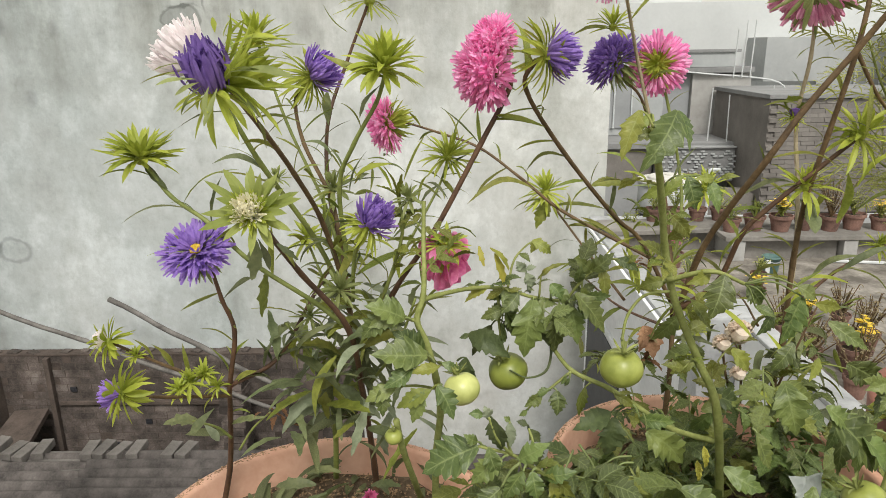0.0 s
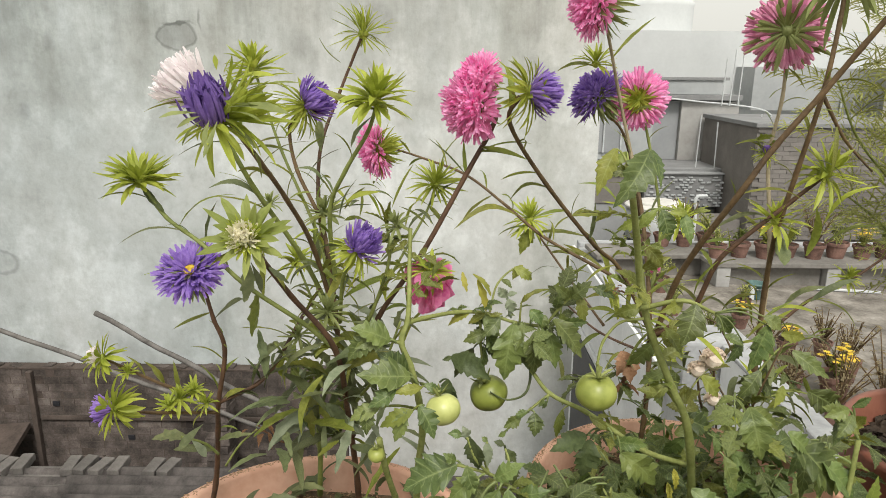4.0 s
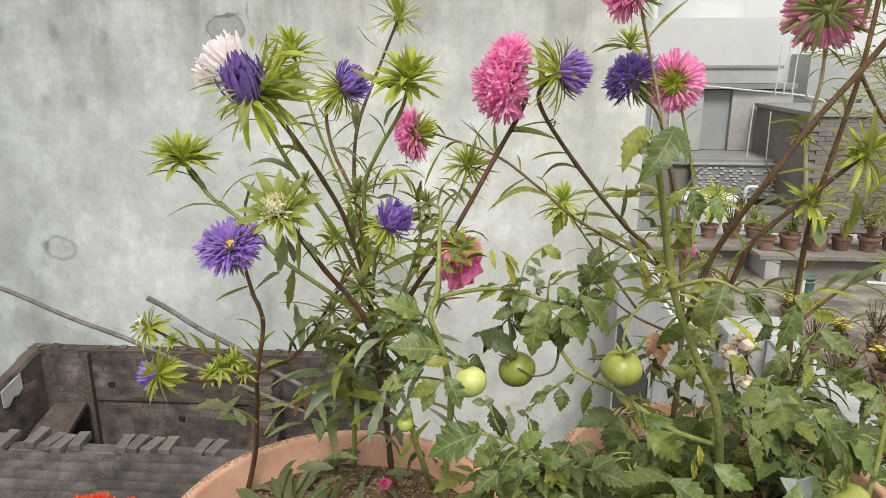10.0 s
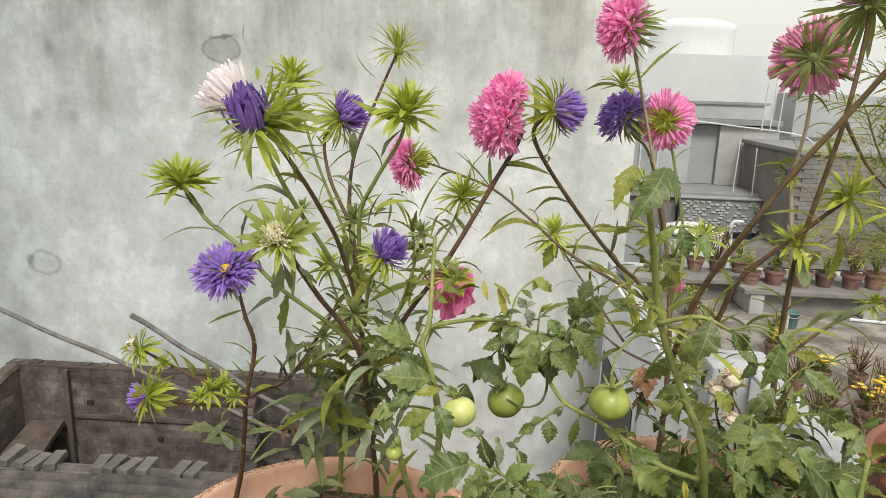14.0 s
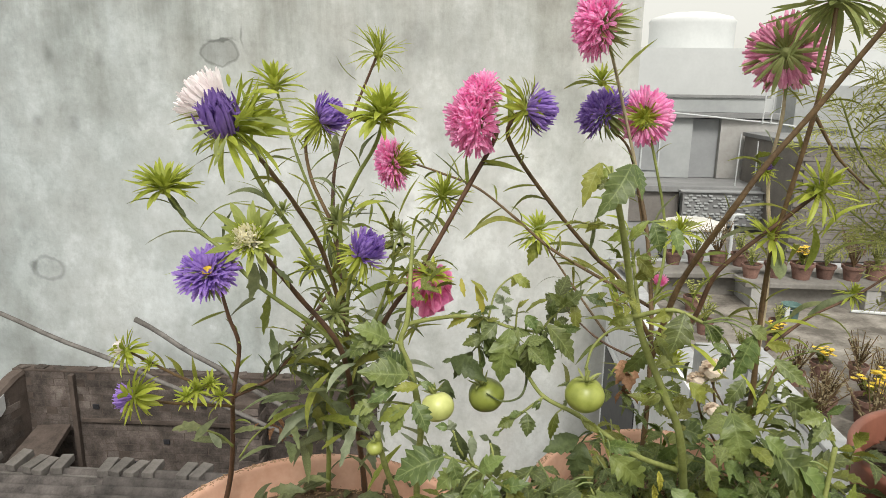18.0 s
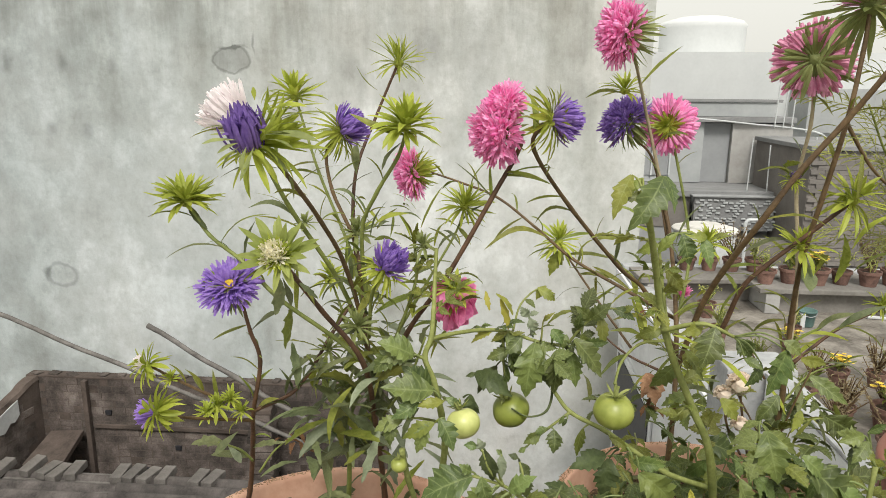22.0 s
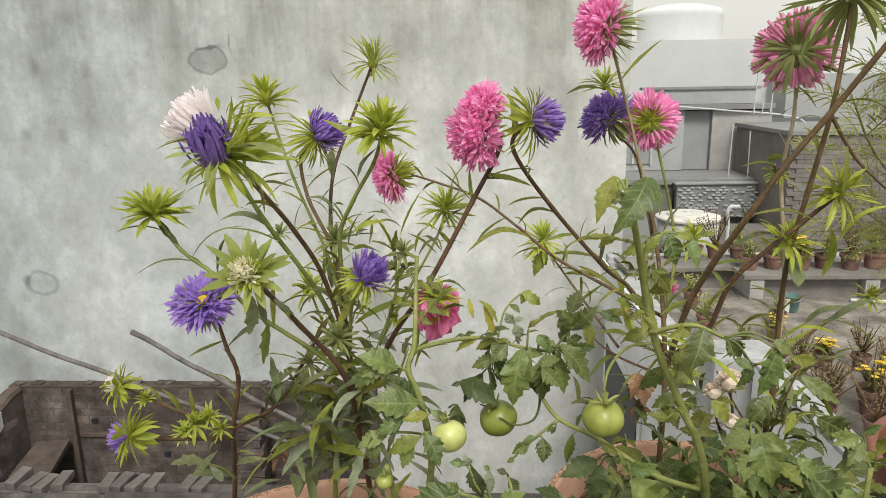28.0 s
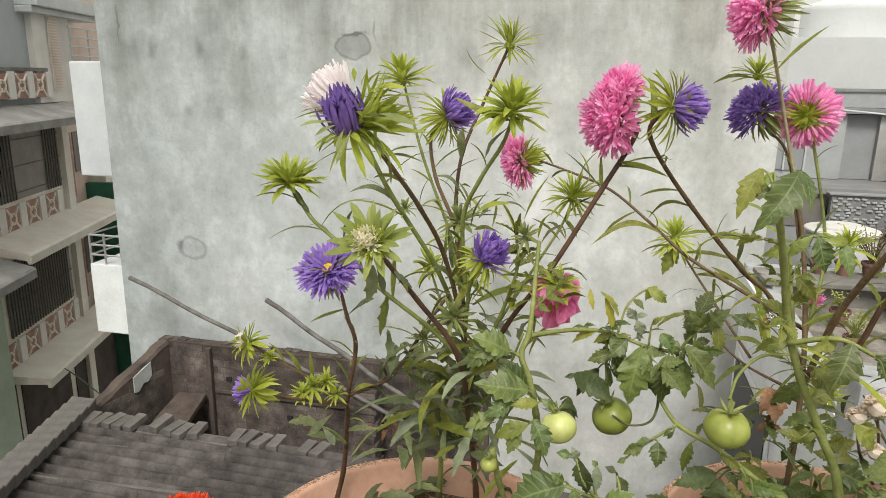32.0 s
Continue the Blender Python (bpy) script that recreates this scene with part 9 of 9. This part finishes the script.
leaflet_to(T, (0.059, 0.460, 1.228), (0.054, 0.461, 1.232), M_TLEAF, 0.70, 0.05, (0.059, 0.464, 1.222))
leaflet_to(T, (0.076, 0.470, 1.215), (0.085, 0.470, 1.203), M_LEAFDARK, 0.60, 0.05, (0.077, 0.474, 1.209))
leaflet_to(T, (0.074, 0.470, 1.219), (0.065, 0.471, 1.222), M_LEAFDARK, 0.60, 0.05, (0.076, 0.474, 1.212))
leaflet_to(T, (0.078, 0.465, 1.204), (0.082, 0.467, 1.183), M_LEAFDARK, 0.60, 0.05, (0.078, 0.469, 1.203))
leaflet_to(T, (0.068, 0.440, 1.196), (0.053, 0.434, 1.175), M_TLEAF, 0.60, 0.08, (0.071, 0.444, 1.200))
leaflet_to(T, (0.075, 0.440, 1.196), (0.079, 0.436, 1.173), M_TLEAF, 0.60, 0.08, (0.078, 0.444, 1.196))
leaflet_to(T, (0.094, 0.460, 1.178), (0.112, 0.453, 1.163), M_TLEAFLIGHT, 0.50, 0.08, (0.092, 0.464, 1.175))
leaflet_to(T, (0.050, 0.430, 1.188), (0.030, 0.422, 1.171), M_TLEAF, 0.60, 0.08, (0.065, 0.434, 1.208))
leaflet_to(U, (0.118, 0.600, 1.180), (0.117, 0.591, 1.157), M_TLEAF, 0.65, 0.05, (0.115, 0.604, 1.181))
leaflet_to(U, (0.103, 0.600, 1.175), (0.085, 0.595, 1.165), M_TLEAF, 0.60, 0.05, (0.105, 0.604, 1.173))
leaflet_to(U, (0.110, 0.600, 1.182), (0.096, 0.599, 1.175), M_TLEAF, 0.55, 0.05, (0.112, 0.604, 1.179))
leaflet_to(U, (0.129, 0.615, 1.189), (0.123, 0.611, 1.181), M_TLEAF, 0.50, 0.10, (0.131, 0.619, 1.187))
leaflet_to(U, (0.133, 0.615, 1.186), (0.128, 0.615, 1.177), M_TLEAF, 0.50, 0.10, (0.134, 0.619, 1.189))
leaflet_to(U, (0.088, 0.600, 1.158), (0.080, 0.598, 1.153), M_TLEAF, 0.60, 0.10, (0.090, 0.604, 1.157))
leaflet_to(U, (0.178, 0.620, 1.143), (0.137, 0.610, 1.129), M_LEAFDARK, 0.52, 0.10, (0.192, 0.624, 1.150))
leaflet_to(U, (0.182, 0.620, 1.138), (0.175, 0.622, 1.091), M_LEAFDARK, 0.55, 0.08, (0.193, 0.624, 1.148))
leaflet_to(U, (0.155, 0.645, 1.160), (0.149, 0.641, 1.127), M_TLEAFLIGHT, 0.34, 0.10, (0.167, 0.649, 1.164))
leaflet_to(U, (0.181, 0.620, 1.164), (0.201, 0.615, 1.151), M_TLEAFLIGHT, 0.40, 0.10, (0.179, 0.624, 1.167))
leaflet_to(U, (0.206, 0.610, 1.142), (0.241, 0.605, 1.141), M_TLEAF, 0.45, 0.10, (0.199, 0.614, 1.156))
leaflet_to(U, (0.211, 0.600, 1.134), (0.250, 0.599, 1.096), M_TLEAF, 0.55, 0.08, (0.207, 0.604, 1.152))
leaflet_to(U, (0.153, 0.560, 1.115), (0.131, 0.552, 1.132), M_TLEAF, 0.60, 0.10, (0.187, 0.564, 1.128))
leaflet_to(U, (0.163, 0.540, 1.129), (0.146, 0.543, 1.106), M_TLEAF, 0.60, 0.10, (0.183, 0.544, 1.134))
leaflet_to(T, (0.101, 0.700, 1.309), (0.123, 0.703, 1.293), M_TLEAFLIGHT, 0.45, 0.30)
leaflet_to(T, (0.111, 0.700, 1.312), (0.100, 0.701, 1.294), M_TLEAFLIGHT, 0.45, 0.10)
toothed_to(T, (0.052, 0.640, 1.319), (0.071, 0.631, 1.297), M_LEAF, 0.30, 0.10)
toothed_to(T, (0.057, 0.640, 1.313), (0.067, 0.641, 1.277), M_YELLOWLEAF, 0.24, 0.10)
toothed_to(T, (0.041, 0.640, 1.321), (0.046, 0.630, 1.302), M_YELLOWLEAF, 0.30, 0.10)
leaflet_to(T, (0.102, 0.420, 1.176), (0.123, 0.397, 1.116), M_TLEAF, 0.50, 0.05)
leaflet_to(T, (0.055, 0.420, 1.158), (0.028, 0.416, 1.140), M_TLEAF, 0.50, 0.08)
leaflet_to(T, (0.035, 0.450, 1.129), (0.012, 0.449, 1.101), M_TLEAFLIGHT, 0.50, 0.05)
leaflet_to(U, (0.197, 0.540, 1.461), (0.164, 0.521, 1.414), M_TLEAF, 0.40, 0.14, (0.182, 0.550, 1.447))
leaflet_to(U, (0.173, 0.560, 1.460), (0.156, 0.548, 1.419), M_TLEAFLIGHT, 0.36, 0.12, (0.182, 0.550, 1.447))
leaflet_to(U, (0.191, 0.560, 1.442), (0.159, 0.560, 1.436), M_TLEAFLIGHT, 0.30, 0.10, (0.184, 0.555, 1.441))
leaflet_to(U, (0.202, 0.550, 1.460), (0.207, 0.533, 1.429), M_TLEAF, 0.30, 0.10, (0.182, 0.550, 1.447))
leaflet_to(U, (0.185, 0.570, 1.456), (0.172, 0.567, 1.441), M_TLEAFLIGHT, 0.42, 0.14, (0.182, 0.550, 1.447))
leaflet_to(U, (0.251, 0.660, 1.385), (0.261, 0.659, 1.351), M_TLEAF, 0.56, 0.08, (0.234, 0.690, 1.368))
leaflet_to(U, (0.273, 0.660, 1.382), (0.281, 0.649, 1.349), M_TLEAF, 0.40, 0.10, (0.234, 0.690, 1.368))
leaflet_to(U, (0.218, 0.630, 1.380), (0.194, 0.621, 1.372), M_TLEAFLIGHT, 0.50, 0.20)
leaflet_to(U, (0.222, 0.640, 1.369), (0.242, 0.641, 1.392), M_TLEAFLIGHT, 0.36, 0.15, (0.235, 0.688, 1.358))
leaflet_to(U, (0.277, 0.660, 1.383), (0.255, 0.653, 1.384), M_TLEAFLIGHT, 0.45, 0.10, (0.234, 0.690, 1.368))
leaflet_to(U, (0.284, 0.660, 1.384), (0.300, 0.653, 1.386), M_TLEAFLIGHT, 0.45, 0.15)
leaflet_to(U, (0.282, 0.620, 1.294), (0.267, 0.610, 1.251), M_TLEAF, 0.60, 0.10, (0.285, 0.626, 1.291))
leaflet_to(U, (0.310, 0.630, 1.279), (0.325, 0.629, 1.259), M_TLEAF, 0.75, 0.10, (0.302, 0.620, 1.285))
leaflet_to(U, (0.275, 0.640, 1.291), (0.247, 0.628, 1.282), M_TLEAFLIGHT, 0.45, 0.15, (0.272, 0.630, 1.295))
leaflet_to(U, (0.262, 0.650, 1.257), (0.281, 0.639, 1.227), M_TLEAFLIGHT, 0.46, 0.06, (0.249, 0.657, 1.250))
leaflet_to(U, (0.349, 0.600, 1.279), (0.327, 0.586, 1.235), M_TLEAF, 0.60, 0.10, (0.302, 0.620, 1.285))
leaflet_to(U, (0.344, 0.600, 1.289), (0.363, 0.601, 1.274), M_TLEAF, 0.60, 0.10, (0.302, 0.620, 1.285))
leaflet_to(U, (0.355, 0.560, 1.269), (0.389, 0.550, 1.245), M_TLEAF, 0.34, 0.05)
leaflet_to(U, (0.353, 0.520, 1.247), (0.384, 0.522, 1.227), M_TLEAF, 0.60, 0.08)
leaflet_to(U, (0.375, 0.500, 1.231), (0.350, 0.491, 1.247), M_TLEAF, 0.60, 0.08, (0.393, 0.500, 1.210))
leaflet_to(U, (0.376, 0.500, 1.228), (0.390, 0.495, 1.218), M_TLEAFLIGHT, 0.60, 0.08, (0.393, 0.500, 1.210))
leaflet_to(U, (0.257, 0.640, 1.184), (0.232, 0.638, 1.190), M_TLEAFLIGHT, 0.50, 0.15, (0.280, 0.660, 1.181))
leaflet_to(U, (0.290, 0.695, 1.165), (0.265, 0.705, 1.145), M_TLEAFLIGHT, 0.40, 0.15, (0.293, 0.699, 1.163))
leaflet_to(U, (0.297, 0.693, 1.152), (0.330, 0.703, 1.156), M_TLEAFLIGHT, 0.50, 0.10, (0.297, 0.697, 1.152))
leaflet_to(U, (0.305, 0.688, 1.130), (0.347, 0.698, 1.108), M_TLEAF, 0.50, 0.10)
leaflet_to(U, (0.312, 0.686, 1.105), (0.289, 0.696, 1.076), M_TLEAF, 0.50, 0.10)
leaflet_to(U, (0.320, 0.560, 1.208), (0.350, 0.554, 1.188), M_TLEAFLIGHT, 0.50, 0.10)
leaflet_to(U, (0.329, 0.560, 1.202), (0.306, 0.548, 1.180), M_TLEAF, 0.50, 0.10)
leaflet_to(U, (0.329, 0.500, 1.217), (0.352, 0.501, 1.195), M_TLEAF, 0.50, 0.10)
leaflet_to(U, (0.288, 0.600, 1.224), (0.307, 0.601, 1.199), M_TLEAFLIGHT, 0.50, 0.10)
leaflet_to(U, (0.371, 0.500, 1.230), (0.365, 0.491, 1.208), M_TLEAF, 0.50, 0.10, (0.393, 0.500, 1.210))
leaflet_to(U, (0.234, 0.650, 1.348), (0.253, 0.645, 1.325), M_TLEAFLIGHT, 0.45, 0.10, (0.238, 0.685, 1.337))
leaflet_to(U, (0.236, 0.660, 1.321), (0.263, 0.653, 1.336), M_TLEAFLIGHT, 0.40, 0.15, (0.241, 0.682, 1.316))
leaflet_to(U, (0.238, 0.671, 1.298), (0.210, 0.681, 1.313), M_TLEAFLIGHT, 0.45, 0.15)
leaflet_to(U, (0.247, 0.685, 1.267), (0.216, 0.695, 1.252), M_TLEAFLIGHT, 0.40, 0.15, (0.250, 0.689, 1.265))
leaflet_to(U, (0.267, 0.695, 1.222), (0.240, 0.705, 1.188), M_TLEAF, 0.45, 0.12, (0.266, 0.699, 1.221))
leaflet_to(U, (0.276, 0.695, 1.201), (0.307, 0.705, 1.210), M_TLEAFLIGHT, 0.45, 0.12, (0.276, 0.699, 1.200))
leaflet_to(U, (0.284, 0.695, 1.184), (0.256, 0.705, 1.163), M_TLEAF, 0.45, 0.12, (0.285, 0.699, 1.179))
leaflet_to(U, (0.315, 0.620, 1.261), (0.332, 0.610, 1.253), M_TLEAF, 0.50, 0.10, (0.302, 0.620, 1.285))
leaflet_to(U, (0.333, 0.620, 1.256), (0.313, 0.607, 1.235), M_TLEAF, 0.45, 0.10, (0.302, 0.620, 1.285))
leaflet_to(U, (0.363, 0.600, 1.271), (0.390, 0.603, 1.265), M_TLEAFLIGHT, 0.45, 0.10)
leaflet_to(U, (0.337, 0.580, 1.239), (0.319, 0.582, 1.209), M_TLEAF, 0.45, 0.10)
leaflet_to(U, (0.351, 0.560, 1.233), (0.339, 0.549, 1.214), M_TLEAFLIGHT, 0.45, 0.10)
leaflet_to(U, (0.199, 0.460, 1.166), (0.234, 0.457, 1.138), M_TLEAF, 0.50, 0.10)
leaflet_to(U, (0.215, 0.420, 1.157), (0.228, 0.420, 1.105), M_TLEAF, 0.50, 0.05)
leaflet_to(U, (0.312, 0.540, 1.220), (0.324, 0.529, 1.170), M_TLEAF, 0.50, 0.06)
leaflet_to(U, (0.334, 0.500, 1.209), (0.379, 0.501, 1.151), M_TLEAF, 0.46, 0.10)
leaflet_to(U, (0.361, 0.500, 1.193), (0.397, 0.496, 1.145), M_TLEAF, 0.40, 0.10, (0.390, 0.497, 1.187))
leaflet_to(U, (0.262, 0.440, 1.158), (0.250, 0.434, 1.125), M_TLEAF, 0.50, 0.06)
leaflet_to(U, (0.306, 0.460, 1.167), (0.293, 0.453, 1.134), M_TLEAF, 0.40, 0.05)
leaflet_to(U, (0.376, 0.440, 1.132), (0.421, 0.434, 1.117), M_TLEAFLIGHT, 0.45, 0.10)
leaflet_to(U, (0.380, 0.420, 1.131), (0.358, 0.419, 1.095), M_TLEAF, 0.50, 0.06)
leaflet_to(U, (0.422, 0.420, 1.139), (0.481, 0.410, 1.112), M_TLEAF, 0.45, 0.10)
leaflet_to(U, (0.502, 0.460, 1.133), (0.567, 0.458, 1.140), M_TLEAF, 0.50, 0.12)
leaflet_to(U, (0.409, 0.380, 1.122), (0.456, 0.373, 1.095), M_TLEAF, 0.50, 0.06)
leaflet_to(U, (0.512, 0.420, 1.128), (0.524, 0.407, 1.075), M_TLEAF, 0.60, 0.06)
leaflet_to(U, (0.413, 0.500, 1.141), (0.414, 0.496, 1.177), M_TLEAFLIGHT, 0.30, 0.05, (0.385, 0.492, 1.153))
leaflet_to(U, (0.303, 0.400, 1.140), (0.341, 0.398, 1.093), M_TLEAF, 0.50, 0.06)
leaflet_to(U, (0.150, 0.400, 1.142), (0.116, 0.388, 1.137), M_TLEAF, 0.50, 0.10)
leaflet_to(U, (0.176, 0.400, 1.156), (0.191, 0.393, 1.117), M_TLEAF, 0.50, 0.06)
leaflet_to(U, (0.248, 0.400, 1.123), (0.275, 0.394, 1.098), M_TLEAF, 0.50, 0.06)
leaflet_to(U, (0.299, 0.687, 1.107), (0.350, 0.697, 1.115), M_TLEAFLIGHT, 0.40, 0.10)
leaflet_to(U, (0.331, 0.687, 1.087), (0.295, 0.697, 1.068), M_TLEAFLIGHT, 0.40, 0.10)
leaflet_to(U, (0.249, 0.500, 1.158), (0.284, 0.492, 1.139), M_TLEAF, 0.45, 0.10)

# ---- plants in the third pot ----
V = empty("aster_plant", (0.80, 0.88, SOIL), "single tall aster with one mauve-pink bloom in dark mulch", "aster")
stem(V, [(0.775, 0.885, SOIL - 0.01), (0.739, 0.860, 1.055), (0.715, 0.830, 1.225), (0.686, 0.800, 1.356), (0.656, 0.780, 1.456), (0.653, 0.780, 1.495)], 0.0075, 0.0050, M_STEMOCHRE, 6, 0.05, DRY, 61, 0.3, 0.6)
stem(V, [(0.731, 0.850, 1.101), (0.712, 0.820, 1.200), (0.710, 0.800, 1.251)], 0.003, 0.002, M_STEMOCHRE, 12, 0.035, DRY, 62, 0.3, 1.0)
head(V, (0.661, 0.780, 1.516), (0.93, -0.05, -0.22), 0.072, M_PINKPALE, "double", M_BRACTDULL, 0.072, bracts=(14, 4), seed=41, lo=-1.2, lift=-0.1, label="very full mauve-pink aster bloom")
stem(V, [(0.706, 0.830, 1.289), (0.710, 0.820, 1.348), (0.716, 0.820, 1.370)], 0.003, 0.002, M_STEMGREEN)
head(V, (0.711, 0.820, 1.371), (0.2, -0.4, 0.85), 0.01, None, "single", M_BRACTDULL, 0.042, bracts=(12, 4), seed=42, lift=1.0, name="bud")
W = empty("feathery_marigold", (0.92, 0.97, SOIL), "tall yellowing feathery plant on yellow canes in the pot", "marigold")
for k, (pts, r) in enumerate([([(0.835, 1.02, SOIL - 0.01), (0.800, 1.000, 1.086), (0.766, 0.980, 1.287), (0.740, 0.960, 1.464), (0.701, 0.940, 1.620)], 0.006), ([(1.03, 0.93, SOIL - 0.01), (0.998, 0.920, 1.099), (0.952, 0.900, 1.293), (0.917, 0.900, 1.481), (0.865, 0.900, 1.634)], 0.0065)]):
    stem(W, pts, r, r * 0.6, M_CANE, name="cane")
feather = []
for s in range(5):
    gg = random.Random(90 + s)
    bm = bmesh.new()
    line = [Vector((0.02 * math.sin(3 * t + s), t, -0.25 * t * t)) for t in (k / 8 for k in range(9))]
    tube(line, 0.010, 0.006, 4, bm)
    for k in range(1, 9):
        for sd in (-1, 1):
            ln = 0.42 * (1 - 0.55 * abs(k / 8 - 0.45))
            d = Vector((sd, 0.75, gg.uniform(-0.3, 0.3)))
            blade(bm, line[k], d, (0, 0, 1), ln, 0.028, gg.uniform(0.1, 0.7), 0.2, 4, shape=0.9)
            blade(bm, line[k] + d * ln * 0.35, d + Vector((-sd * 0.9, 0.5, 0)), (0, 0, 1), ln * 0.55, 0.024, 0.4, 0.2, 3)
    feather.append(mesh_of("frond", bm, M_FEATHER))
FS = [([(0.83, 1.0, SOIL), (0.784, 0.980, 1.235), (0.707, 0.950, 1.391), (0.656, 0.930, 1.536), (0.626, 0.920, 1.618)], 13), ([(0.86, 0.99, SOIL), (0.804, 0.970, 1.162), (0.734, 0.960, 1.312), (0.620, 0.950, 1.430), (0.562, 0.930, 1.520)], 12), ([(0.9, 0.98, SOIL), (0.847, 0.970, 1.181), (0.872, 0.960, 1.336), (0.894, 0.950, 1.480), (0.922, 0.950, 1.588)], 13),
      ([(0.9, 0.98, SOIL), (0.894, 1.000, 1.246), (0.876, 1.020, 1.380), (0.910, 1.020, 1.517), (0.911, 1.000, 1.609)], 11), ([(0.95, 0.97, SOIL), (0.953, 1.000, 1.243), (0.988, 1.000, 1.378), (1.022, 1.000, 1.497)], 10), ([(0.85, 1.0, SOIL), (0.794, 0.980, 1.202), (0.699, 0.970, 1.292), (0.613, 0.960, 1.355)], 9), ([(0.98, 0.95, SOIL), (0.978, 0.980, 1.148), (1.017, 0.990, 1.243), (1.084, 1.000, 1.313)], 9)]
for k, (pts, n_) in enumerate(FS):
    stem(W, pts, 0.0030, 0.0014, M_STEMGREEN if k % 2 else M_STEMBROWN, int(n_ * 2.3), 0.105, feather, 100 + k, 0.3, 1.0, 0.6, thin=1.0)
for k in range(26):
    c = Vector((0.823, 0.930, 1.151)) + Vector((g.uniform(-0.05, 0.06), g.uniform(-0.04, 0.04), g.uniform(-0.09, 0.08)))
    leaf_at(W, feather, c, (g.uniform(-1, 1), g.uniform(-1, 0.5), g.uniform(-0.9, 0.3)), g.uniform(0.03, 0.06), g.uniform(-0.8, 0.8), g)
for k in range(46):
    c = Vector((g.uniform(0.84, 1.06), g.uniform(0.93, 1.03), g.uniform(1.14, 1.38)))
    leaf_at(W, feather, c, (g.uniform(-1, 1), g.uniform(-1, 0.5), g.uniform(-0.7, 0.5)), g.uniform(0.05, 0.095), g.uniform(-0.8, 0.8), g)
X = empty("cut_stems", (0.96, 0.95, SOIL), "cut green stalks with a few grey-green leaves in the pot", "plant")
for k, (pts, r) in enumerate([([(0.905, 0.93, SOIL - 0.01), (0.890, 0.930, 1.014), (0.883, 0.930, 1.131)], 0.0048), ([(0.97, 1.0, SOIL - 0.01), (0.978, 1.000, 1.027), (0.987, 1.000, 1.120)], 0.0042), ([(1.0, 0.95, SOIL - 0.01), (0.993, 0.950, 1.123), (0.996, 0.950, 1.220)], 0.0048)]):
    stem(X, pts, r, r * 0.9, M_STEMGREEN, 4, 0.09, BROAD, 120 + k, 0.5, 1.0)
for k in range(5):
    leaf_at(X, DRY, (0.948, 0.980, 1.054), (g.uniform(-1, 1), -0.5, -0.9), 0.035, g.uniform(-0.8, 0.8), g, 0.5, "dry_leaf")
stem(X, [(1.03, 1.0, SOIL - 0.01), (1.104, 1.020, 0.922), (1.128, 1.050, 0.965)], 0.003, 0.002, M_STEMGREEN)
head(X, (1.127, 1.050, 0.985), (-0.3, -0.6, 0.6), 0.036, M_PINK, "double", M_BRACTDULL, 0.026, seed=45, label="bright pink bloom at the back of the pot")
lance_to(X, (1.001, 0.940, 1.131), (0.887, 0.920, 1.141), M_LEAFGREY, 0.32, 0.12)
lance_to(X, (1.007, 0.940, 1.069), (0.943, 0.920, 1.103), M_LEAFDARK, 0.30, 0.10)

# ---- scarlet bloom near the camera ----
Z = empty("scarlet_flower", (-0.50, 0.62, 0.62), "scarlet double bloom on a green stem at the parapet", "flower")
stem(Z, [(-0.50, 0.62, 0.615), (-0.51, 0.70, 0.72), (-0.545, 0.785, 0.82)], 0.004, 0.003, M_STEMGREEN, 5, 0.09, BROAD, 131, 0.3, 0.8)
head(Z, (-0.580, 0.79, 0.832), (-0.25, -0.25, 0.88), 0.044, M_RED, "double", M_BRACTDULL, 0.034, seed=51, label="full scarlet bloom")
head(Z, (-0.505, 0.79, 0.826), (0.30, -0.25, 0.88), 0.046, M_RED, "double", M_BRACTDULL, 0.026, seed=52, label="full scarlet bloom")
head(Z, (-0.545, 0.785, 0.850), (-0.05, -0.2, 0.96), 0.036, M_RED, "brush", M_BRACTDULL, 0.024, seed=53, label="scarlet bloom")

tagged(part("black_bag", lathe([(0, 0), (0.10, 0.0), (0.13, 0.05), (0.12, 0.14), (0.07, 0.2), (0.03, 0.24), (0, 0.245)], 16, wobble=0.12, seed=2), M_BLACK, m=Matrix.Translation((0.75, 1.03, 0.0)) @ pose(-0.1, 0.0, 0.622)), "crumpled black plastic bag behind the pot", "bag")
